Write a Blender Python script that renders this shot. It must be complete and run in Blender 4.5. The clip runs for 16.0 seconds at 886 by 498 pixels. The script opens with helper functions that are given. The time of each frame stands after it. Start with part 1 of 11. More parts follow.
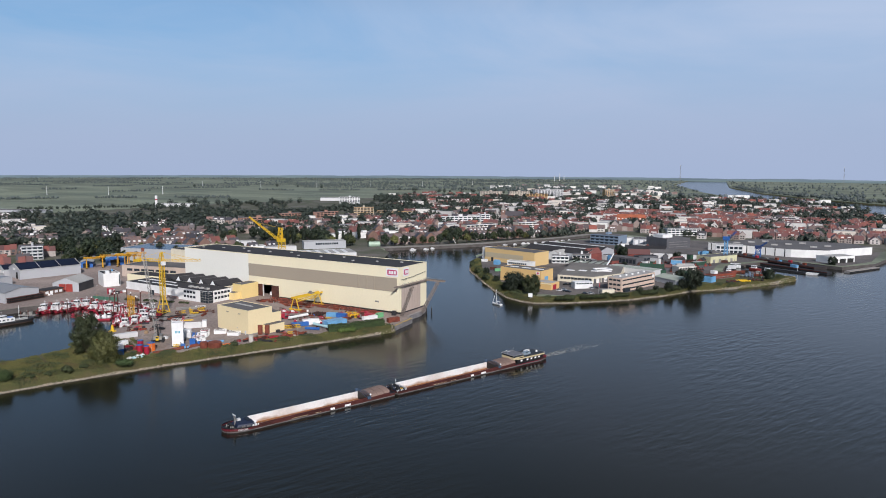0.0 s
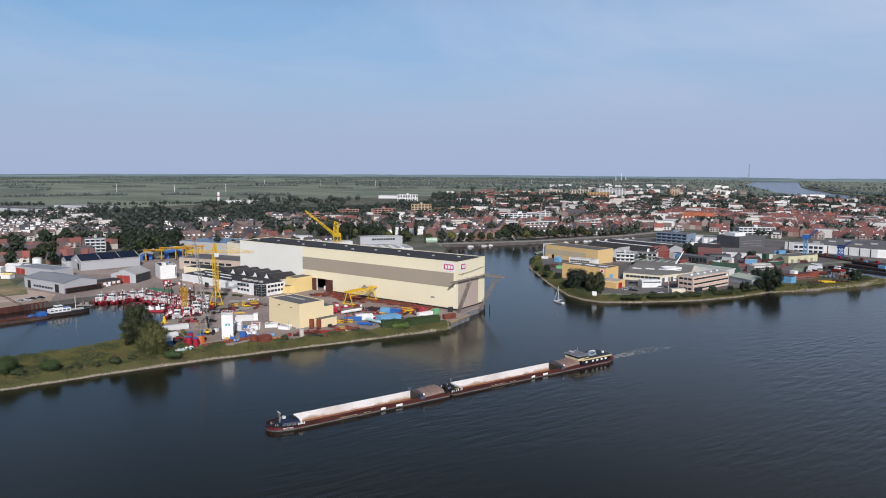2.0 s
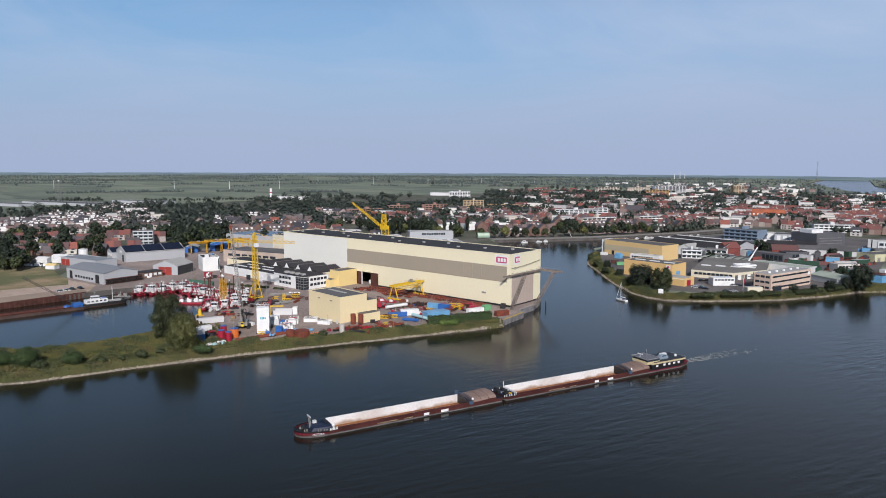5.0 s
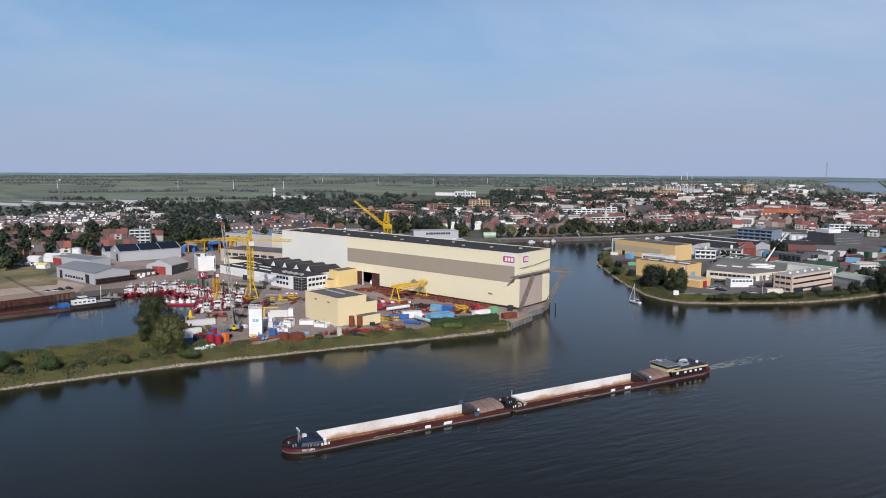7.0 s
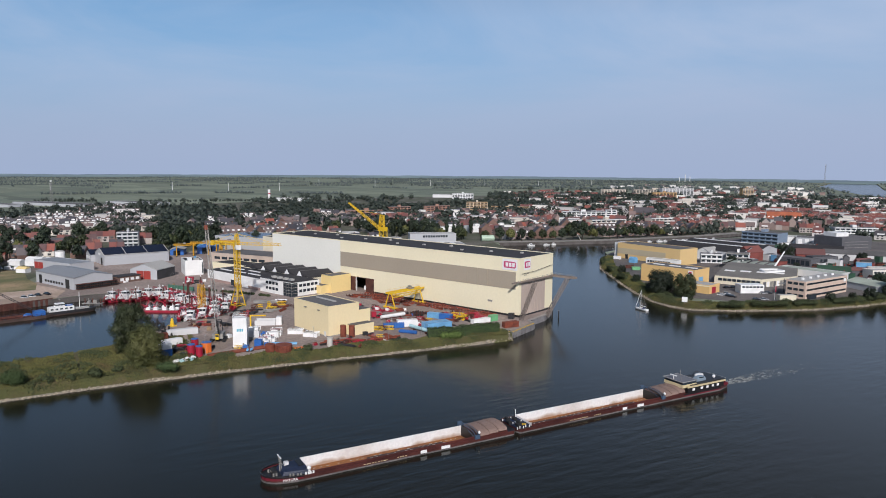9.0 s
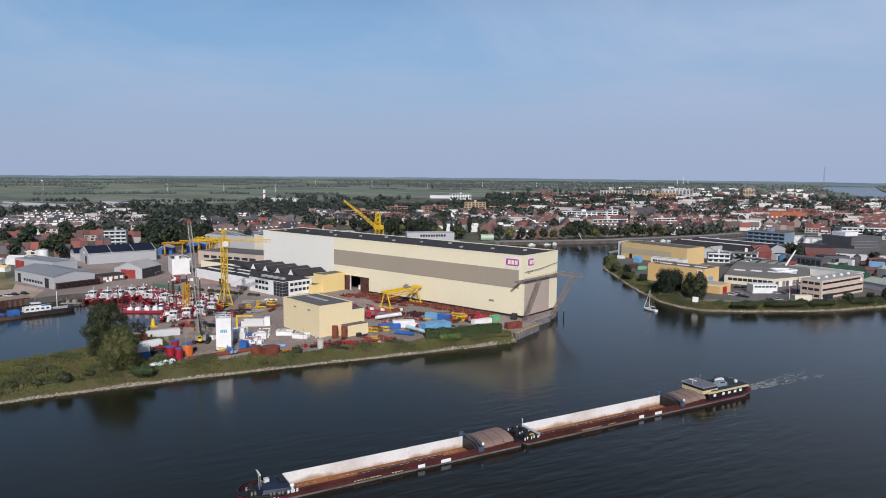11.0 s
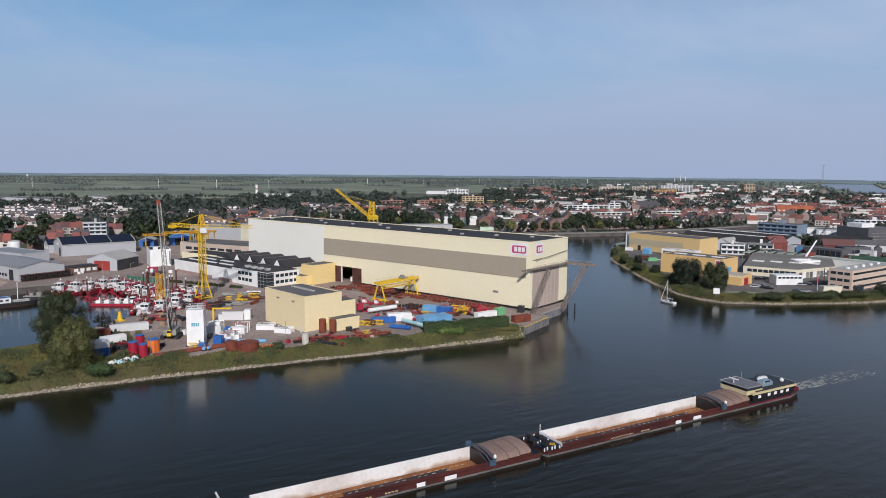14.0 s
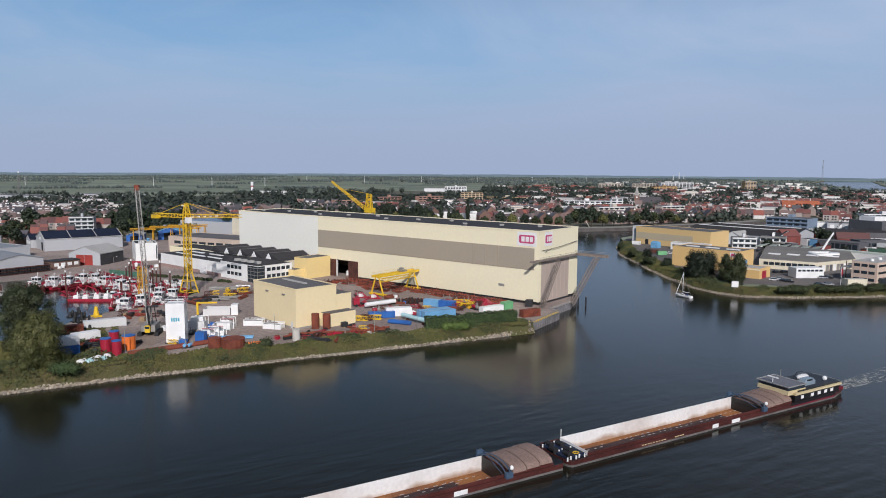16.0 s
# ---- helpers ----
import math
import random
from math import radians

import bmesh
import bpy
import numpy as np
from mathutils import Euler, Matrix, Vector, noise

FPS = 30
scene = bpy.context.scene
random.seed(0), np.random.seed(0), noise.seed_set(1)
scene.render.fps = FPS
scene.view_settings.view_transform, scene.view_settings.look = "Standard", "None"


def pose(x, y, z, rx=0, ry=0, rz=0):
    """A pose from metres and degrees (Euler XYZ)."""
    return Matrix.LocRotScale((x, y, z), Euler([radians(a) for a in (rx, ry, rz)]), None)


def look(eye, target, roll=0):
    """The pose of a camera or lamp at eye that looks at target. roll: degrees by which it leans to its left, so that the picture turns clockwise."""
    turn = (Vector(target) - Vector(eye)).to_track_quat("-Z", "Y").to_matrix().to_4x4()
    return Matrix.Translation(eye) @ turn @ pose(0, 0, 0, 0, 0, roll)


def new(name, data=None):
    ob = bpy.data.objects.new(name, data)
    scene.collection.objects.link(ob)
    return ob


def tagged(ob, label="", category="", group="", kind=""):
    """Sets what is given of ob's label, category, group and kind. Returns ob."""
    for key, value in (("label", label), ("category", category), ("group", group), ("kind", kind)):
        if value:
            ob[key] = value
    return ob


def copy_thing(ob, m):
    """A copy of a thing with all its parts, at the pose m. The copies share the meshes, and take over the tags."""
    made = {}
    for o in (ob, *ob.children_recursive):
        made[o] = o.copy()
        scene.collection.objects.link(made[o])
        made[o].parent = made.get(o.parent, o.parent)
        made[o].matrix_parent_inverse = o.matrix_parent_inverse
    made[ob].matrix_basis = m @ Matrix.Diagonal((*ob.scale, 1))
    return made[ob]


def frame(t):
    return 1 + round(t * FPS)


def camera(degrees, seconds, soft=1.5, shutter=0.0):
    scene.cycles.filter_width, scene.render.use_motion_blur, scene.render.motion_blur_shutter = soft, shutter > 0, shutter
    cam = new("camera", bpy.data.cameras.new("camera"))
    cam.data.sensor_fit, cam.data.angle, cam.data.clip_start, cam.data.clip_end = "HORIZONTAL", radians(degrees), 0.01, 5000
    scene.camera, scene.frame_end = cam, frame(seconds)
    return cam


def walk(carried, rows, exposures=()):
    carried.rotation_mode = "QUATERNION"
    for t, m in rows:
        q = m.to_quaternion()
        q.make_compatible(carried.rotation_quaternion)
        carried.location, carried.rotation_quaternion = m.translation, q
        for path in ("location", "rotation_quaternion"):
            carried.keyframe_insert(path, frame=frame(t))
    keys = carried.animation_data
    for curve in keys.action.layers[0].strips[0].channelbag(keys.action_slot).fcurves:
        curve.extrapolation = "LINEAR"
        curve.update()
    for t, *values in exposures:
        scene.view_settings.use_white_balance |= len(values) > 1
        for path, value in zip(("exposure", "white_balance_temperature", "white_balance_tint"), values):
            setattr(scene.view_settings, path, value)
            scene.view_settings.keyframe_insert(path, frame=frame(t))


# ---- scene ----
from mathutils.geometry import tessellate_polygon

# camera: seconds, eye, heading, downward tilt, lean
PATH = [
    (0.0, (230.95, -339.37, 90.09), 120.430, 6.733, 0.348),
    (0.5, (228.44, -335.45, 88.66), 121.631, 6.739, 0.349),
    (1.0, (225.92, -331.53, 87.21), 122.573, 6.753, 0.369),
    (1.5, (223.38, -327.59, 85.73), 123.112, 6.735, 0.369),
    (2.0, (220.80, -323.64, 84.26), 125.146, 6.757, 0.356),
    (2.5, (218.20, -319.62, 82.85), 126.490, 6.757, 0.355),
    (3.0, (215.58, -315.67, 81.47), 126.712, 6.767, 0.332),
    (3.5, (212.87, -311.78, 80.09), 127.204, 6.775, 0.311),
    (4.0, (210.08, -308.00, 78.81), 128.181, 6.779, 0.297),
    (6.5, (196.18, -289.51, 73.56), 129.829, 6.763, 0.345),
    (7.0, (193.30, -285.90, 73.06), 129.866, 6.708, 0.354),
    (7.5, (190.37, -282.34, 72.90), 129.810, 6.675, 0.373),
    (8.0, (187.41, -278.82, 72.81), 129.752, 6.638, 0.410),
    (8.5, (184.42, -275.37, 72.63), 129.696, 6.619, 0.430),
    (9.0, (181.45, -271.93, 72.05), 129.629, 6.533, 0.454),
    (11.5, (166.54, -255.23, 65.98), 129.358, 6.310, 0.547),
    (12.0, (163.49, -251.81, 64.59), 129.314, 6.294, 0.553),
    (12.5, (160.33, -248.26, 63.15), 129.246, 6.358, 0.514),
    (13.0, (157.07, -244.72, 61.71), 129.179, 6.366, 0.515),
    (13.5, (153.78, -241.17, 60.30), 129.117, 6.397, 0.499),
    (14.0, (150.52, -237.67, 58.94), 129.065, 6.411, 0.499),
    (14.5, (147.26, -234.22, 57.58), 129.012, 6.442, 0.480),
    (15.0, (143.99, -230.84, 56.18), 128.972, 6.449, 0.447),
    (15.5, (140.70, -227.54, 54.71), 128.909, 6.449, 0.417),
    (16.0, (137.40, -224.29, 53.19), 128.856, 6.436, 0.394),
]


def aim(eye, heading, tilt, lean):
    a, b = radians(heading), radians(tilt)
    ahead = Vector((math.cos(a) * math.cos(b), math.sin(a) * math.cos(b), -math.sin(b)))
    return look(eye, Vector(eye) + 100 * ahead, lean)


cam = camera(64.21, 16.0, soft=0.95)
walk(cam, [(t, aim(eye, h, tilt, lean)) for t, eye, h, tilt, lean in PATH], [(0.0, 0.03, 6330, 11), (16.0, -0.10, 6330, 11)])

# ---- sky and sun ----
SUN_FROM = Vector((0.62, -0.62, 0.56)).normalized()
world = bpy.data.worlds.new("sky")
scene.world = world
world.use_nodes = True
wn, wl = world.node_tree.nodes, world.node_tree.links
wn.clear()
w_out = wn.new("ShaderNodeOutputWorld")
w_bg = wn.new("ShaderNodeBackground")
w_sky = wn.new("ShaderNodeTexSky")
w_sky.sky_type = "NISHITA"
w_sky.sun_disc = False
w_sky.sun_elevation = math.asin(SUN_FROM.z)
w_sky.sun_rotation = math.atan2(SUN_FROM.x, SUN_FROM.y)
w_sky.air_density, w_sky.dust_density, w_sky.ozone_density = 1.0, 0.6, 3.0
w_tc = wn.new("ShaderNodeTexCoord")
w_sep = wn.new("ShaderNodeSeparateXYZ")
wl.new(w_tc.outputs["Generated"], w_sep.inputs[0])
# thin streaky cirrus
w_map = wn.new("ShaderNodeMapping")
w_map.inputs["Location"].default_value = (0.9, 0.35, 0.2)
w_map.inputs["Rotation"].default_value = (0.30, 0.42, 0.5)
w_map.inputs["Scale"].default_value = (1.0, 1.6, 4.2)
wl.new(w_tc.outputs["Generated"], w_map.inputs[0])
w_noise = wn.new("ShaderNodeTexNoise")
w_noise.inputs["Scale"].default_value = 1.6
w_noise.inputs["Detail"].default_value = 6.0
w_noise.inputs["Roughness"].default_value = 0.55
w_noise.inputs["Distortion"].default_value = 0.7
wl.new(w_map.outputs[0], w_noise.inputs["Vector"])
w_ramp = wn.new("ShaderNodeMapRange")
w_ramp.inputs["From Min"].default_value = 0.36
w_ramp.inputs["From Max"].default_value = 0.68
w_ramp.inputs["To Max"].default_value = 0.62
wl.new(w_noise.outputs["Fac"], w_ramp.inputs["Value"])
w_cloud = wn.new("ShaderNodeMix")
w_cloud.data_type = "RGBA"
w_cloud.inputs["B"].default_value = (4.7, 5.6, 7.3, 1)
# the veil is denser towards the east
w_east = wn.new("ShaderNodeVectorMath")
w_east.operation = "DOT_PRODUCT"
w_east.inputs[1].default_value = (0.82, 0.57, 0.0)
wl.new(w_tc.outputs["Generated"], w_east.inputs[0])
w_veil = wn.new("ShaderNodeMapRange")
w_veil.inputs["From Min"].default_value, w_veil.inputs["From Max"].default_value = -0.05, 0.5
w_veil.inputs["To Max"].default_value = 0.42
wl.new(w_east.outputs["Value"], w_veil.inputs["Value"])
w_sum = wn.new("ShaderNodeMath")
w_sum.operation, w_sum.use_clamp = "ADD", True
wl.new(w_ramp.outputs[0], w_sum.inputs[0])
w_low_veil = wn.new("ShaderNodeMapRange")
w_low_veil.inputs["From Min"].default_value, w_low_veil.inputs["From Max"].default_value = 0.2, 0.42
w_low_veil.inputs["To Min"].default_value, w_low_veil.inputs["To Max"].default_value = 1.0, 0.0
wl.new(w_sep.outputs["Z"], w_low_veil.inputs["Value"])
w_thin = wn.new("ShaderNodeMath")
w_thin.operation = "MULTIPLY"
wl.new(w_veil.outputs[0], w_thin.inputs[0])
wl.new(w_low_veil.outputs[0], w_thin.inputs[1])
wl.new(w_thin.outputs[0], w_sum.inputs[1])
wl.new(w_sum.outputs[0], w_cloud.inputs["Factor"])
w_blue = wn.new("ShaderNodeMix")
w_blue.data_type = "RGBA"
w_low = wn.new("ShaderNodeMapRange")
w_low.inputs["From Min"].default_value, w_low.inputs["From Max"].default_value = 0.2, 0.55
w_low.inputs["To Min"].default_value, w_low.inputs["To Max"].default_value = 0.65, 0.1
wl.new(w_sep.outputs["Z"], w_low.inputs["Value"])
wl.new(w_low.outputs[0], w_blue.inputs["Factor"])
w_blue.inputs["B"].default_value = (2.0, 3.95, 6.6, 1)
wl.new(w_sky.outputs[0], w_blue.inputs["A"])
wl.new(w_blue.outputs["Result"], w_cloud.inputs["A"])
# summer haze that thickens towards the horizon
w_haze = wn.new("ShaderNodeMapRange")
w_haze.interpolation_type = "SMOOTHERSTEP"
w_haze.inputs["From Min"].default_value = -0.02
w_haze.inputs["From Max"].default_value = 0.21
w_haze.inputs["To Min"].default_value = 0.92
w_haze.inputs["To Max"].default_value = 0.0
wl.new(w_sep.outputs["Z"], w_haze.inputs["Value"])
w_hazy = wn.new("ShaderNodeMix")
w_hazy.data_type = "RGBA"
w_hazy.inputs["B"].default_value = (3.75, 4.5, 6.2, 1)
wl.new(w_haze.outputs[0], w_hazy.inputs["Factor"])
wl.new(w_cloud.outputs["Result"], w_hazy.inputs["A"])
wl.new(w_hazy.outputs["Result"], w_bg.inputs["Color"])
# clearer and darker overhead
w_zenith = wn.new("ShaderNodeMapRange")
w_zenith.inputs["From Min"].default_value, w_zenith.inputs["From Max"].default_value = 0.2, 0.46
w_zenith.inputs["To Min"].default_value, w_zenith.inputs["To Max"].default_value = 0.10, 0.046
wl.new(w_sep.outputs["Z"], w_zenith.inputs["Value"])
wl.new(w_zenith.outputs[0], w_bg.inputs["Strength"])
wl.new(w_bg.outputs[0], w_out.inputs["Surface"])
sun = new("sun", bpy.data.lights.new("sun", "SUN"))
sun.data.energy, sun.data.angle, sun.data.color = 4.35, radians(0.6), (0.965, 0.91, 0.875)
sun.matrix_world = look(SUN_FROM * 400, (0, 0, 0))


# ---- materials ----
def mat(name, col, rough=0.6, metal=0.0, var=0.18, scale=0.6, bump=0.0, col2=None, rand=0.0, fine=6.0):
    """A painted, metal or mineral surface with stains at two sizes; rand: how far repeats differ."""
    m = bpy.data.materials.new(name)
    m.use_nodes = True
    n, l = m.node_tree.nodes, m.node_tree.links
    b = n["Principled BSDF"]
    tc = n.new("ShaderNodeTexCoord")
    big = n.new("ShaderNodeTexNoise")
    big.inputs["Scale"].default_value = scale * 0.25
    big.inputs["Detail"].default_value = 5.0
    small = n.new("ShaderNodeTexNoise")
    small.inputs["Scale"].default_value = scale * fine
    small.inputs["Detail"].default_value = 3.0
    for q in (big, small):
        l.new(tc.outputs["Object"], q.inputs["Vector"])
    mix = n.new("ShaderNodeMix")
    mix.data_type = "RGBA"
    mix.inputs["A"].default_value = (*col, 1)
    mix.inputs["B"].default_value = (*(col2 or [c * (1 - 2.2 * var) for c in col]), 1)
    ramp = n.new("ShaderNodeMapRange")
    ramp.inputs["From Min"].default_value, ramp.inputs["From Max"].default_value = 0.42, 0.68
    ramp.inputs["To Max"].default_value = 1.0 if col2 else 0.6
    l.new(big.outputs["Fac"], ramp.inputs["Value"])
    l.new(ramp.outputs[0], mix.inputs["Factor"])
    val = n.new("ShaderNodeMapRange")
    val.inputs["From Min"].default_value, val.inputs["From Max"].default_value = 0.3, 0.7
    val.inputs["To Min"].default_value, val.inputs["To Max"].default_value = 1 - var, 1 + var * 0.6
    l.new(small.outputs["Fac"], val.inputs["Value"])
    hsv = n.new("ShaderNodeHueSaturation")
    l.new(mix.outputs["Result"], hsv.inputs["Color"])
    if rand:
        oi = n.new("ShaderNodeObjectInfo")
        rv = n.new("ShaderNodeMapRange")
        rv.inputs["To Min"].default_value, rv.inputs["To Max"].default_value = 1 - rand, 1 + rand
        l.new(oi.outputs["Random"], rv.inputs["Value"])
        mul = n.new("ShaderNodeMath")
        mul.operation = "MULTIPLY"
        l.new(rv.outputs[0], mul.inputs[0])
        l.new(val.outputs[0], mul.inputs[1])
        l.new(mul.outputs[0], hsv.inputs["Value"])
    else:
        l.new(val.outputs[0], hsv.inputs["Value"])
    l.new(hsv.outputs[0], b.inputs["Base Color"])
    b.inputs["Roughness"].default_value, b.inputs["Metallic"].default_value = rough, metal
    if bump:
        bp = n.new("ShaderNodeBump")
        bp.inputs["Strength"].default_value, bp.inputs["Distance"].default_value = 0.6, bump
        l.new(small.outputs["Fac"], bp.inputs["Height"])
        l.new(bp.outputs[0], b.inputs["Normal"])
    return m


def ribbed(name, col, pitch=0.3, rough=0.45, var=0.03, axis="X"):
    """Profiled metal sheet: upright ribs as relief, faint streaks below the eaves."""
    m = mat(name, col, rough, 0.0, var, 0.15)
    n, l = m.node_tree.nodes, m.node_tree.links
    wave = n.new("ShaderNodeTexWave")
    wave.bands_direction = axis
    wave.inputs["Scale"].default_value = 0.314 / pitch
    wave.inputs["Distortion"].default_value = 0.0
    tc = n.new("ShaderNodeTexCoord")
    l.new(tc.outputs["Object"], wave.inputs["Vector"])
    bp = n.new("ShaderNodeBump")
    bp.inputs["Strength"].default_value, bp.inputs["Distance"].default_value = 0.35, 0.03
    l.new(wave.outputs["Fac"], bp.inputs["Height"])
    l.new(bp.outputs[0], n["Principled BSDF"].inputs["Normal"])
    return m


def water_material(name, deep, rough, ripple):
    m = bpy.data.materials.new(name)
    m.use_nodes = True
    n, l = m.node_tree.nodes, m.node_tree.links
    b = n["Principled BSDF"]
    b.inputs["Base Color"].default_value = (*deep, 1)
    b.inputs["Roughness"].default_value = rough
    b.inputs["IOR"].default_value = 1.33
    b.inputs["Specular IOR Level"].default_value = 0.5
    tc = n.new("ShaderNodeTexCoord")
    patch = n.new("ShaderNodeTexNoise")
    patch.inputs["Scale"].default_value = 0.012
    patch.inputs["Detail"].default_value = 3.0
    l.new(tc.outputs["Object"], patch.inputs["Vector"])
    calm = n.new("ShaderNodeMapRange")
    calm.inputs["From Min"].default_value, calm.inputs["From Max"].default_value = 0.35, 0.68
    calm.inputs["To Min"].default_value, calm.inputs["To Max"].default_value = 0.15, 0.9
    l.new(patch.outputs["Fac"], calm.inputs["Value"])
    mp = n.new("ShaderNodeMapping")
    mp.inputs["Rotation"].default_value = (0, 0, 0.5)
    mp.inputs["Scale"].default_value = (1.0, 0.45, 1.0)
    l.new(tc.outputs["Object"], mp.inputs[0])
    last = None
    for s, d in ((0.09, ripple * 0.9), (0.30, ripple * 0.8), (1.1, ripple * 0.4)):
        q = n.new("ShaderNodeTexNoise")
        q.inputs["Scale"].default_value = s
        q.inputs["Detail"].default_value = 2.0
        l.new(mp.outputs[0], q.inputs["Vector"])
        bp = n.new("ShaderNodeBump")
        bp.inputs["Distance"].default_value = d
        l.new(calm.outputs[0], bp.inputs["Strength"])
        l.new(q.outputs["Fac"], bp.inputs["Height"])
        if last:
            l.new(last.outputs[0], bp.inputs["Normal"])
        last = bp
    # long low wave trains left by passing ships, on the open river away from the quays
    off = n.new("ShaderNodeSeparateXYZ")
    l.new(tc.outputs["Object"], off.inputs[0])
    open_water = n.new("ShaderNodeMapRange")
    open_water.inputs["From Min"].default_value, open_water.inputs["From Max"].default_value = 45.0, -40.0
    l.new(off.outputs["Y"], open_water.inputs["Value"])
    for turn, sx, sy, lo, hi, z, d in ((0.55, 0.09, 0.34, 0.36, 0.62, 3.0, ripple * 4.6), (1.15, 0.10, 0.44, 0.40, 0.66, 9.0, ripple * 3.8)):
        mp = n.new("ShaderNodeMapping")
        mp.inputs["Rotation"].default_value = (0, 0, turn)
        mp.inputs["Scale"].default_value = (sx, sy, 1.0)
        l.new(tc.outputs["Object"], mp.inputs[0])
        q, where, amount, bp = n.new("ShaderNodeTexNoise"), n.new("ShaderNodeTexNoise"), n.new("ShaderNodeMapRange"), n.new("ShaderNodeBump")
        q.inputs["Scale"].default_value, q.inputs["Detail"].default_value, q.inputs["Distortion"].default_value = 1.0, 1.5, 0.3
        where.noise_dimensions = "4D"
        where.inputs["W"].default_value, where.inputs["Scale"].default_value = z, 0.0085
        l.new(mp.outputs[0], q.inputs["Vector"])
        l.new(tc.outputs["Object"], where.inputs["Vector"])
        amount.inputs["From Min"].default_value, amount.inputs["From Max"].default_value = lo, hi
        l.new(where.outputs["Fac"], amount.inputs["Value"])
        bp.inputs["Distance"].default_value = d
        both = n.new("ShaderNodeMath")
        both.operation = "MULTIPLY"
        l.new(amount.outputs[0], both.inputs[0])
        l.new(open_water.outputs[0], both.inputs[1])
        l.new(both.outputs[0], bp.inputs["Strength"])
        l.new(q.outputs["Fac"], bp.inputs["Height"])
        l.new(last.outputs[0], bp.inputs["Normal"])
        last = bp
    l.new(last.outputs[0], b.inputs["Normal"])
    return m


def foliage(name, col, col2, rand=0.35):
    m = mat(name, col, 0.6, 0.0, 0.35, 0.8, col2=col2, rand=rand, fine=3.0)
    m.node_tree.nodes["Principled BSDF"].inputs["Specular IOR Level"].default_value = 0.35
    return m


CREAM = ribbed("cream_sheet", (0.82, 0.75, 0.54))
PALE_SHEET = ribbed("pale_cream_sheet", (0.78, 0.77, 0.70))
TAUPE = ribbed("taupe_sheet", (0.36, 0.31, 0.24))
SAND = ribbed("sand_sheet", (0.80, 0.67, 0.41))
OCHRE = ribbed("ochre_sheet", (0.70, 0.47, 0.20))
OCHRE_PALE = ribbed("pale_ochre_sheet", (0.66, 0.47, 0.22))
YELLOW_SHEET = ribbed("yellow_sheet", (0.78, 0.60, 0.27))
GREY_SHEET = ribbed("grey_sheet", (0.42, 0.43, 0.45), 0.4)
LIGHT_SHEET = ribbed("light_grey_sheet", (0.62, 0.62, 0.62), 0.4)
WHITE_WALL = mat("white_wall", (0.78, 0.78, 0.76), 0.6, var=0.08)
CREAM_WALL = mat("cream_wall", (0.70, 0.64, 0.50), 0.7, var=0.1)
ROOF_FELT = mat("roof_felt", (0.035, 0.033, 0.036), 0.85, var=0.25, scale=0.2)
ROOF_GREY = mat("grey_roof", (0.13, 0.125, 0.125), 0.8, var=0.2, scale=0.2)
ROOF_TAN = mat("brown_grey_roof", (0.20, 0.185, 0.165), 0.8, var=0.2, scale=0.2)
ROOF_LIGHT = mat("light_roof", (0.42, 0.41, 0.39), 0.7, var=0.15, scale=0.2)
DARK = mat("dark_steel", (0.025, 0.025, 0.028), 0.6)
# near-black sheets laid on walls as the painted shade of open doorways
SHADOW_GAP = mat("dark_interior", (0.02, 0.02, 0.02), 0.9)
GLASS = mat("window_glass", (0.03, 0.04, 0.05), 0.08, var=0.1)
CONCRETE = mat("concrete", (0.30, 0.28, 0.26), 0.85, var=0.18, scale=0.1, bump=0.01)
YARD = mat("yard_paving", (0.250, 0.198, 0.175), 0.9, var=0.28, scale=0.12, col2=(0.36, 0.29, 0.255))
RUST = mat("rusty_steel", (0.22, 0.055, 0.03), 0.85, var=0.35, scale=1.5)
RUST_DARK = mat("dark_rust", (0.10, 0.035, 0.025), 0.85, var=0.35, scale=1.5)
RED = mat("red_paint", (0.36, 0.018, 0.042), 0.4, var=0.15, scale=1.0)
WHITE = mat("white_paint", (0.80, 0.80, 0.79), 0.4, var=0.08, scale=1.0)
BLUE = mat("blue_paint", (0.03, 0.13, 0.42), 0.45, var=0.2, scale=1.0)
LIGHT_BLUE = mat("light_blue_paint", (0.16, 0.38, 0.62), 0.45, var=0.15, scale=1.0)
PALE_BLUE = mat("pale_blue_paint", (0.45, 0.68, 0.72), 0.5, var=0.1, scale=1.0)
YELLOW = mat("yellow_paint", (0.75, 0.48, 0.02), 0.45, var=0.15, scale=1.0)
YELLOW_DARK = mat("orange_yellow_paint", (0.68, 0.36, 0.02), 0.5, var=0.2, scale=1.0)
GREEN = mat("green_paint", (0.16, 0.42, 0.20), 0.5, var=0.15, scale=1.0)
ORANGE = mat("orange_paint", (0.75, 0.18, 0.03), 0.5, var=0.15, scale=1.0)
WEATHERED = mat("brown_weathered_steel", (0.25, 0.205, 0.175), 0.75, 0.1, var=0.25, scale=1.0)
STEEL = mat("weathered_steel", (0.30, 0.29, 0.27), 0.6, 0.2, var=0.25, scale=1.0)
BLACK = mat("black_rubber", (0.015, 0.015, 0.016), 0.7)
BRICK = mat("house_brick", (0.19, 0.115, 0.092), 0.9, var=0.25, scale=0.6, rand=0.35)
PLASTER = mat("house_render", (0.62, 0.58, 0.52), 0.85, var=0.15, scale=0.4, rand=0.2)


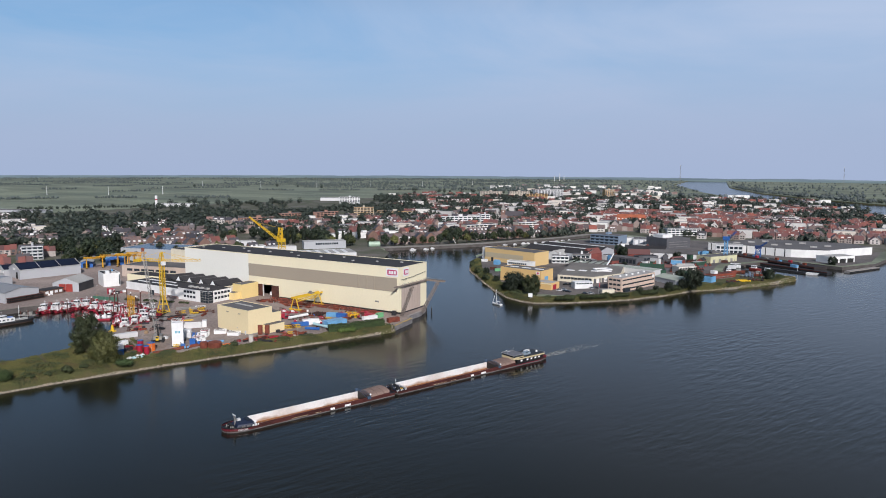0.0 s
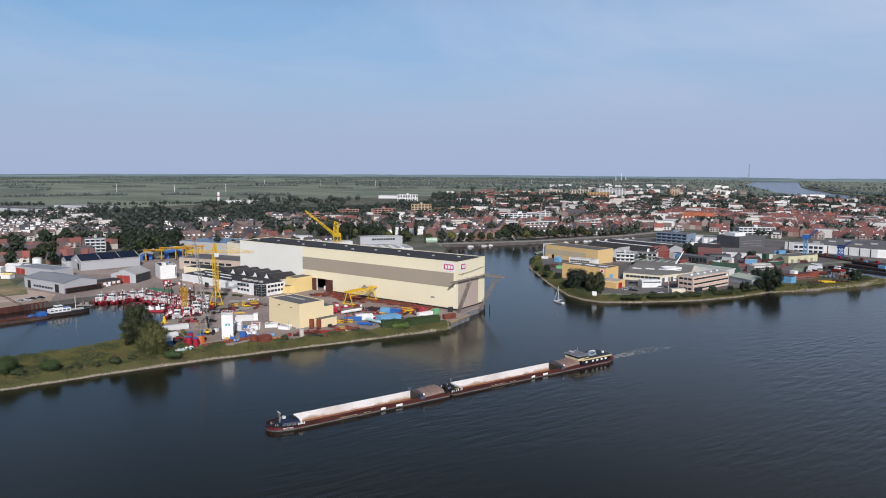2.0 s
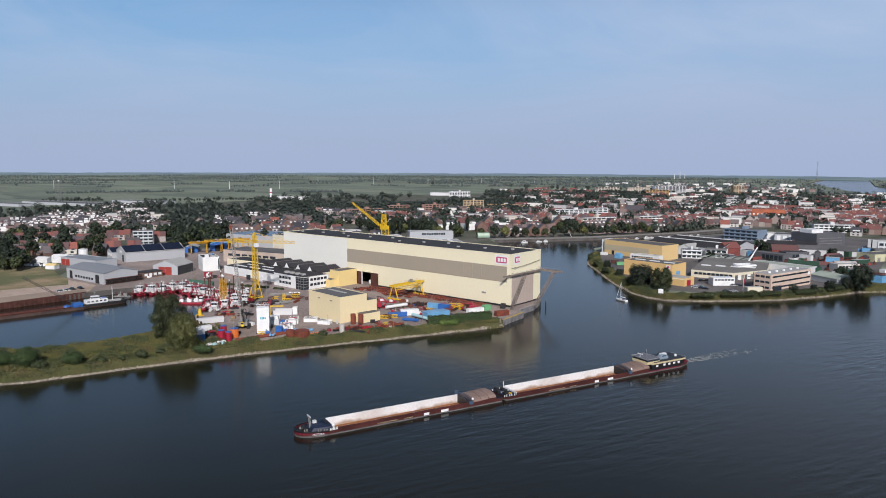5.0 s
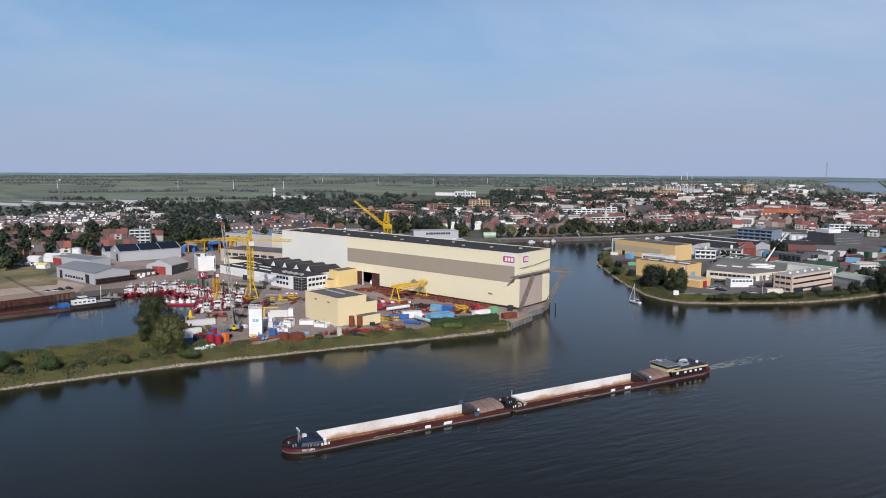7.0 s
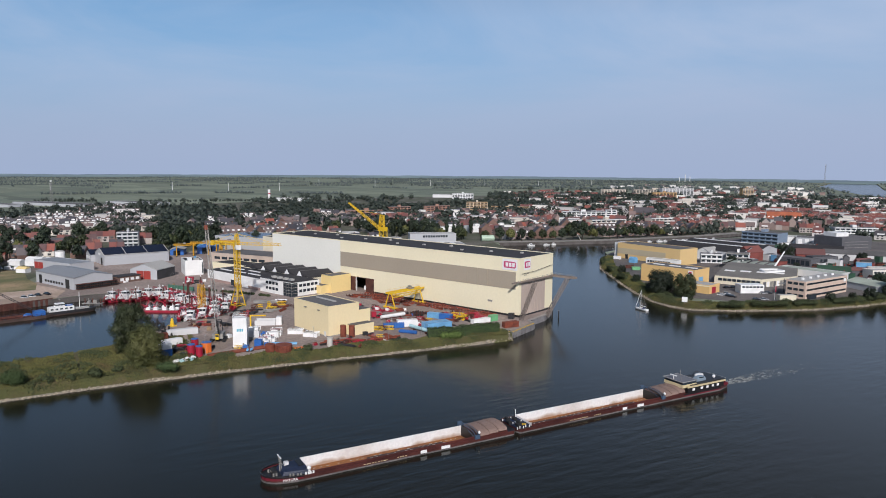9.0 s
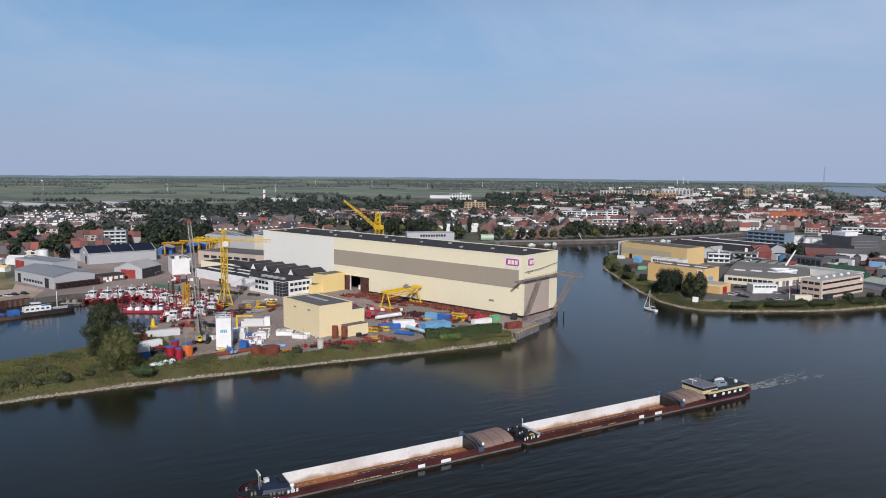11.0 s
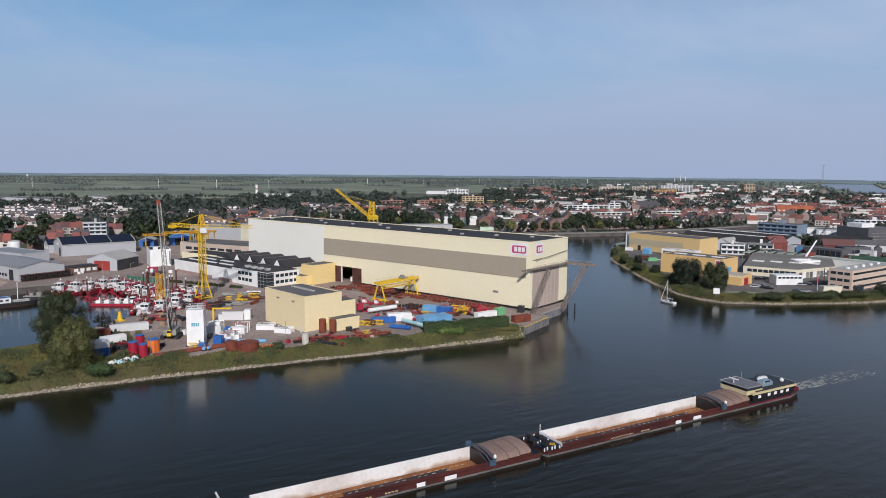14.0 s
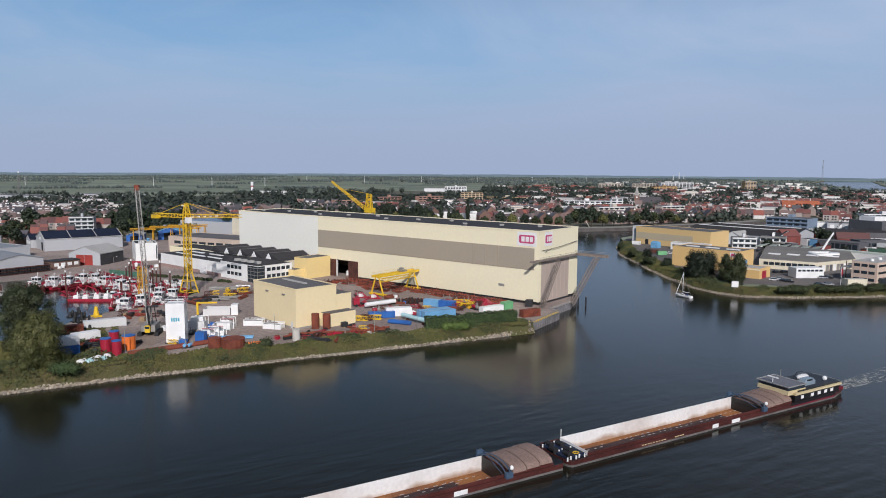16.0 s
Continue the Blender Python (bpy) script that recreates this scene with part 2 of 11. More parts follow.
def mixed(name, cols, rough=0.5, island=False, var=0.2):
    """One of several true colours for each object, or for each joined piece."""
    m = mat(name, cols[0], rough, var=var, scale=0.5)
    n, l = m.node_tree.nodes, m.node_tree.links
    src = n.new("ShaderNodeNewGeometry" if island else "ShaderNodeObjectInfo")
    ramp = n.new("ShaderNodeValToRGB")
    e = ramp.color_ramp.elements
    while len(e) < len(cols):
        e.new(0.5)
    for k, c in enumerate(cols):
        e[k].position = k / (len(cols) - 1)
        e[k].color = (*c, 1)
    l.new(src.outputs["Random Per Island" if island else "Random"], ramp.inputs[0])
    hsv = [q for q in n if q.type == "HUE_SAT"][0]
    l.new(ramp.outputs[0], hsv.inputs["Color"])
    return m


REDS = [(0.105, 0.055, 0.054), (0.24, 0.080, 0.064), (0.135, 0.070, 0.066), (0.30, 0.095, 0.068), (0.115, 0.070, 0.070), (0.19, 0.080, 0.072)]
BROWNS = [(0.10, 0.078, 0.074), (0.21, 0.145, 0.130), (0.075, 0.072, 0.080), (0.25, 0.16, 0.14), (0.13, 0.115, 0.115)]
DARKS = [(0.040, 0.040, 0.050), (0.095, 0.090, 0.098), (0.055, 0.052, 0.062), (0.14, 0.12, 0.12)]
WALLS = [(0.16, 0.095, 0.080), (0.46, 0.42, 0.39), (0.22, 0.14, 0.115), (0.68, 0.66, 0.63), (0.25, 0.165, 0.14), (0.33, 0.27, 0.24), (0.19, 0.13, 0.115)]
TILE_RED = mixed("red_roof_tiles", REDS)
TILE_BROWN = mixed("brown_roof_tiles", BROWNS)
TILE_DARK = mixed("dark_roof_tiles", DARKS)
BARK = mat("bark", (0.07, 0.055, 0.04), 0.95, var=0.3, scale=2.0)
LEAF = foliage("leaves", (0.050, 0.062, 0.024), (0.028, 0.040, 0.016))
LEAF_DARK = foliage("dark_leaves", (0.026, 0.038, 0.020), (0.015, 0.024, 0.014))
LEAF_LIGHT = foliage("willow_leaves", (0.112, 0.114, 0.036), (0.066, 0.074, 0.024))
ROCK = mat("rip_rap_stone", (0.20, 0.18, 0.15), 0.9, var=0.35, scale=1.2, rand=0.3)


# ---- mesh building ----
class Shape:
    """Collects faces for one part."""

    def __init__(self):
        self.v, self.f, self.n = [], [], []

    def add(self, verts, faces):
        k = len(self.v)
        self.v += [tuple(p) for p in verts]
        self.f += [tuple(i + k for i in q) for q in faces]
        return self

    def box(self, x0, x1, y0, y1, z0, z1):
        return self.add([(x0, y0, z0), (x1, y0, z0), (x1, y1, z0), (x0, y1, z0), (x0, y0, z1), (x1, y0, z1), (x1, y1, z1), (x0, y1, z1)],
                        [(3, 2, 1, 0), (4, 5, 6, 7), (0, 1, 5, 4), (1, 2, 6, 5), (2, 3, 7, 6), (3, 0, 4, 7)])

    def prism(self, poly, z0, z1):
        n = len(poly)
        area = sum(poly[i - 1][0] * poly[i][1] - poly[i][0] * poly[i - 1][1] for i in range(n))
        if area < 0:
            poly = poly[::-1]
        return self.add([(*p, z0) for p in poly] + [(*p, z1) for p in poly],
                        [tuple(range(n))[::-1], tuple(range(n, 2 * n))] + [(i, (i + 1) % n, n + (i + 1) % n, n + i) for i in range(n)])

    def loft(self, rings, caps=True):
        n = len(rings[0])
        verts = [p for r in rings for p in r]
        faces = [(k * n + i, k * n + (i + 1) % n, (k + 1) * n + (i + 1) % n, (k + 1) * n + i) for k in range(len(rings) - 1) for i in range(n)]
        if caps:
            faces += [tuple(range(n))[::-1], tuple(range((len(rings) - 1) * n, len(rings) * n))]
        return self.add(verts, faces)

    def gable(self, x0, x1, y0, y1, z0, ze, zr):
        """A closed gabled body with its ridge along x."""
        ym = (y0 + y1) / 2
        return self.add([(x, y, z) for x in (x0, x1) for y, z in ((y0, z0), (y1, z0), (y1, ze), (ym, zr), (y0, ze))],
                        [(0, 1, 2, 3, 4)[::1], (9, 8, 7, 6, 5), (0, 4, 9, 5), (4, 3, 8, 9), (3, 2, 7, 8), (2, 1, 6, 7), (1, 0, 5, 6)])

    def roof(self, x0, x1, y0, y1, ze, zr, thick=0.25, over=0.4):
        """Two sloping slabs that meet at a ridge along x."""
        ym, k = (y0 + y1) / 2, (zr - ze) / ((y1 - y0) / 2)
        for ya in (y0 - over, y1 + over):
            zb = ze - k * over
            self.add([(x, y, z + h) for h in (0, thick) for x, y, z in ((x0 - over, ya, zb), (x1 + over, ya, zb), (x1 + over, ym, zr), (x0 - over, ym, zr))],
                     [(3, 2, 1, 0), (4, 5, 6, 7), (0, 1, 5, 4), (1, 2, 6, 5), (2, 3, 7, 6), (3, 0, 4, 7)])
        return self

    def tube(self, a, b, r, n=6, r2=None):
        a, b = Vector(a), Vector(b)
        w = (b - a).normalized()
        u = w.orthogonal().normalized()
        s = w.cross(u)
        r2 = r if r2 is None else r2
        ring = [math.cos(2 * math.pi * i / n) * u + math.sin(2 * math.pi * i / n) * s for i in range(n)]
        return self.loft([[a + r * q for q in ring], [b + r2 * q for q in ring]])

    def path(self, pts, r, n=5):
        for a, b in zip(pts, pts[1:]):
            self.tube(a, b, r, n)
        return self

    def lattice(self, a, b, w, bays, r, w2=None):
        """A square truss from a to b."""
        a, b = Vector(a), Vector(b)
        w2 = w if w2 is None else w2
        ax = (b - a).normalized()
        u = Vector((0, 0, 1)).cross(ax)
        u = u.normalized() if u.length > 0.1 else Vector((1, 0, 0))
        s = ax.cross(u)
        def corner(k, i):
            h = (w + (w2 - w) * k / bays) / 2
            cu, cs = ((-1, -1), (1, -1), (1, 1), (-1, 1))[i % 4]
            return a.lerp(b, k / bays) + u * h * cu + s * h * cs
        for i in range(4):
            self.tube(corner(0, i), corner(bays, i), r, 4)
            for k in range(bays):
                self.tube(corner(k, i + k % 2), corner(k + 1, i + 1 - k % 2), r * 0.6, 3)
                self.tube(corner(k, i), corner(k, i + 1), r * 0.6, 3)
        return self

    def ball(self, c, rx, ry, rz, n=8, m=5, bottom=-1.0):
        rings = []
        for k in range(m + 1):
            s = bottom + (1 - bottom) * k / m
            h = math.sqrt(max(0.0025, 1 - s * s))
            rings.append([(c[0] + rx * h * math.cos(2 * math.pi * i / n), c[1] + ry * h * math.sin(2 * math.pi * i / n), c[2] + rz * s) for i in range(n)])
        return self.loft(rings)

    def mesh(self, name, material):
        me = bpy.data.meshes.new(name)
        me.from_pydata(self.v, [], self.f)
        me.materials.append(material)
        me.validate()
        me.update()
        if self.n:
            me.normals_split_custom_set_from_vertices(self.n)
        return me


def part(name, shape, material, parent, label=""):
    ob = new(name, shape.mesh(name, material))
    ob.parent = parent
    return tagged(ob, label) if label else ob


def thing(name, m, label, category, group="", kind=""):
    ob = new(name)
    ob.empty_display_size = 1.0
    ob.matrix_world = m
    if len(label.split()) < 4:
        label += " among the works"
    return tagged(ob, label, category, group, kind)


def solid(name, shape, material, label, category, m=None, group="", kind=""):
    ob = new(name, shape.mesh(name, material))
    if m is not None:
        ob.matrix_world = m
    return tagged(ob, label, category, group, kind)


# ---- plants ----
def leaf_cloud(rnd, lobes, count, size, squash=1.0):
    """Small leaf clumps set over and inside a few uneven lobes (x, y, z, radius)."""
    s = Shape()
    weights = [l[3] ** 2 for l in lobes]
    mid = sum((Vector(l[:3]) * l[3] for l in lobes), Vector()) / sum(l[3] for l in lobes)
    heart = 0.74 if count < 3000 else 0.5
    for _ in range(count):
        x, y, z, r = rnd.choices(lobes, weights)[0]
        d = Vector((rnd.gauss(0, 1), rnd.gauss(0, 1), rnd.gauss(0, 1))).normalized()
        c = Vector((x, y, z)) + Vector((d.x, d.y, d.z * squash)) * r * (0.55 + 0.62 * rnd.random() ** 0.8)
        n = (d + Vector((rnd.gauss(0, 0.55), rnd.gauss(0, 0.55), rnd.gauss(0, 0.55) + 0.25))).normalized()
        u = n.orthogonal().normalized()
        a = rnd.random() * 6.28
        u, w = u * math.cos(a) + n.cross(u) * math.sin(a), None
        w = n.cross(u)
        k = size * (0.6 + 0.8 * rnd.random())
        s.add([c - u * k, c - w * k * 0.6 + n * k * 0.12, c + u * k, c + w * k * 0.6 - n * k * 0.1], [(0, 1, 2, 3)])
        s.n += [(d * 0.2 + (c - mid).normalized() * 0.5 + n * 0.6).normalized().to_tuple()] * 4
    # dense inner growth of each lobe
    for x, y, z, r in lobes:
        k = len(s.v)
        s.ball((x, y, z), r * heart, r * heart, r * heart * squash, 6, 3)
        s.n += [((p[0] - x) / r, (p[1] - y) / r, (p[2] - z) / (r * squash)) for p in s.v[k:]]
    return s


def tree_proto(name, seed, height, spread, count, size, leaf, label, trunk=0.28, slim=False, low=0.34, lobes_n=15):
    """A tapered trunk, limbs and a crown of uneven lobes that starts at the share low of the height."""
    rnd = random.Random(seed)
    t = thing(name, pose(0, 0, -50), label, "tree")
    bole = height * (0.10 if slim else low * 0.75)
    st = Shape().tube((0, 0, -0.3), (0.1, 0, bole), trunk * 1.3, 7, trunk).tube((0.1, 0, bole), (0.0, 0.1, height * 0.75), trunk, 6, trunk * 0.3)
    lobes = []
    if slim:
        for k in range(9):
            f = k / 8
            lobes.append((rnd.gauss(0, 0.25), rnd.gauss(0, 0.25), height * (0.14 + 0.78 * f), spread * (0.4 + 0.5 * math.sin(math.pi * (0.2 + 0.72 * f))) * (0.8 + 0.25 * rnd.random())))
    else:
        n = lobes_n
        for k in range(n):
            f = (k + 0.5) / n
            a = k * 2.4 + rnd.gauss(0, 0.4)
            wide = spread * (0.35 + 0.65 * math.sin(math.pi * (0.28 + 0.62 * f)) ** 0.8) * (0.75 + 0.4 * rnd.random())
            rad = spread * (0.24 + 0.2 * rnd.random()) * (1 if n < 20 else 0.85)
            x, y, z = (wide - rad * 0.6) * math.cos(a), (wide - rad * 0.6) * math.sin(a), height * (low + 0.04 + (0.88 - low) * f)
            lobes.append((x, y, z, rad))
            st.tube((0, 0, bole * (0.9 + 0.9 * f)), (x * 0.8, y * 0.8, z), trunk * 0.45, 5, trunk * 0.12)
        for k in range(4):
            lobes.append((rnd.gauss(0, spread * 0.15), rnd.gauss(0, spread * 0.15), height * (low + 0.16 + 0.15 * k), spread * 0.42))
    part("trunk", st, BARK, t)
    part("crown", leaf_cloud(rnd, lobes, count, size), leaf, t)
    return t


def place_copies(proto, spots, rnd, z=2.9, lo=0.8, hi=1.2):
    """Copies of a plant; the prototype itself takes the last spot."""
    for k, (x, y, *g) in enumerate(spots):
        f = g[0] if g else lo + (hi - lo) * rnd.random()
        m = pose(x, y, z, 0, 0, rnd.random() * 360)
        ob = copy_thing(proto, m) if k < len(spots) - 1 else proto
        ob.matrix_world = m
        ob.scale = (f, f, f * (0.92 + 0.16 * rnd.random()))


TREES = [tree_proto("tree", 11 + k, h, sp, 820, sz * 0.85, leaf, lab, 0.25, slim) for k, (h, sp, sz, leaf, lab, slim) in enumerate((
    (11, 4.8, 0.75, LEAF, "round-crowned green town tree", False), (13, 5.2, 0.8, LEAF_DARK, "dark green broad-leaved tree", False),
    (9, 3.8, 0.65, LEAF, "small round street tree", False), (15, 5.8, 0.9, LEAF_DARK, "tall dark broad-leaved tree", False),
    (10, 4.4, 0.7, LEAF_LIGHT, "light green willow-like tree", False), (17, 2.4, 0.65, LEAF_DARK, "tall slim dark poplar", True)))]


def woods(name, spots, seed, leaf, label, cards=26, heart=0.34):
    """Many far trees as one mass of leaf clumps: x, y, height."""
    rnd = np.random.default_rng(seed)
    P = np.array(spots, float)
    n = len(P)
    h = P[:, 2][:, None]
    a, q = rnd.uniform(0, 6.283, (n, cards)), rnd.uniform(-1, 1, (n, cards))
    r = np.sqrt(1 - q * q) * rnd.uniform(0.7, 1.08, (n, cards))
    rad = h * 0.5
    C = np.stack([P[:, 0][:, None] + rad * r * np.cos(a), P[:, 1][:, None] + rad * r * np.sin(a), 2.9 + h * (0.52 + 0.45 * q)], -1).reshape(-1, 3)
    D = np.stack([r * np.cos(a), r * np.sin(a), q + 0.2], -1).reshape(-1, 3)
    N = D + rnd.normal(0, 0.4, (n * cards, 3))
    N /= np.linalg.norm(N, axis=1)[:, None]
    U = np.cross(N, rnd.normal(0, 1, N.shape))
    U /= np.linalg.norm(U, axis=1)[:, None]
    W = np.cross(N, U)
    k = (np.repeat(P[:, 2], cards) * rnd.uniform(0.08, 0.16, n * cards))[:, None]
    V = np.stack([C - U * k, C - W * k * 0.8, C + U * k, C + W * k * 0.8], 1).reshape(-1, 3)
    soft = D * 0.8 + N * 0.35
    soft /= np.linalg.norm(soft, axis=1)[:, None]
    soft = np.repeat(soft, 4, axis=0)
    faces = np.arange(len(V)).reshape(-1, 4).tolist()
    # dense inner growth: one low rounded body a tree
    unit = Shape().ball((0, 0, 0), 1, 1, 1, 5, 3)
    B = np.array(unit.v)
    hearts = P[:, None, :] * np.array((1.0, 1.0, 0.0)) + B[None] * (P[:, 2][:, None, None] * np.array((heart, heart, heart * 0.95))) + np.stack([0 * P[:, 0], 0 * P[:, 0], 2.9 + 0.5 * P[:, 2]], -1)[:, None, :]
    for k in range(n):
        base = len(V) + k * len(B)
        faces += [tuple(i + base for i in f) for f in unit.f]
    V = np.concatenate([V, hearts.reshape(-1, 3)])
    soft = np.concatenate([soft, np.tile(B, (n, 1))])
    me = bpy.data.meshes.new(name)
    me.from_pydata(V.tolist(), [], faces)
    me.materials.append(leaf)
    me.normals_split_custom_set_from_vertices(soft.tolist())
    return tagged(new(name, me), label, "trees", "", "stuff")


# ---- water and land ----
WATER = water_material("river_water", (0.0122, 0.0122, 0.0078), 0.17, 0.05)
BARGE_AT, BARGE_TURN = Vector((50.0, -178.3, 0)), math.degrees(math.atan2(0.935, 0.356))
BARGE_M = pose(50.0, -178.3, 0, 0, 0, BARGE_TURN)


def water_sheet():
    """The river, left open where the laden hulls displace it."""
    s = Shape()
    xs, ys = [-4900, 8, 66.3, 73.4, 150, 4900], [-4900, -4.2, 4.2, 4900]
    for i in range(5):
        for j in range(3):
            if j == 1 and i in (1, 3):
                continue
            s.add([(xs[i], ys[j], 0), (xs[i + 1], ys[j], 0), (xs[i + 1], ys[j + 1], 0), (xs[i], ys[j + 1], 0)], [(0, 1, 2, 3)])
    return solid("water", s, WATER, "dark rippled river water", "water", BARGE_M, kind="structure")


water_sheet()

# shore lines: x, y at the waterline, width of the sloping bank
SHORE = [(-130, -330, 5), (-58, -208, 6), (-47, -176, 6), (-33, -141, 6), (-15, -101, 6), (7, -56, 5.5), (15, -38, 4.5), (19, -28.5, 3.0), (16.6, -26.3, 0.3), (13.8, -4.4, 0),
         (9.0, -2.0, 0), (7.8, 14.5, 0), (2.2, 30.5, 0), (-60, 46, 0), (-130, 75, 0), (-152, 200, 0), (-175, 240, 0), (-199, 269, 0), (-159, 320, 0), (-128, 366, 0),
         (-77, 481, 0), (-60, 545, 0), (-35, 560, 0), (-45, 500, 0), (-75, 420, 0), (-92, 330, 0), (-90, 270, 0), (-80, 248, 3), (-76, 231, 5)]
SHORE += [(-55, 192, 5), (-31, 161, 5), (-11, 136, 5), (7, 114, 5), (26, 95, 5), (40, 87, 5), (53, 85, 5), (71, 99, 5), (87, 115, 5), (101, 129, 5),
          (118, 158, 5), (131, 189, 4), (156, 216, 3), (182, 261, 2), (192, 286, 0.6), (179, 291, 0.6), (161, 270, 1), (136, 290, 1), (132, 325, 0)]
SHORE += [(150, 360, 0), (172, 398, 0), (222, 374, 0), (248, 416, 0), (260, 470, 0), (330, 720, 3), (276, 1178, 3), (189, 1449, 3), (99, 1610, 3),
          (-19, 1730, 3), (-221, 2208, 5), (-564, 3300, 5), (-780, 4800, 0)]
SHORE += [(-3000, 3900, 0), (-4700, 1300, 0), (-4700, -1000, 0), (-2500, -2600, 0), (-900, -1300, 0), (-300, -330, 0), (-206, -186, 0), (-205.5, -150, 0),
          (-204.5, -122, 0), (-203, -104, 0), (-197, -90, 0), (-192, -68, 0), (-118, -66, 0), (-104, -88, 0), (-106, -112, 0), (-88, -146, 2), (-89.5, -160, 2), (-90, -174, 3), (-94, -187, 3), (-103, -199, 3), (-165, -322, 3)]
FAR_SHORE = [(288, 1658, 3), (500, 1560, 3), (1200, 1500, 3), (3000, 1400, 0), (3900, 2800, 0), (1500, 4600, 0), (-560, 4800, 0), (-264, 2977, 5), (-74, 2328, 5), (54, 2044, 5), (180, 1806, 3)]
SOUTH_SHORE = [(-700, -1500, 0), (300, -760, 3), (900, -300, 3), (1600, 500, 3), (4200, 1000, 0), (4600, -1500, 0), (2000, -4300, 0), (-1500, -4500, 0)]


def inset(ring, extra=0.0):
    """The ring moved inland by each corner's bank width."""
    out, n = [], len(ring)
    area = sum(ring[i - 1][0] * ring[i][1] - ring[i][0] * ring[i - 1][1] for i in range(n))
    sign = 1 if area > 0 else -1
    for i in range(n):
        p, a, b = (Vector(ring[k % n][:2]) for k in (i, i - 1, i + 1))
        e, g = (p - a).normalized(), (b - p).normalized()
        nrm = Vector((-(e.y + g.y), e.x + g.x))
        nrm = nrm.normalized() * sign if nrm.length > 0.2 else Vector((-e.y, e.x)) * sign
        out.append((p + nrm * (ring[i][2] + extra)).to_tuple())
    return out


def ground_material():
    """Polder meadow in long narrow strips, darker earth and gardens near the houses."""
    m = mat("meadow", (0.185, 0.205, 0.140), 0.75, var=0.2, scale=0.02, col2=(0.125, 0.150, 0.108))
    n, l = m.node_tree.nodes, m.node_tree.links
    tc = n.new("ShaderNodeTexCoord")
    mp = n.new("ShaderNodeMapping")
    mp.inputs["Rotation"].default_value = (0, 0, 0.6)
    mp.inputs["Scale"].default_value = (0.0035, 0.016, 1)
    l.new(tc.outputs["Object"], mp.inputs[0])
    vo = n.new("ShaderNodeTexVoronoi")
    vo.distance = "CHEBYCHEV"
    vo.inputs["Scale"].default_value = 1.0
    l.new(mp.outputs[0], vo.inputs["Vector"])
    old = n["Principled BSDF"].inputs["Base Color"].links[0].from_socket
    sep = n.new("ShaderNodeSeparateColor")
    l.new(vo.outputs["Color"], sep.inputs[0])
    tone = n.new("ShaderNodeMapRange")
    tone.inputs["To Min"].default_value, tone.inputs["To Max"].default_value = 0.75, 1.35
    l.new(sep.outputs[0], tone.inputs["Value"])
    hs = n.new("ShaderNodeHueSaturation")
    l.new(old, hs.inputs["Color"])
    l.new(tone.outputs[0], hs.inputs["Value"])
    l.new(hs.outputs[0], n["Principled BSDF"].inputs["Base Color"])
    return m


MEADOW = ground_material()
QUAY_FACE = mat("quay_face", (0.105, 0.095, 0.090), 0.8, var=0.3, scale=0.6, col2=(0.06, 0.05, 0.045))
ASPHALT = mat("works_asphalt", (0.098, 0.090, 0.088), 0.85, var=0.3, scale=0.1, col2=(0.17, 0.15, 0.14))
BANK_SOIL = mat("bank_soil", (0.075, 0.080, 0.026), 0.95, var=0.35, scale=0.5, col2=(0.110, 0.085, 0.040))
SAND_LOT = mat("sandy_lot", (0.50, 0.385, 0.315), 0.95, var=0.2, scale=0.14, col2=(0.36, 0.27, 0.20))
DRY_GRASS = mat("dry_lot_grass", (0.125, 0.130, 0.052), 0.95, var=0.25, scale=0.16, col2=(0.36, 0.26, 0.150))
EARTH = mat("town_ground", (0.075, 0.082, 0.045), 0.9, var=0.3, scale=0.12, col2=(0.165, 0.150, 0.130))


def land(name, ring, label, top=2.9):
    s = Shape()
    inner, n = inset(ring), len(ring)
    low = [(p[0], p[1], -0.6) for p in ring]
    high = [(p[0], p[1], top) for p in inner]
    tris = tessellate_polygon([[Vector(p) for p in high]])
    s.add(high, [tuple(q) for q in tris])
    s.add(low + high, [(i, (i + 1) % n, n + (i + 1) % n, n + i) for i in range(n)])
    ob = solid(name, s, MEADOW, label, "ground", kind="structure")
    bm = bmesh.new()
    bm.from_mesh(ob.data)
    bmesh.ops.recalc_face_normals(bm, faces=bm.faces)
    ob.data.materials.append(BANK_SOIL)
    ob.data.materials.append(QUAY_FACE)
    for f in bm.faces:
        if f.calc_center_median().z < top - 0.2:
            f.material_index = 2 if abs(f.normal.z) < 0.3 else 1
        if abs(f.normal.z) > 0.9 and f.normal.z < 0:
            f.normal_flip()
    bm.to_mesh(ob.data)
    bm.free()
    return ob


land("ground", SHORE, "flat green polder land with a town and a shipyard")
land("far_bank", FAR_SHORE, "flat green land on the far bank of the river")
land("south_bank", SOUTH_SHORE, "flat green land behind the river")


def sheet(name, poly, z, material, label, category="pavement", kind="structure"):
    s = Shape()
    tris = tessellate_polygon([[Vector((*p, z)) for p in poly]])
    s.add([(*p, z) for p in poly], [tuple(q) for q in tris])
    s.f = [q if (Vector(s.v[q[1]]) - Vector(s.v[q[0]])).cross(Vector(s.v[q[2]]) - Vector(s.v[q[0]])).z > 0 else q[::-1] for q in s.f]
    return solid(name, s, material, label, category, kind=kind)


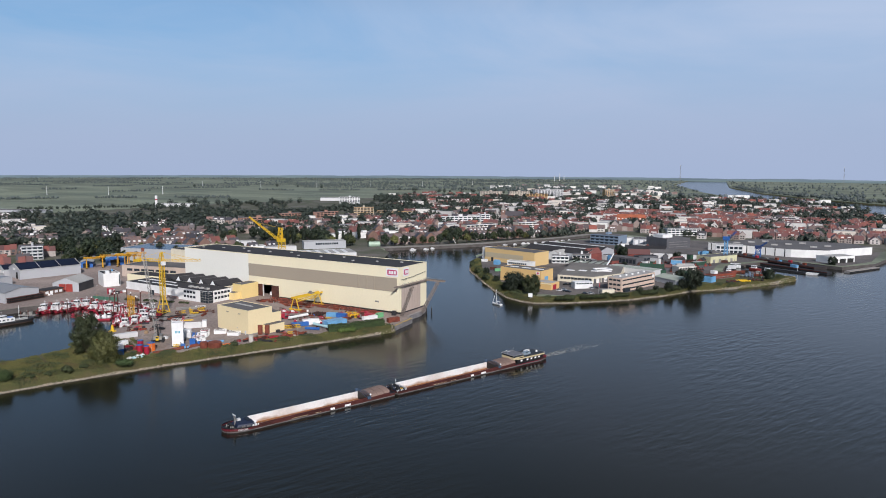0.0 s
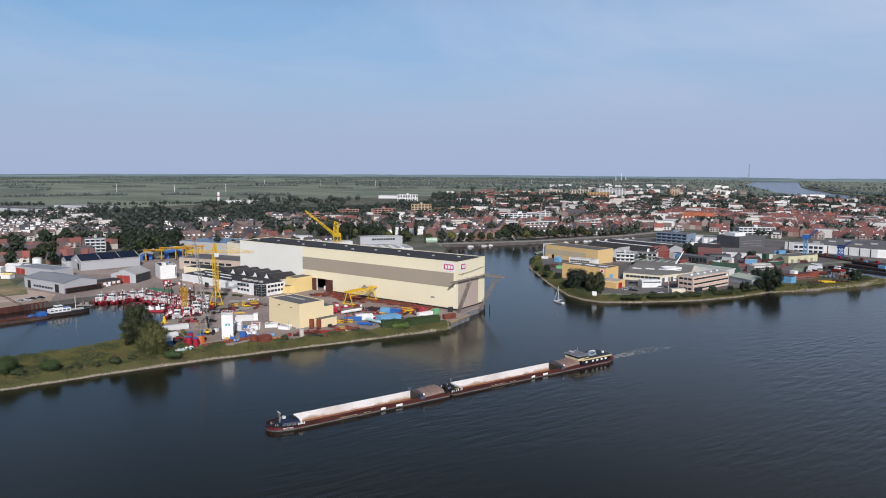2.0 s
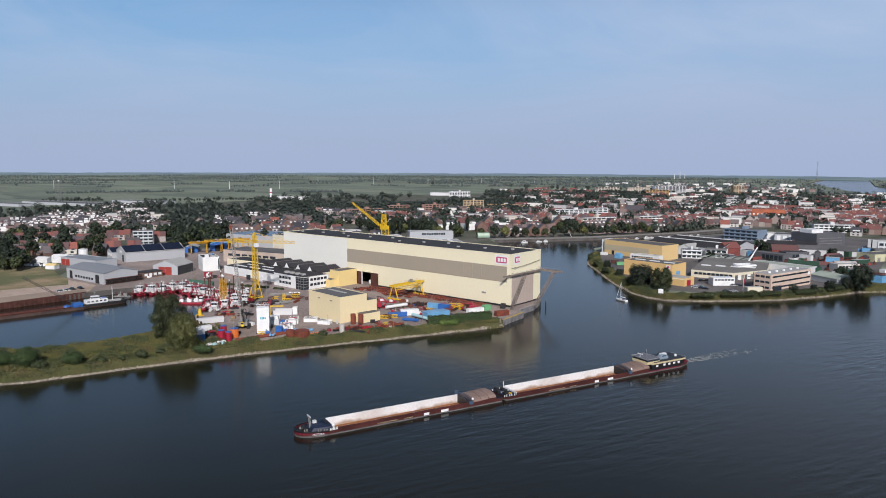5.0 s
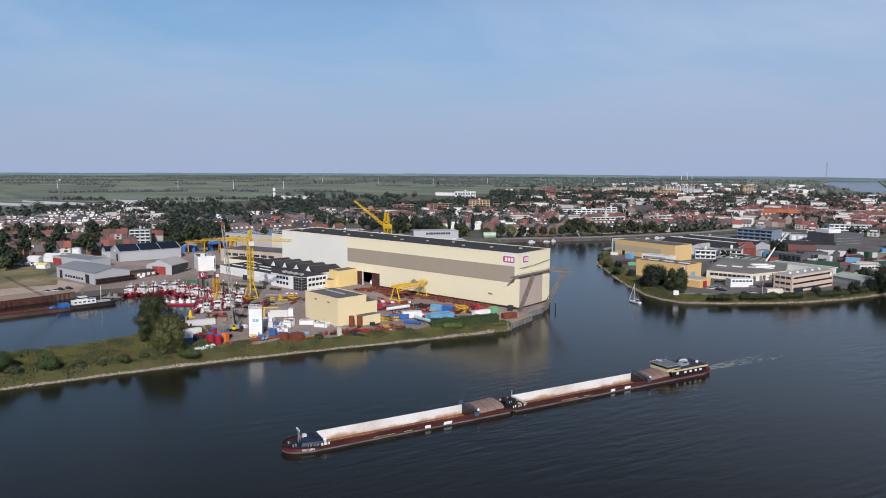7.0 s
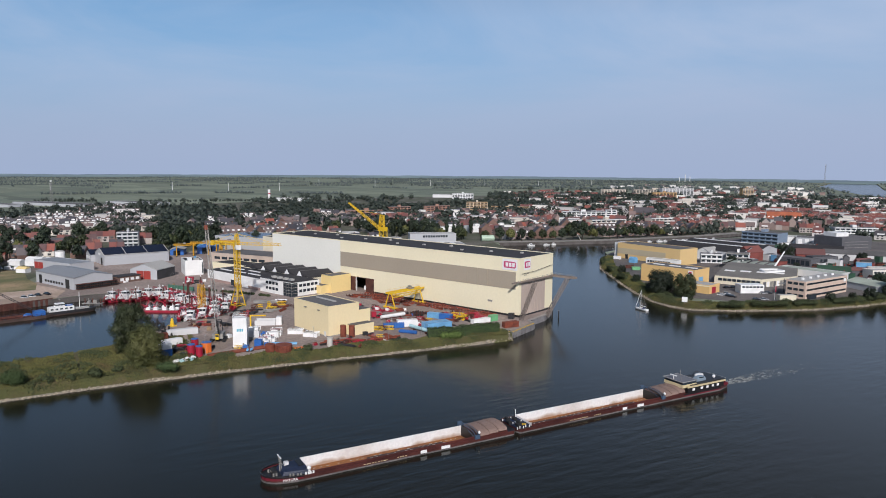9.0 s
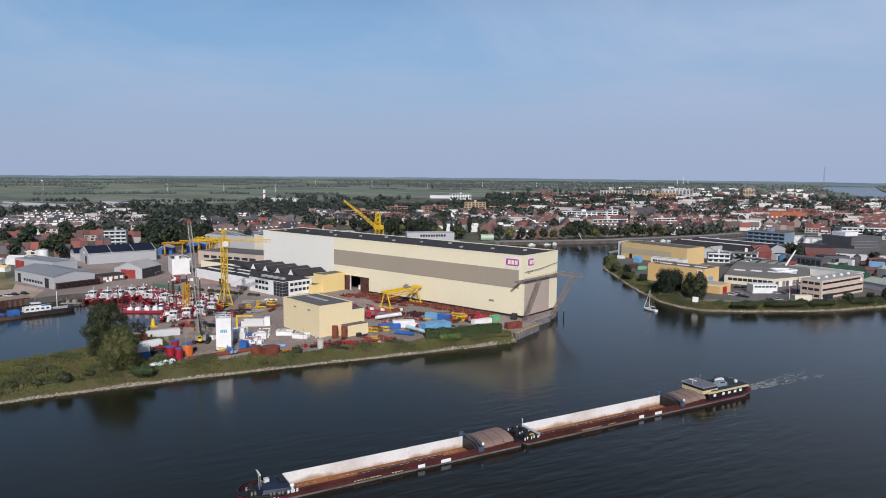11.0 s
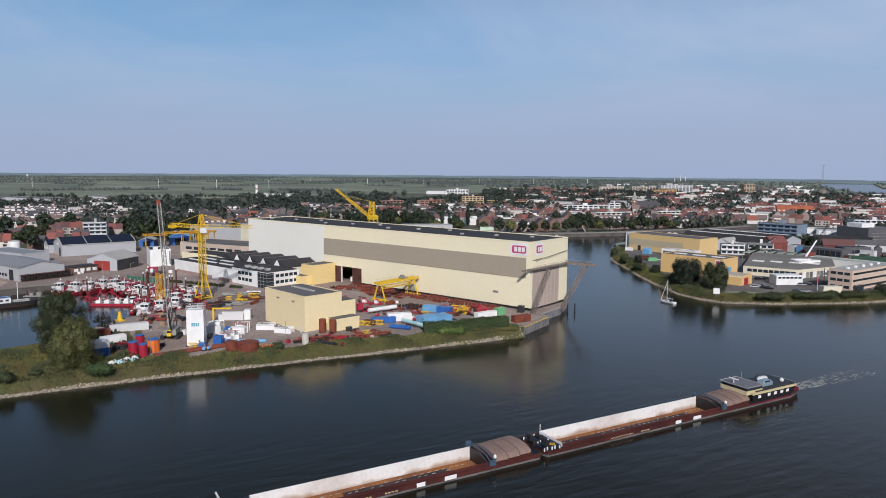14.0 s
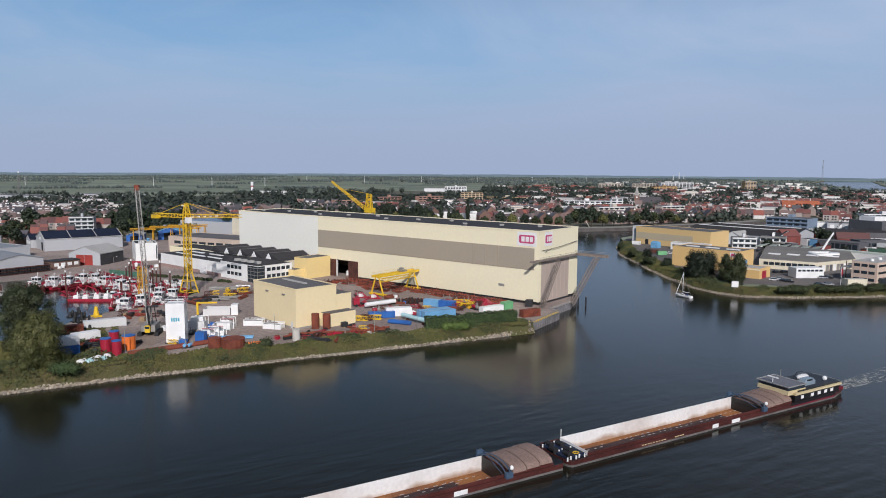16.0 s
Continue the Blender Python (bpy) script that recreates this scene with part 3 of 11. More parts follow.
sheet("yard_pavement", [(12.6, -26), (16.1, -25.7), (13.5, -4.8), (8.6, -2.3), (7.4, 14.3), (1.8, 30.2), (-60, 45), (-190, 60), (-340, 60), (-340, -60), (-262, -111), (-206, -120.8), (-203.5, -104), (-198, -90), (-193, -67), (-117, -65),
                        (-103, -88), (-105, -113), (-87, -142), (-60, -142), (-41, -136), (-24, -102), (-3, -60), (8, -36)], 2.96, YARD, "worn concrete paving of the shipyard")
sheet("quay_pavement", [(-78, 245), (-50, 200), (-22, 165), (8, 130), (30, 112), (46, 106), (66, 112), (84, 128), (96, 142), (112, 172), (122, 196), (128, 285), (125, 330), (145, 365), (168, 405),
                        (222, 382), (245, 430), (255, 520), (20, 540), (-40, 500), (-70, 415), (-86, 330), (-84, 270)], 2.96, ASPHALT, "asphalt and concrete of the quayside works")
sheet("town_ground", [(-345, -58), (-345, 65), (-195, 65), (-60, 50), (-128, 80), (-150, 200), (-173, 242), (-204, 268), (-163, 322), (-132, 368), (-81, 483), (-65, 548), (-30, 565), (20, 545), (255, 525), (322, 722),
                      (268, 1176), (180, 1446), (90, 1600), (-100, 1700), (-700, 1750), (-900, 1200), (-1000, 800), (-1000, 300), (-800, -200), (-420, -260), (-265, -118)], 2.93, EARTH, "gardens, streets and verges of the town", "ground")

sheet("spit_ground", [(-132, -322), (-64, -206), (-52, -174), (-38, -139), (-22, -101), (-1, -58), (10, -34), (6, -36), (-4, -58), (-24, -100), (-41, -134), (-60, -140), (-85.5, -143), (-87, -160), (-87, -174), (-91, -187), (-100, -199), (-160, -320)], 2.93, BANK_SOIL, "rough grassy ground of the spit", "ground")
sheet("sandy_lot", [(-207, -178), (-206, -121), (-226, -108), (-272, -112), (-300, -150), (-285, -185)], 2.985, SAND_LOT, "dry sandy lot behind the quay", "ground")
sheet("dry_grass", [(-252, -172), (-246, -140), (-240, -118), (-262, -109), (-284, -106), (-318, -96), (-345, -106), (-322, -150), (-290, -183)], 2.995, DRY_GRASS, "rough dry grass and bare patches beside the sandy lot", "ground")
sheet("town_quay", [(-199, 270), (-159.6, 321), (-128.6, 367), (-77.8, 482), (-61, 545), (-72, 547), (-89, 485), (-139, 373), (-170, 328), (-212, 276)], 2.955, CONCRETE, "paved quay along the town waterfront")
sheet("slip_ground", [(113, 173), (129, 193), (154, 220), (178, 260), (160, 267), (134, 287), (128, 285), (122, 196)], 2.95, BANK_SOIL, "rough ground of the works spit", "ground")

# distance where land meets sky: faint layered tree lines, painted haze, beyond the polder
def backdrop():
    s, n = Shape(), 900
    pts = []
    for i in range(n):
        a = 2 * math.pi * i / n
        h = 21 + 4.0 * noise.noise(Vector((math.cos(a) * 9, math.sin(a) * 9, 1))) + 3.0 * noise.noise(Vector((math.cos(a) * 60, math.sin(a) * 60, 4)))
        pts.append((180 + 4700 * math.cos(a), -280 + 4700 * math.sin(a), h))
    s.add([(x, y, -2) for x, y, _ in pts] + pts, [(i, (i + 1) % n, n + (i + 1) % n, n + i) for i in range(n)])
    m = bpy.data.materials.new("painted_haze_glow")
    m.use_nodes = True
    n, l = m.node_tree.nodes, m.node_tree.links
    b = n["Principled BSDF"]
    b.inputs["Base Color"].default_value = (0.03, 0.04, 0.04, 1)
    b.inputs["Roughness"].default_value = 1.0
    tc, mp, q = n.new("ShaderNodeTexCoord"), n.new("ShaderNodeMapping"), n.new("ShaderNodeTexNoise")
    mp.inputs["Scale"].default_value = (0.0028, 0.0028, 0.11)
    q.inputs["Scale"].default_value, q.inputs["Detail"].default_value, q.inputs["Roughness"].default_value = 1.0, 5.0, 0.6
    l.new(tc.outputs["Object"], mp.inputs[0])
    l.new(mp.outputs[0], q.inputs["Vector"])
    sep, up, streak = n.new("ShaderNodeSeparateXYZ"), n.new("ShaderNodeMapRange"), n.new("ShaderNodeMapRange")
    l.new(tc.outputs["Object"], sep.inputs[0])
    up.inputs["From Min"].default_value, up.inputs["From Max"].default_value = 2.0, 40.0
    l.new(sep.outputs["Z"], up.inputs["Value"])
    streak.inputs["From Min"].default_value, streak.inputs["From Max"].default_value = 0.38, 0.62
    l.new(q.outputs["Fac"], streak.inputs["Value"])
    # haze painted into the glow: bluer and paler towards the top
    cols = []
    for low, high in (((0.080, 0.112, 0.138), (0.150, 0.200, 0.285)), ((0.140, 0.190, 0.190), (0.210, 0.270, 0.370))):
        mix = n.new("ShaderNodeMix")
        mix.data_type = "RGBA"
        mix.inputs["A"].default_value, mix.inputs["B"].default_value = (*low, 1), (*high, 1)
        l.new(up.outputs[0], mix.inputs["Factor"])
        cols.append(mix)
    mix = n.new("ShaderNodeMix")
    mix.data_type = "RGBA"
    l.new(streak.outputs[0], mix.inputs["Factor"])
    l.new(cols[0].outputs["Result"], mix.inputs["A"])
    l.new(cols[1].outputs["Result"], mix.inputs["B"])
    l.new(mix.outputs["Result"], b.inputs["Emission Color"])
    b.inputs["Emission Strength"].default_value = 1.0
    solid("backdrop", s, m, "horizon treeline with blue haze painted in", "horizon", kind="structure")


backdrop()


# ---- the shipyard: building hall ----
def building_hall():
    h = thing("building_hall", pose(0, 0, 3), "huge cream sheet-metal hall with a taupe band and dark roof", "hall")
    x0, x1, y0, y1, zt = -183.0, 2.5, 0.0, 29.5, 27.4
    s = Shape()
    s.box(x0, -113, y0, y0 + 0.4, 1.1, zt).box(-113, -93, y0, y0 + 0.4, 8.0, zt).box(-93, x1, y0, y0 + 0.4, 1.1, zt)
    part("long_wall", s, CREAM, h)
    part("pale_cladding", Shape().box(x0 + 0.02, -120.1, y0 - 0.06, y0, 1.2, zt - 0.05), PALE_SHEET, h, "paler sheet cladding of the landward bays")
    part("back_wall", Shape().box(x0, x1, y1 - 0.4, y1, 0, zt), CREAM, h)
    part("rear_wall", Shape().box(x0, x0 + 0.4, y0 + 0.4, y1 - 0.4, 0, zt), CREAM, h)
    e = Shape().box(x1 - 0.4, x1, y0 + 0.4, 1.6, 1.1, zt).box(x1 - 0.4, x1, 22.4, y1 - 0.4, 1.1, zt).box(x1 - 0.4, x1, 1.6, 22.4, 17.0, zt)
    part("end_wall", e, CREAM, h)
    door = part("end_door", Shape().box(x1 - 0.35, x1 - 0.15, 1.6, 22.4, 0.8, 17.0), TAUPE_DOOR, h, "tall grey-brown sliding end door")
    for k in range(8):
        part("door_rib", Shape().box(x1 - 0.15, x1 + 0.02, 1.7 + k * 2.93, 1.95 + k * 2.93, 0.8, 17.0), TAUPE_DOOR, door)
    part("plinth", Shape().box(x0, -113, 0.6, 1.2, 0, 1.1).box(-93, x1 - 0.2, 0.6, 1.2, 0, 1.1).box(x1 - 0.8, x1 - 0.4, 1.2, y1 - 1, 0, 1.1), DARK, h)
    band = part("band", Shape().box(-120, 0.4, y0 - 0.12, y0, 13.0, 21.2), TAUPE, h, "taupe sheet band along the wall")
    for x in (-28.0, -22.0, -16.0):
        part("downpipe", Shape().box(x, x + 0.35, y0 - 0.3, y0 - 0.12, 13.0, 21.2), TAUPE, band)
    roof = part("roof", Shape().box(x0 + 0.3, x1 - 0.3, y0 + 0.3, y1 - 0.3, zt - 0.3, zt + 0.15), ROOF_FELT, h, "dark felt roof")
    for k in range(12):
        part("roof_vent", Shape().box(-175 + k * 15, -173.6 + k * 15, 9 + (k % 3) * 5, 10.2 + (k % 3) * 5, zt + 0.15, zt + 0.8), ROOF_LIGHT, roof)
    p = Shape()
    p.box(x0 - 0.1, x1 + 0.1, y0 - 0.15, y0 + 0.3, zt, zt + 0.45).box(x0 - 0.1, x1 + 0.1, y1 - 0.3, y1 + 0.1, zt, zt + 0.45)
    p.box(x1 - 0.3, x1 + 0.1, y0 + 0.3, y1 - 0.3, zt, zt + 0.45).box(x0 - 0.1, x0 + 0.3, y0 + 0.3, y1 - 0.3, zt, zt + 0.45)
    part("parapet", p, CREAM, h)
    # side gate with two dark leaves, half open on a dark interior
    part("gate_leaf", Shape().box(-113, -107.6, y0 + 0.1, y0 + 0.3, 0, 8.0), RUST_DARK, h, "dark brown sliding gate leaf")
    part("gate_leaf", Shape().box(-99.5, -93, y0 + 0.1, y0 + 0.3, 0, 8.0), RUST_DARK, h, "dark brown sliding gate leaf")
    part("gate_post", Shape().box(-107.6, -107.0, y0 + 0.1, y0 + 0.6, 0, 8.0), LIGHT_SHEET, h)
    part("wall_vent", Shape().box(-15.5, -12.8, y0 - 0.12, y0, 5.6, 6.5), STEEL, h)
    # company panels: a white field with a rounded red frame and pale bars
    for m in (Matrix.Translation((-7.2, y0 - 0.14, 21.9)), Matrix.Translation((x1 + 0.03, 3.6, 21.9)) @ pose(0, 0, 0, 0, 0, 90)):
        w = 8.4 if m.translation.x < 0 else 5.6
        panel = part("company_panel", Shape().box(0, w, -0.02, 0.1, 0, 5.2), WHITE, h, "white panel with a red emblem")
        panel.matrix_local = m
        r = Shape()
        a, b = w * 0.14, w * 0.86
        r.box(a, b, -0.08, -0.02, 1.0, 4.1).box(a - 0.35, a, -0.08, -0.02, 1.3, 3.8).box(b, b + 0.35, -0.08, -0.02, 1.3, 3.8)
        em = part("emblem", r, EMBLEM, panel, "rounded red field")
        for k in range(3):
            part("emblem_bar", Shape().box(a + 0.7 + k * w * 0.22, a + 0.7 + k * w * 0.22 + w * 0.17, -0.12, -0.08, 1.6, 3.5), WHITE, panel)
    # gallery, outrigger beams and struts at the water end
    gal = part("gallery", Shape().box(x1, x1 + 1.6, -1.5, y1 + 1, 16.6, 17.1), WEATHERED, h, "steel gallery across the end")
    rail = Shape()
    for z in (17.6, 18.1):
        rail.tube((x1 + 1.5, -1.5, z), (x1 + 1.5, y1 + 1, z), 0.05, 4)
    for k in range(16):
        rail.tube((x1 + 1.5, -1.5 + k * 2.1, 17.1), (x1 + 1.5, -1.5 + k * 2.1, 18.1), 0.05, 4)
    part("railing", rail, STEEL, gal)
    part("outrigger_beam", Shape().box(x1 - 0.4, x1 + 0.5, -6.0, 0.0, 16.5, 17.1), WEATHERED, h)
    part("outrigger_platform", Shape().box(x1, x1 + 13.5, y1 - 2.2, y1 + 0.4, 16.4, 17.3), WEATHERED, h)
    pr = Shape()
    for z in (17.9, 18.4):
        pr.tube((x1, y1 - 2.1, z), (x1 + 13.4, y1 - 2.1, z), 0.06, 4)
    part("railing", pr, STEEL, h)
    part("strut", Shape().lattice((x1 + 4.2, -4.6, 0), (x1 + 3.2, 9.0, 16.5), 1.3, 12, 0.13), WEATHERED, h, "leaning lattice strut")
    part("strut", Shape().lattice((x1 + 5.5, 15.5, -1), (x1 + 9.5, y1 - 1.5, 16.5), 1.4, 12, 0.15), WEATHERED, h, "leaning lattice strut")
    part("cable", Shape().path([(x1 + 0.3, 1.5, 20.4), (x1 + 0.8, 12, 20.9), (x1 + 0.3, y1 - 1, 22.2)], 0.1, 4), DARK, h)
    part("wall_light", Shape().path([(x1, 4, 19.6), (x1 + 2.0, 4.8, 20.8)], 0.1, 4), DARK, h)
    return h


TAUPE_DOOR = ribbed("end_door_sheet", (0.45, 0.37, 0.32), 1.4, axis="Y")
EMBLEM = mat("emblem_red", (0.50, 0.05, 0.15), 0.4, var=0.05)
building_hall()


# ---- yard buildings ----
def block(name, x0, x1, y0, y1, h, wall, roof, label, category="building", turn=0.0, base=2.96, parapet=0.35, group=""):
    """A flat-roofed block: four walls, a roof slab and a raised edge. x0, y0 is the corner that it turns about."""
    b = thing(name, pose(x0, y0, base, 0, 0, turn), label, category, group)
    w, d = x1 - x0, y1 - y0
    part("wall", Shape().box(0, w, 0, d, 0, h), wall, b)
    part("roof", Shape().box(0.25, w - 0.25, 0.25, d - 0.25, h, h + 0.12), roof, b)
    e = Shape().box(-0.05, w + 0.05, -0.05, 0.25, h, h + parapet).box(-0.05, w + 0.05, d - 0.25, d + 0.05, h, h + parapet)
    e.box(-0.05, 0.25, 0.25, d - 0.25, h, h + parapet).box(w - 0.25, w + 0.05, 0.25, d - 0.25, h, h + parapet)
    part("parapet", e, wall, b)
    return b


def windows(parent, face, n, a0, a1, z0, z1, depth, off, trim=None):
    """n separate panes in a row on the face x or y of a building, at the plane off."""
    step = (a1 - a0) / n
    for k in range(n):
        a, b = a0 + k * step + 0.12 * step, a0 + (k + 1) * step - 0.12 * step
        s = Shape()
        if face == "y":
            s.box(a, b, off - depth, off, z0, z1)
        else:
            s.box(off, off + depth, a, b, z0, z1)
        part("window", s, GLASS, parent)


def sand_block():
    b = thing("sand_block", pose(-34.5, -84.0, 2.96, 0, 0, -7.0), "plain sand-coloured windowless workshop block with a grey roof", "building")
    # local x runs along the front wall to the west, y to the north
    part("wall", Shape().box(-26.0, 0, 0, 15.4, 0, 12.4), SAND, b)
    part("roof", Shape().box(-25.7, -0.3, 0.3, 15.1, 12.4, 12.55), ROOF_GREY, b)
    e = Shape().box(-26.1, 0.1, -0.1, 0.3, 12.4, 12.8).box(-26.1, 0.1, 15.1, 15.5, 12.4, 12.8).box(-26.1, -25.7, 0.3, 15.1, 12.4, 12.8).box(-0.3, 0.1, 0.3, 15.1, 12.4, 12.8)
    part("parapet", e, SAND, b)
    part("skylight", Shape().box(-22, -8, 8.5, 9.6, 12.55, 12.9), ROOF_LIGHT, b)
    low = part("rear_wing", Shape().box(-14.0, -0.8, 15.4, 22.0, 0, 9.2), SAND, b)
    part("wing_roof", Shape().box(-13.7, -1.1, 15.6, 21.7, 9.2, 9.32), ROOF_GREY, low)
    ann = part("side_annex", Shape().box(0.0, 4.2, 9.0, 20.0, 0, 4.2), SAND, b)
    part("annex_roof", Shape().box(0.2, 4.0, 9.2, 19.8, 4.2, 4.3), ROOF_GREY, ann)
    for x in (-17.5, -7.5):
        part("wall_lamp", Shape().box(x, x + 1.3, -0.5, 0.0, 10.2, 10.5), STEEL, b)
    part("door", Shape().box(-3.0, -1.8, -0.08, 0.0, 0, 2.1), LIGHT_SHEET, b, "pale steel door")
    part("skirting", Shape().box(-26.05, 0.05, -0.06, 0.0, 0, 0.5).box(0.0, 0.06, 0.0, 8.0, 0, 0.5), CONCRETE, b)


sand_block()


def office_and_sawtooth():
    b = thing("yard_office", pose(-117.5, -37.0, 2.96, 0, 0, -1.5), "long white workshop and office with dark roof and sawtooth lights", "building")
    part("low_wall", Shape().box(-84, -29, 0, 20, 0, 6.6), WHITE_WALL, b)
    part("low_roof", Shape().box(-83.7, -29, 0.3, 19.8, 6.6, 6.75), ROOF_FELT, b, "dark felt roof")
    for x, y in ((-78, 5), (-64, 5.5), (-50, 6), (-60, 13), (-76, 12.5)):
        part("skylight", Shape().box(x, x + 11, y, y + 1.3, 6.75, 7.1), WHITE, b)
    part("plinth", Shape().box(-84, -29, -0.06, 0, 0, 1.5), PLINTH_PINK, b)
    off = part("office_wing", Shape().box(-29, 0, 0, 18.5, 0, 7.5), WHITE_WALL, b, "white two-storey office wing")
    part("office_roof", Shape().box(-28.7, -0.3, 0.3, 18.2, 7.5, 7.62), ROOF_FELT, off)
    windows(off, "y", 4, -24, -12, 1.9, 3.4, 0.06, 0.0)
    windows(off, "y", 4, -24, -12, 4.9, 6.4, 0.06, 0.0)
    windows(off, "x", 5, 4.5, 17.5, 1.9, 3.4, 0.06, 0.0)
    windows(off, "x", 5, 4.5, 17.5, 4.9, 6.4, 0.06, 0.0)
    st = part("stair_tower", Shape().box(-7.5, 0.12, -0.12, 3.6, 0, 7.3), GLASS, b, "glazed corner staircase")
    for z in (1.6, 3.2, 4.8, 6.4):
        part("stair_landing", Shape().box(-7.6, 0.2, -0.2, 3.7, z, z + 0.2), STEEL, st)
    for x in (-7.4, -5.0, -2.6, -0.1):
        part("mullion", Shape().box(x, x + 0.15, -0.2, -0.12, 0, 7.3), STEEL, st)
    for k in range(4):
        part("roof_unit", Shape().box(-24 + k * 5.2, -21.5 + k * 5.2, 4, 6.2, 7.62, 8.6), ROOF_LIGHT, off)
    part("roller_door", Shape().box(-47, -41, -0.1, 0, 0, 4.2), WHITE, b)
    part("entrance", Shape().box(-58, -54, -0.4, 0, 0, 3.2), GLASS, b)
    # sawtooth roofs: dark slopes, ridges askew to the front, small white gables
    inv = b.matrix_world.inverted()
    for k in range(5):
        x = -183.2 + k * 11.3

        def section(dx, y, widths, z0=10.35, z1=13.2):
            return [inv @ Vector((x + dx + w, y, z)) for w, z in zip(widths, (z0, z0, z1))]
        t = part("sawtooth", Shape().loft([section(0, -17.2, (0, 9.5, 2.4)), section(6.3, -1.2, (0, 9.5, 2.4), 10.35, 13.6)]), ROOF_FELT, b, "dark sawtooth roof bay")
        if k:
            part("gable_end", Shape().loft([section(0, -17.35, (0, 4.3, 2.4)), section(0.03, -17.25, (0, 4.3, 2.4))]), WHITE, t)
        part("ridge_cap", Shape().tube(inv @ Vector((x + 2.4, -17.2, 13.22)), inv @ Vector((x + 8.7, -1.2, 13.62)), 0.12, 5), ROOF_GREY, t)
        part("end_flashing", Shape().tube(inv @ Vector((x + 8.7, -1.3, 13.6)), inv @ Vector((x + 15.6, -1.3, 10.5)), 0.16, 5), ROOF_LIGHT, t)
    part("rear_wall", Shape().box(-76, -8, 19.9, 34.5, 0, 7.2), CREAM_WALL, b)
    part("rear_roof", Shape().box(-75.8, -8.2, 19.9, 34.3, 7.2, 7.35), ROOF_FELT, b)
    block("yellow_annex", -119.5, -111.0, -15, -0.6, 9.3, YELLOW_SHEET, ROOF_GREY, "yellow sheet-metal annex beside the hall gate", parapet=0.2)
    block("yellow_lean_to", -121.5, -113, -20.5, -15.1, 4.4, YELLOW_SHEET, ROOF_GREY, "low yellow lean-to in front of the annex", parapet=0.2)


PLINTH_PINK = mat("pink_brick_plinth", (0.36, 0.25, 0.22), 0.85, var=0.15, scale=0.8)
office_and_sawtooth()


def gabled(name, m, length, width, eave, ridge, wall, roof, label, category="shed", base=2.96):
    """A gabled shed; local x along the ridge from the origin corner, y across."""
    g = thing(name, m, label, category)
    part("wall", Shape().gable(0, length, 0, width, 0, eave, ridge), wall, g)
    part("roof", Shape().roof(0, length, 0, width, eave + 0.02, ridge + 0.02, 0.2, 0.35), roof, g)
    return g


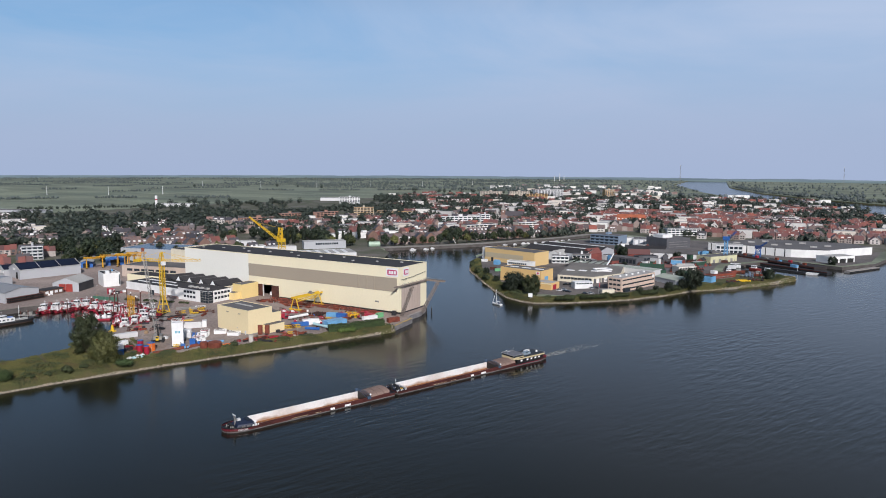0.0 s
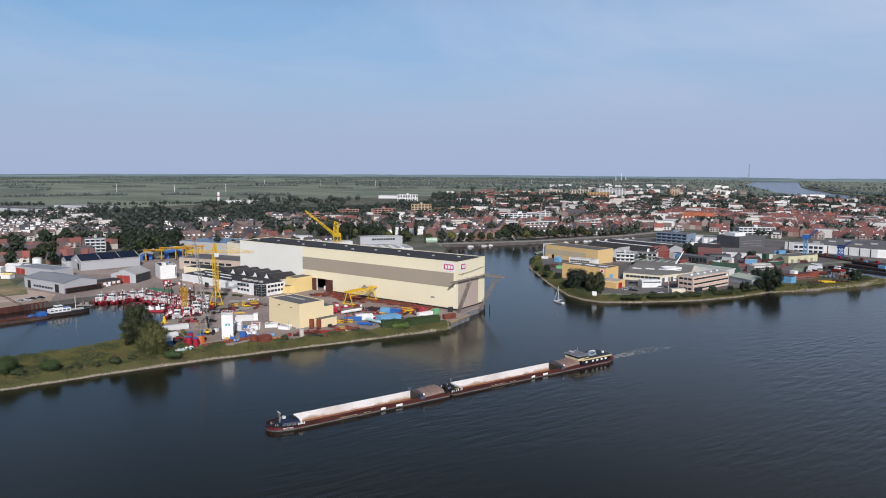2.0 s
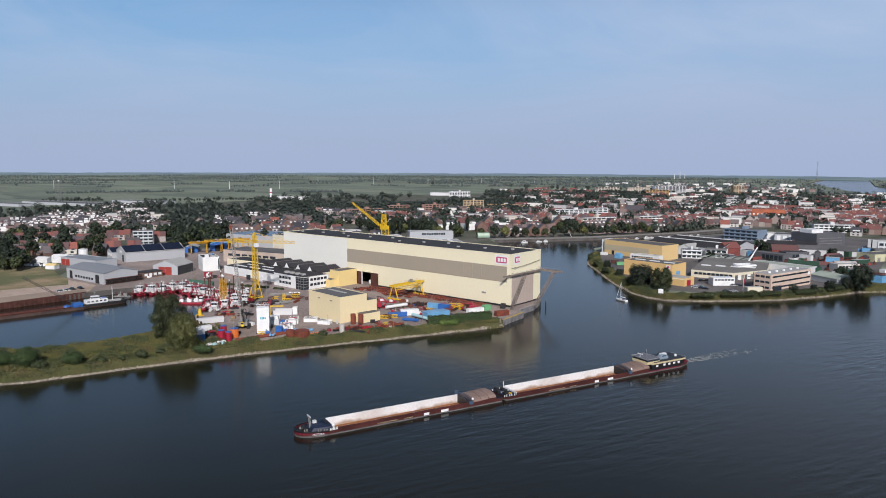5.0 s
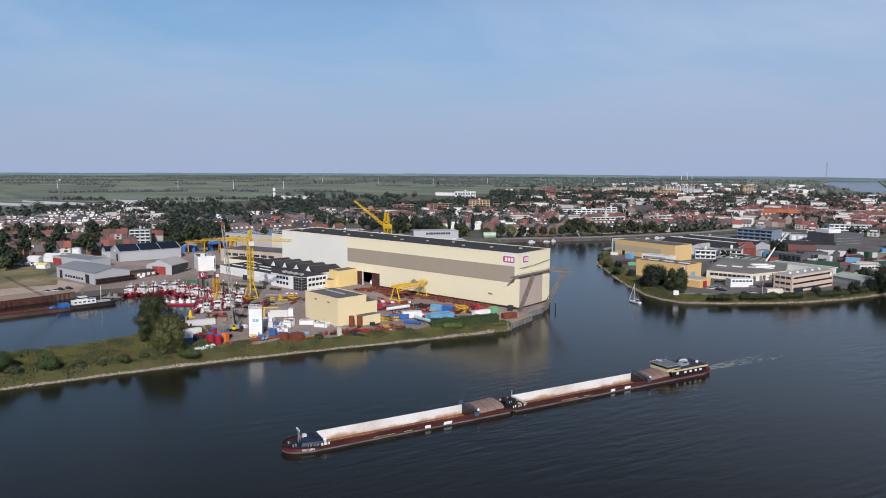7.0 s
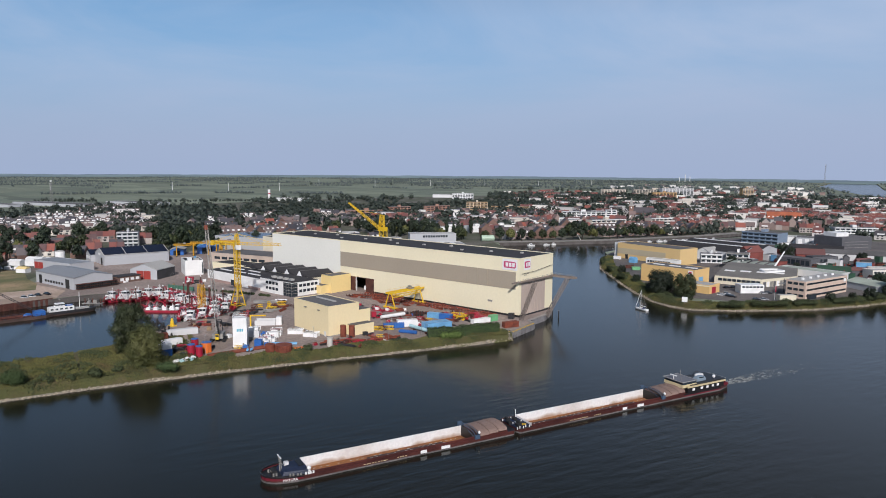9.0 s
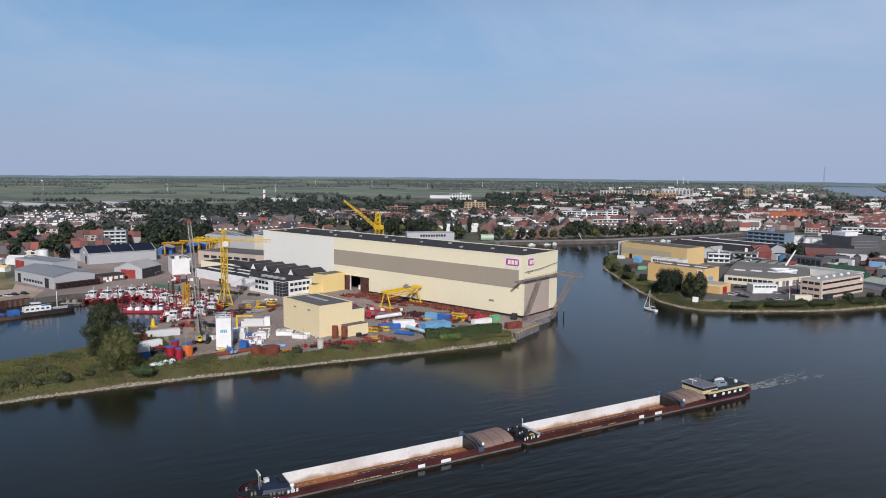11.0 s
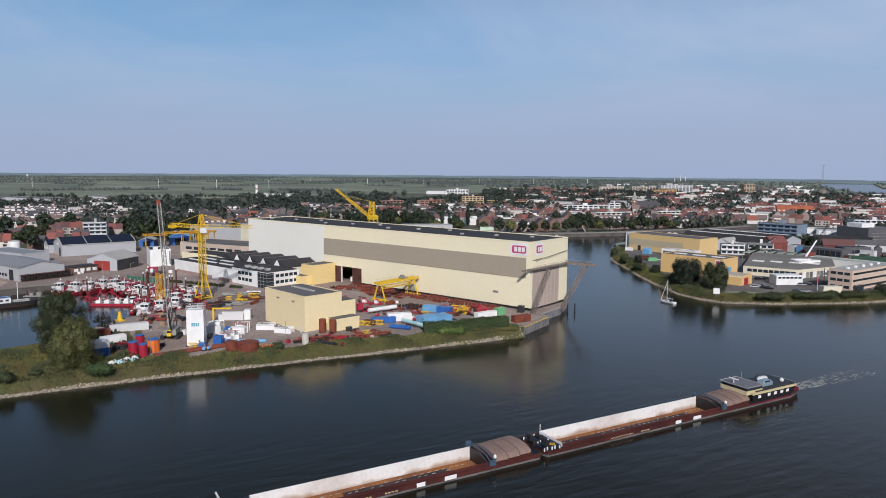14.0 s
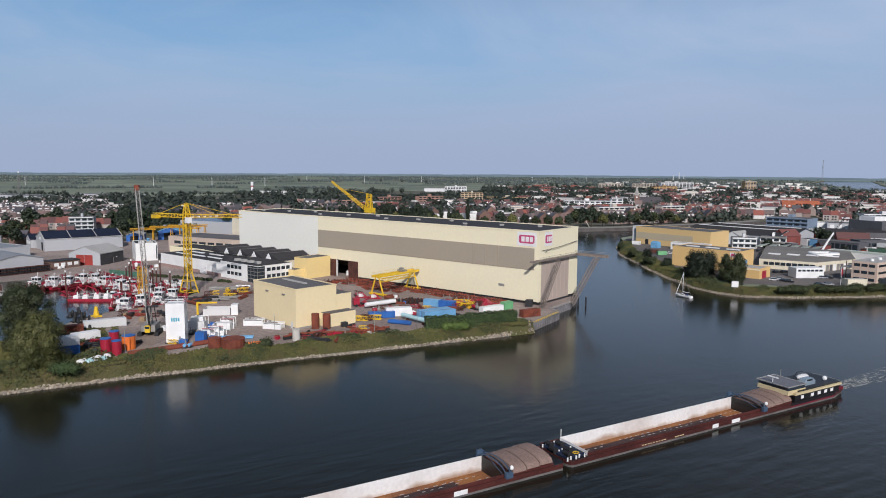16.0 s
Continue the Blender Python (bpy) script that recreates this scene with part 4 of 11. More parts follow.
def sheds():
    # grey shed at the harbour, ridge running inland
    g = gabled("harbour_shed", pose(-269.5, -106.5, 2.96, 0, 0, 3), 46, 22, 6.6, 8.8, GREY_SHEET, ROOF_SHED, "grey sheet-metal harbour shed with open doorways")
    part("doorway", Shape().box(36, 40.5, -0.08, 0, 0, 5.2), SHADOW_GAP, g)
    part("doorway", Shape().box(4, 7.5, -0.08, 0, 0, 5.0), SHADOW_GAP, g)
    for k in range(7):
        part("window", Shape().box(11 + k * 3.3, 13.4 + k * 3.3, -0.06, 0, 1.4, 2.8), GLASS, g)
    part("red_end_door", Shape().box(-0.1, 0, 4, 18, 0, 5.4), RED, g)
    lean = thing("brick_lean_to", pose(-228, -77, 2.96, 0, 0, 95), "low brick lean-to with red windows", "shed")
    part("wall", Shape().box(0, 14, 0, 8, 0, 3.6), BRICK, lean)
    part("roof", Shape().box(-0.3, 14.3, -0.3, 8.3, 3.6, 3.9), ROOF_FELT, lean)
    for k in range(4):
        part("window", Shape().box(1 + k * 3.3, 3.2 + k * 3.3, -0.06, 0, 1.2, 2.8), WHITE, lean)
    g2 = g
    b = gabled("red_door_barn", pose(-224.6, -55.0, 2.96, 0, 0, 119), 19.5, 18, 6.0, 9.4, GREY_SHEET, ROOF_LIGHT, "pale gabled barn with red sliding doors")
    part("red_door", Shape().box(-0.12, 0, 4.3, 8.9, 0, 5.2), RED_DOOR, b)
    part("red_door", Shape().box(-0.12, 0, 9.1, 13.7, 0, 5.2), RED_DOOR, b)
    part("dark_side", Shape().box(0.2, 19.3, -0.08, 0, 0, 5.6), DARK_SIDE, b)
    s = gabled("solar_shed", pose(-309, -48, 2.96, 0, 0, 79), 44, 23.5, 7.0, 11.0, GREY_SHEET, ROOF_LIGHT, "grey shed with dark solar panels on its roof")
    for k in range(3):
        x0, x1 = 0.3 + k * 14.6, 14.4 + k * 14.6
        for y0, y1 in ((0.2, 11.4), (23.3, 12.1)):
            z0, z1 = 7.0 + 4.0 * min(y0, 23.5 - y0) / 11.75, 7.0 + 4.0 * min(y1, 23.5 - y1) / 11.75
            q = [(x0, y0, z0 + 0.3), (x1, y0, z0 + 0.3), (x1, y1, z1 + 0.3), (x0, y1, z1 + 0.3)]
            part("solar_panel", Shape().loft([q, [(x, y, z + 0.12) for x, y, z in q]]), SOLAR, s, "dark blue solar panelling")
    part("doorway", Shape().box(-0.08, 0, 4.5, 8.5, 0, 5.0), SHADOW_GAP, s)
    part("sign_board", Shape().box(-0.1, 0, 9.5, 14.5, 6.2, 7.8), WHITE, s)
    part("divider", Shape().box(14.7, 15.1, -0.2, 0.2, 7.2, 7.4), WHITE, s)
    g = gabled("solar_annex", pose(-334, -46, 2.96, 0, 0, 79), 26, 14, 5.4, 8.2, GREY_SHEET, SOLAR, "lower pale shed with solar roof and white windows")
    for k in range(4):
        part("window", Shape().box(-0.07, 0, 1.4 + k * 3, 3.6 + k * 3, 2.2, 4.2), WHITE, g)
    b = block("pale_flat_shed", 0, 42, 0, 16, 5.4, GREY_SHEET, ROOF_SHED, "low grey flat-roofed shed behind the harbour shed")
    b.matrix_world = pose(-333, -84, 2.96, 0, 0, 9)
    part("red_door", Shape().box(0.6, 5.4, -0.08, 0, 0, 4.4), RED_DOOR, b)
    part("red_door", Shape().box(5.7, 10.5, -0.08, 0, 0, 4.4), RED_DOOR, b)
    w = block("white_office", 0, 11, 0, 17, 9.3, WHITE_WALL, ROOF_FELT, "white three-storey yard office with a dark roof", turn=0)
    w.matrix_world = pose(-227, -34.8, 2.96, 0, 0, 68)
    # near-black panel covering the office's right-hand side
    part("dark_side_panel", Shape().box(11.0, 11.08, 0.1, 16.9, 0, 9.2), DARK_SIDE, w, "dark panel over one side")
    part("roof_unit", Shape().box(2, 4.6, 2, 5.0, 9.3, 10.9), WHITE, w)
    part("roof_unit", Shape().box(5.6, 9.0, 1.6, 4.0, 9.3, 10.4), ROOF_LIGHT, w)
    part("vent_cowl", Shape().tube((7.2, 6.5, 9.3), (7.2, 6.5, 11.2), 0.6, 10).ball((7.2, 6.5, 11.2), 0.9, 0.9, 0.5, 10, 4), LIGHT_BLUE, w)
    part("stair_window", Shape().box(10.2, 10.8, -0.06, 0, 1.0, 8.2), GLASS, w)


ROOF_SHED = ribbed("grey_shed_roof", (0.24, 0.245, 0.255), 0.5)
RED_DOOR = mat("faded_red_door", (0.36, 0.05, 0.04), 0.6, var=0.15)
DARK_SIDE = mat("dark_side_sheet", (0.05, 0.05, 0.055), 0.8, var=0.2)
SOLAR = mat("solar_panel", (0.012, 0.016, 0.035), 0.2, 0.1, var=0.2, scale=0.5)
sheds()


# ---- cranes ----
def tower_crane():
    c = thing("tower_crane", pose(-118.5, -69.7, 2.96), "yellow tower crane with a horizontal lattice jib", "crane")
    for x in (-2.6, 2.6):
        for y in (-2.6, 2.6):
            part("leg", Shape().tube((x, y, 0), (x * 0.38, y * 0.38, 8.5), 0.26, 6), YELLOW, c)
    for a, b in (((-2.6, -2.6), (2.6, -2.6)), ((2.6, -2.6), (2.6, 2.6)), ((2.6, 2.6), (-2.6, 2.6)), ((-2.6, 2.6), (-2.6, -2.6))):
        part("brace", Shape().tube((*a, 0.6), (*b, 0.6), 0.22, 5), YELLOW, c)
        part("brace", Shape().tube((a[0] * 0.65, a[1] * 0.65, 5), (b[0] * 0.65, b[1] * 0.65, 5), 0.16, 5), YELLOW, c)
    part("tower", Shape().lattice((0, 0, 8), (0, 0, 32), 2.1, 14, 0.2), YELLOW, c)
    part("head", Shape().lattice((0, 0, 32), (0, 0, 36), 2.0, 2, 0.2, 0.9), YELLOW, c)
    jib = part("jib", Shape().lattice((0.5, 0.3, 31.2), (20.8, 10.9, 31.5), 1.2, 16, 0.1), YELLOW, c)
    part("counter_jib", Shape().lattice((-0.5, -0.2, 31), (-18, -3.5, 31), 1.4, 10, 0.13), YELLOW, c)
    part("counterweight", Shape().box(-18.8, -15.0, -4.6, -2.4, 29.6, 31.0), YELLOW, c)
    part("cab", Shape().box(1.0, 2.8, -1.4, 0.6, 28.4, 30.6), WHITE, c)
    part("stay", Shape().tube((0, 0, 36.3), (18, 9.5, 32.0), 0.09, 4).tube((0, 0, 36.3), (11, 5.8, 32.0), 0.09, 4).tube((0, 0, 36.3), (-15, -3.0, 31.6), 0.1, 4), YELLOW, c)


tower_crane()


def crawler_crane():
    c = thing("crawler_crane", pose(-63, -116.5, 3.0, 0, 0, -42), "crawler crane with a tall grey lattice boom on the quay", "crane")
    part("crawler", Shape().box(-3.2, 3.2, -3.0, -1.8, 0, 1.2), BLACK, c)
    part("crawler", Shape().box(-3.2, 3.2, 1.8, 3.0, 0, 1.2), BLACK, c)
    part("machine_house", Shape().box(-3.6, 2.6, -2.0, 2.0, 1.3, 3.2), STEEL, c)
    part("front_cab", Shape().box(2.6, 3.8, -0.7, 0.7, 1.3, 3.3), YELLOW, c, "yellow operator cab")
    part("cab_window", Shape().box(3.2, 3.86, -0.6, 0.6, 2.4, 3.1), GLASS, c)
    part("counterweight", Shape().box(-4.8, -3.6, -1.9, 1.9, 1.4, 3.0), STEEL, c)
    part("gantry", Shape().path([(-2.6, -1.2, 3.4), (-1.6, -1.0, 8.2), (-1.6, 1.0, 8.2), (-2.6, 1.2, 3.4)], 0.14, 5).tube((-1.6, 0, 8.2), (1.5, 0, 3.6), 0.12, 5), DARK, c)
    part("walkway", Shape().box(-3.6, 2.6, -2.6, -2.0, 1.5, 1.6).path([(-3.6, -2.6, 2.6), (2.6, -2.6, 2.6)], 0.05, 4), STEEL, c)
    m = c.matrix_world.inverted()
    foot, top = Vector((-63, -116.5, 4.6)), Vector((-81.8, -109.0, 46.7))
    mid = foot.lerp(top, 0.35)
    boom = part("boom", Shape().lattice(m @ foot, m @ top, 1.5, 26, 0.1, 1.1), STEEL, c, "grey lattice boom")
    part("boom_head", Shape().box(-0.9, 0.9, -0.7, 0.7, -0.9, 0.9), RUST, c).matrix_local = Matrix.Translation(m @ top)
    part("pendant", Shape().tube(m @ top, m @ Vector((-60, -119, 12)), 0.08, 4).tube(m @ Vector((-60, -119, 12)), m @ Vector((-60.5, -118, 6)), 0.3, 5), DARK, c)


crawler_crane()


def slewing_crane():
    c = thing("slewing_crane", pose(-188, 104, 2.96), "yellow slewing crane with a raised lattice jib behind the hall", "crane")
    part("portal", Shape().lattice((0, 0, 0), (0, 0, 22), 5.0, 6, 0.3, 4.0), YELLOW, c)
    part("house", Shape().box(-3.4, 2.4, -2.2, 2.2, 22, 25), YELLOW, c)
    part("mast", Shape().lattice((-1.5, 0, 25), (-2.0, 1, 34), 3.6, 5, 0.3, 2.4), YELLOW, c)
    part("jib", Shape().lattice((-3, 0, 23.5), (-41, 3.5, 41.5), 1.7, 22, 0.14, 0.9), YELLOW, c)
    part("stay", Shape().tube((-2, 1, 34), (-30, 2.5, 36.8), 0.12, 4), YELLOW, c)


slewing_crane()


def gantry_crane():
    c = thing("gantry_crane", pose(-57.0, -24.0, 2.96, 0, 0, 0), "yellow gantry crane beside the hall", "crane")
    for x, y in ((-4.0, 0), (4.0, -1.0), (-4.0, 21), (4.0, 20)):
        part("leg", Shape().tube((x, y, 0), (x * 0.35, y, 7.4), 0.36, 5, 0.3), YELLOW, c)
    for x in (-1.4, 1.4):
        part("girder", Shape().box(x - 0.35, x + 0.35, -2, 23, 7.4, 8.3), YELLOW, c)
    part("girder_rail", Shape().path([(-1.9, -2, 9.2), (-1.9, 23, 9.2)], 0.05, 4).path([(1.9, -2, 9.2), (1.9, 23, 9.2)], 0.05, 4), YELLOW, c)
    part("end_carriage", Shape().box(-4.6, 4.6, -0.6, 0.4, 0.3, 1.0), YELLOW, c)
    part("end_carriage", Shape().box(-4.6, 4.6, 20, 21, 0.3, 1.0), YELLOW, c)
    part("trolley", Shape().box(-1.6, 1.6, 13, 15.5, 8.3, 9.0).box(-1.0, 0.6, 13.4, 14.6, 9.0, 9.8), STEEL, c)
    part("truss", Shape().lattice((1.4, 0, 6.2), (1.4, 20, 6.2), 1.2, 9, 0.12), YELLOW, c)


gantry_crane()


def yellow_column():
    c = thing("spud_rig", pose(-130, -84, 0.5), "yellow lattice spud frame of a work pontoon", "frame")
    for dx in (0, 3.6):
        part("spud_tower", Shape().lattice((dx, 0, 0), (dx, 0, 14.0), 1.2, 8, 0.11), YELLOW_DARK, c)
    part("pontoon", Shape().box(-7, 11, -4, 4, -0.9, 0.8), RUST_DARK, c)


yellow_column()


def portal_cranes():
    """Orange-yellow portal gantries round the blue sheds."""
    for x, y, L, turn, h in ((-320, 12, 13, 62, 9.0), (-316, 24, 18, 50, 10.0), (-310, 34, 14, 40, 10.5), (-304, 40, 11, 26, 9.5), (-318, 50, 14, 38, 9.5)):
        c = thing("storage_gantry", pose(x, y, 2.96, 0, 0, turn), "orange-yellow steel portal gantry", "crane", "gantries by the blue sheds")
        for o in (-0.9, 0.9):
            part("girder", Shape().lattice((-1.5, o, h), (L + 1.5, o, h), 1.1, max(6, int(L / 1.6)), 0.16), YELLOW_DARK, c)
        for a in (0.4, L - 0.4):
            for o in (-2.6, 2.6):
                part("leg", Shape().tube((a, o, 0.4), (a, o * 0.35, h - 0.3), 0.34, 5, 0.26), YELLOW_DARK, c)
            part("leg_tie", Shape().tube((a, -2.0, 2.6), (a, 2.0, 2.6), 0.18, 5).tube((a, -1.6, 5.2), (a, 1.6, 5.2), 0.16, 5), YELLOW_DARK, c)
            part("bogie", Shape().box(a - 0.5, a + 0.5, -3.2, 3.2, 0, 0.5), DARK, c)
        part("hoist_trolley", Shape().box(L * 0.4, L * 0.4 + 2.0, -1.3, 1.3, h + 0.55, h + 1.5), STEEL, c)


portal_cranes()


# ---- smaller yard buildings ----
PINK_WALL = mat("pinkish_render", (0.52, 0.42, 0.35), 0.75, var=0.12, scale=0.3)


def more_sheds():
    for x, y, L, W, h, a, wm, rm, lab in (
            (-323, 20, 10, 16, 6.0, 52, BLUE, ROOF_LIGHT, "blue gabled workshop with a pale roof"), (-313.5, 43.4, 15, 20, 8.4, 52, BLUE, LIGHT_BLUE, "tall blue gabled workshop with a dark doorway")):
        g = gabled("blue_workshop", pose(x, y, 2.96, 0, 0, a + 90), W, L, h * 0.72, h, wm, rm, lab)
        part("doorway", Shape().box(-0.1, 0, L * 0.25, L * 0.75, 0, h * 0.6), SHADOW_GAP, g)
    b = block("cream_workshop", 0, 86, 0, 26, 8.6, PINK_WALL, ROOF_GREY, "long pinkish workshop with a grey roof")
    b.matrix_world = pose(-261, 3.8, 2.96, 0, 0, 14)
    windows(b, "y", 7, 4, 50, 4.6, 6.4, 0.07, 0.0)
    b = block("cream_store", 0, 56, 0, 16, 5.6, CREAM, ROOF_FELT, "low cream store with a dark roof")
    b.matrix_world = pose(-234, -11, 2.96, 0, 0, 6)
    b = block("rear_hall", 0, 70, 0, 45, 17.5, CREAM_WALL, ROOF_FELT, "cream rear hall with a dark roof beyond the big hall")
    b.matrix_world = pose(-255, 45, 2.96, 0, 0, 2)
    b = block("solar_workshop", 0, 75, 0, 40, 11, GREY_SHEET, SOLAR, "grey workshop with dark solar roof")
    b.matrix_world = pose(-345, 62, 2.96, 0, 0, 14)
    # buildings on the far side of the hall
    b = block("canal_office", 0, 44, 0, 14, 7.5, GREY_SHEET, ROOF_LIGHT, "white and grey office block by the canal")
    b.matrix_world = pose(-262, 215, 2.96, 0, 0, 50)
    windows(b, "y", 10, 12, 36, 4.2, 6.2, 0.07, 0.0)
    b = block("canal_store", 0, 62, 0, 30, 7.0, LIGHT_SHEET, ROOF_LIGHT, "pale low store with rows of skylights")
    b.matrix_world = pose(-205, 130, 2.96, 0, 0, 50)
    for k in range(7):
        part("skylight", Shape().box(4 + k * 8, 7 + k * 8, 3, 26, 7.12, 7.5), WHITE, b)
    t = thing("storage_tank", pose(-218, 268, 2.96, 0, 0, 45), "pale green horizontal storage tank", "tank")
    part("shell", Shape().tube((0, 0, 3), (12, 0, 3), 3, 14), mat("pale_green", (0.42, 0.55, 0.42), 0.5), t)
    part("cradle", Shape().box(2, 3, -2, 2, 0, 2).box(9, 10, -2, 2, 0, 2), CONCRETE, t)
    # low rows behind the big hall
    for k, (x, y, L, a) in enumerate(((-330, 120, 40, 62), (-300, 150, 36, 62), (-345, 170, 44, 60), (-290, 110, 30, 62), (-270, 170, 30, 60))):
        b = block("low_unit", 0, L, 0, 12, 5.5, WHITE_WALL if k % 2 else LIGHT_SHEET, ROOF_LIGHT, "low pale business unit", group="business units")
        b.matrix_world = pose(x, y, 2.96, 0, 0, a)


more_sheds()


# ---- loose things on the yard ----
def container(x, y, turn, L, material, label, z=2.96, h=2.6, w=2.44, name="container"):
    c = thing(name, pose(x, y, z, 0, 0, turn), label, "container")
    part("body", Shape().box(0, L, 0, w, 0.12, h - 0.06), material, c)
    part("roof", Shape().box(0.06, L - 0.06, 0.06, w - 0.06, h - 0.06, h), material, c)
    for x0 in (0, L - 0.16):
        for y0 in (-0.03, w - 0.13):
            part("corner_post", Shape().box(x0, x0 + 0.16, y0, y0 + 0.16, 0, h), material, c)
    ribs = Shape()
    n = int(L / 0.55)
    for k in range(n):
        a = 0.3 + (L - 0.6) * k / n
        ribs.box(a, a + 0.25, -0.05, 0, 0.3, h - 0.25)
    tagged(part("corrugation", ribs, material, c), kind="stuff")
    return c


def tank(name, x, y, r, h, material, label, lid=None, z=2.96):
    t = thing(name, pose(x, y, z), label, "tank")
    part("shell", Shape().tube((0, 0, 0), (0, 0, h), r, 16), material, t)
    part("rim", Shape().tube((0, 0, h), (0, 0, h + 0.18), r * 1.03, 16), lid or material, t)
    for k in range(6 if material is ORANGE else 2):
        z = h * (k + 0.5) / (6 if material is ORANGE else 2)
        part("hoop", Shape().tube((0, 0, z), (0, 0, z + 0.16), r * 1.04, 16), material, t)
    return t


def pipes(name, x, y, turn, L, r, n, material, label, z=2.96, lift=0.0):
    p = thing(name, pose(x, y, z + lift, 0, 0, turn), label, "pipe")
    for k in range(n):
        y0, zz = (k % 3) * 2.1 * r, r + (k // 3) * 1.8 * r
        part("pipe", Shape().tube((0, y0, zz), (L - 0.4 * (k % 2), y0, zz), r, 12), material, p)
    for f in (0.2, 0.8):
        part("trestle", Shape().box(L * f, L * f + 0.3, -r, n * r, -lift, 0.06), RUST_DARK, p)
    return p


def white_tower():
    t = thing("white_panel_tower", pose(-48.6, -119.6, 2.96, 0, 0, 47), "tall white boxed module with a pale blue emblem", "module")
    part("body", Shape().box(0, 5.2, 0, 4.2, 0.3, 11.6), WHITE, t)
    part("skid", Shape().box(-0.3, 5.5, -0.2, 4.4, 0, 0.3), DARK, t)
    r = Shape()
    for z in (12.2, 12.8):
        r.path([(0, 0, z), (5.2, 0, z), (5.2, 4.2, z), (0, 4.2, z), (0, 0, z)], 0.07, 4)
    for x, y in ((0, 0), (1.7, 0), (3.4, 0), (5.2, 0), (5.2, 2.1), (5.2, 4.2), (0, 4.2), (2.6, 4.2)):
        r.tube((x, y, 11.6), (x, y, 12.8), 0.06, 4)
    part("railing", r, WHITE, t)
    part("lattice_arm", Shape().lattice((5.0, 2.0, 11.6), (5.6, 2.4, 14.4), 0.7, 4, 0.06), RED, t)
    em = Shape()
    for k in range(4):
        em.box(1.5 + k * 0.62, 1.95 + k * 0.62, -0.05, 0, 6.4, 7.5)
    part("emblem", em, PALE_TEAL, t, "pale blue emblem bars")


PALE_TEAL = mat("pale_teal", (0.10, 0.42, 0.55), 0.5)
white_tower()


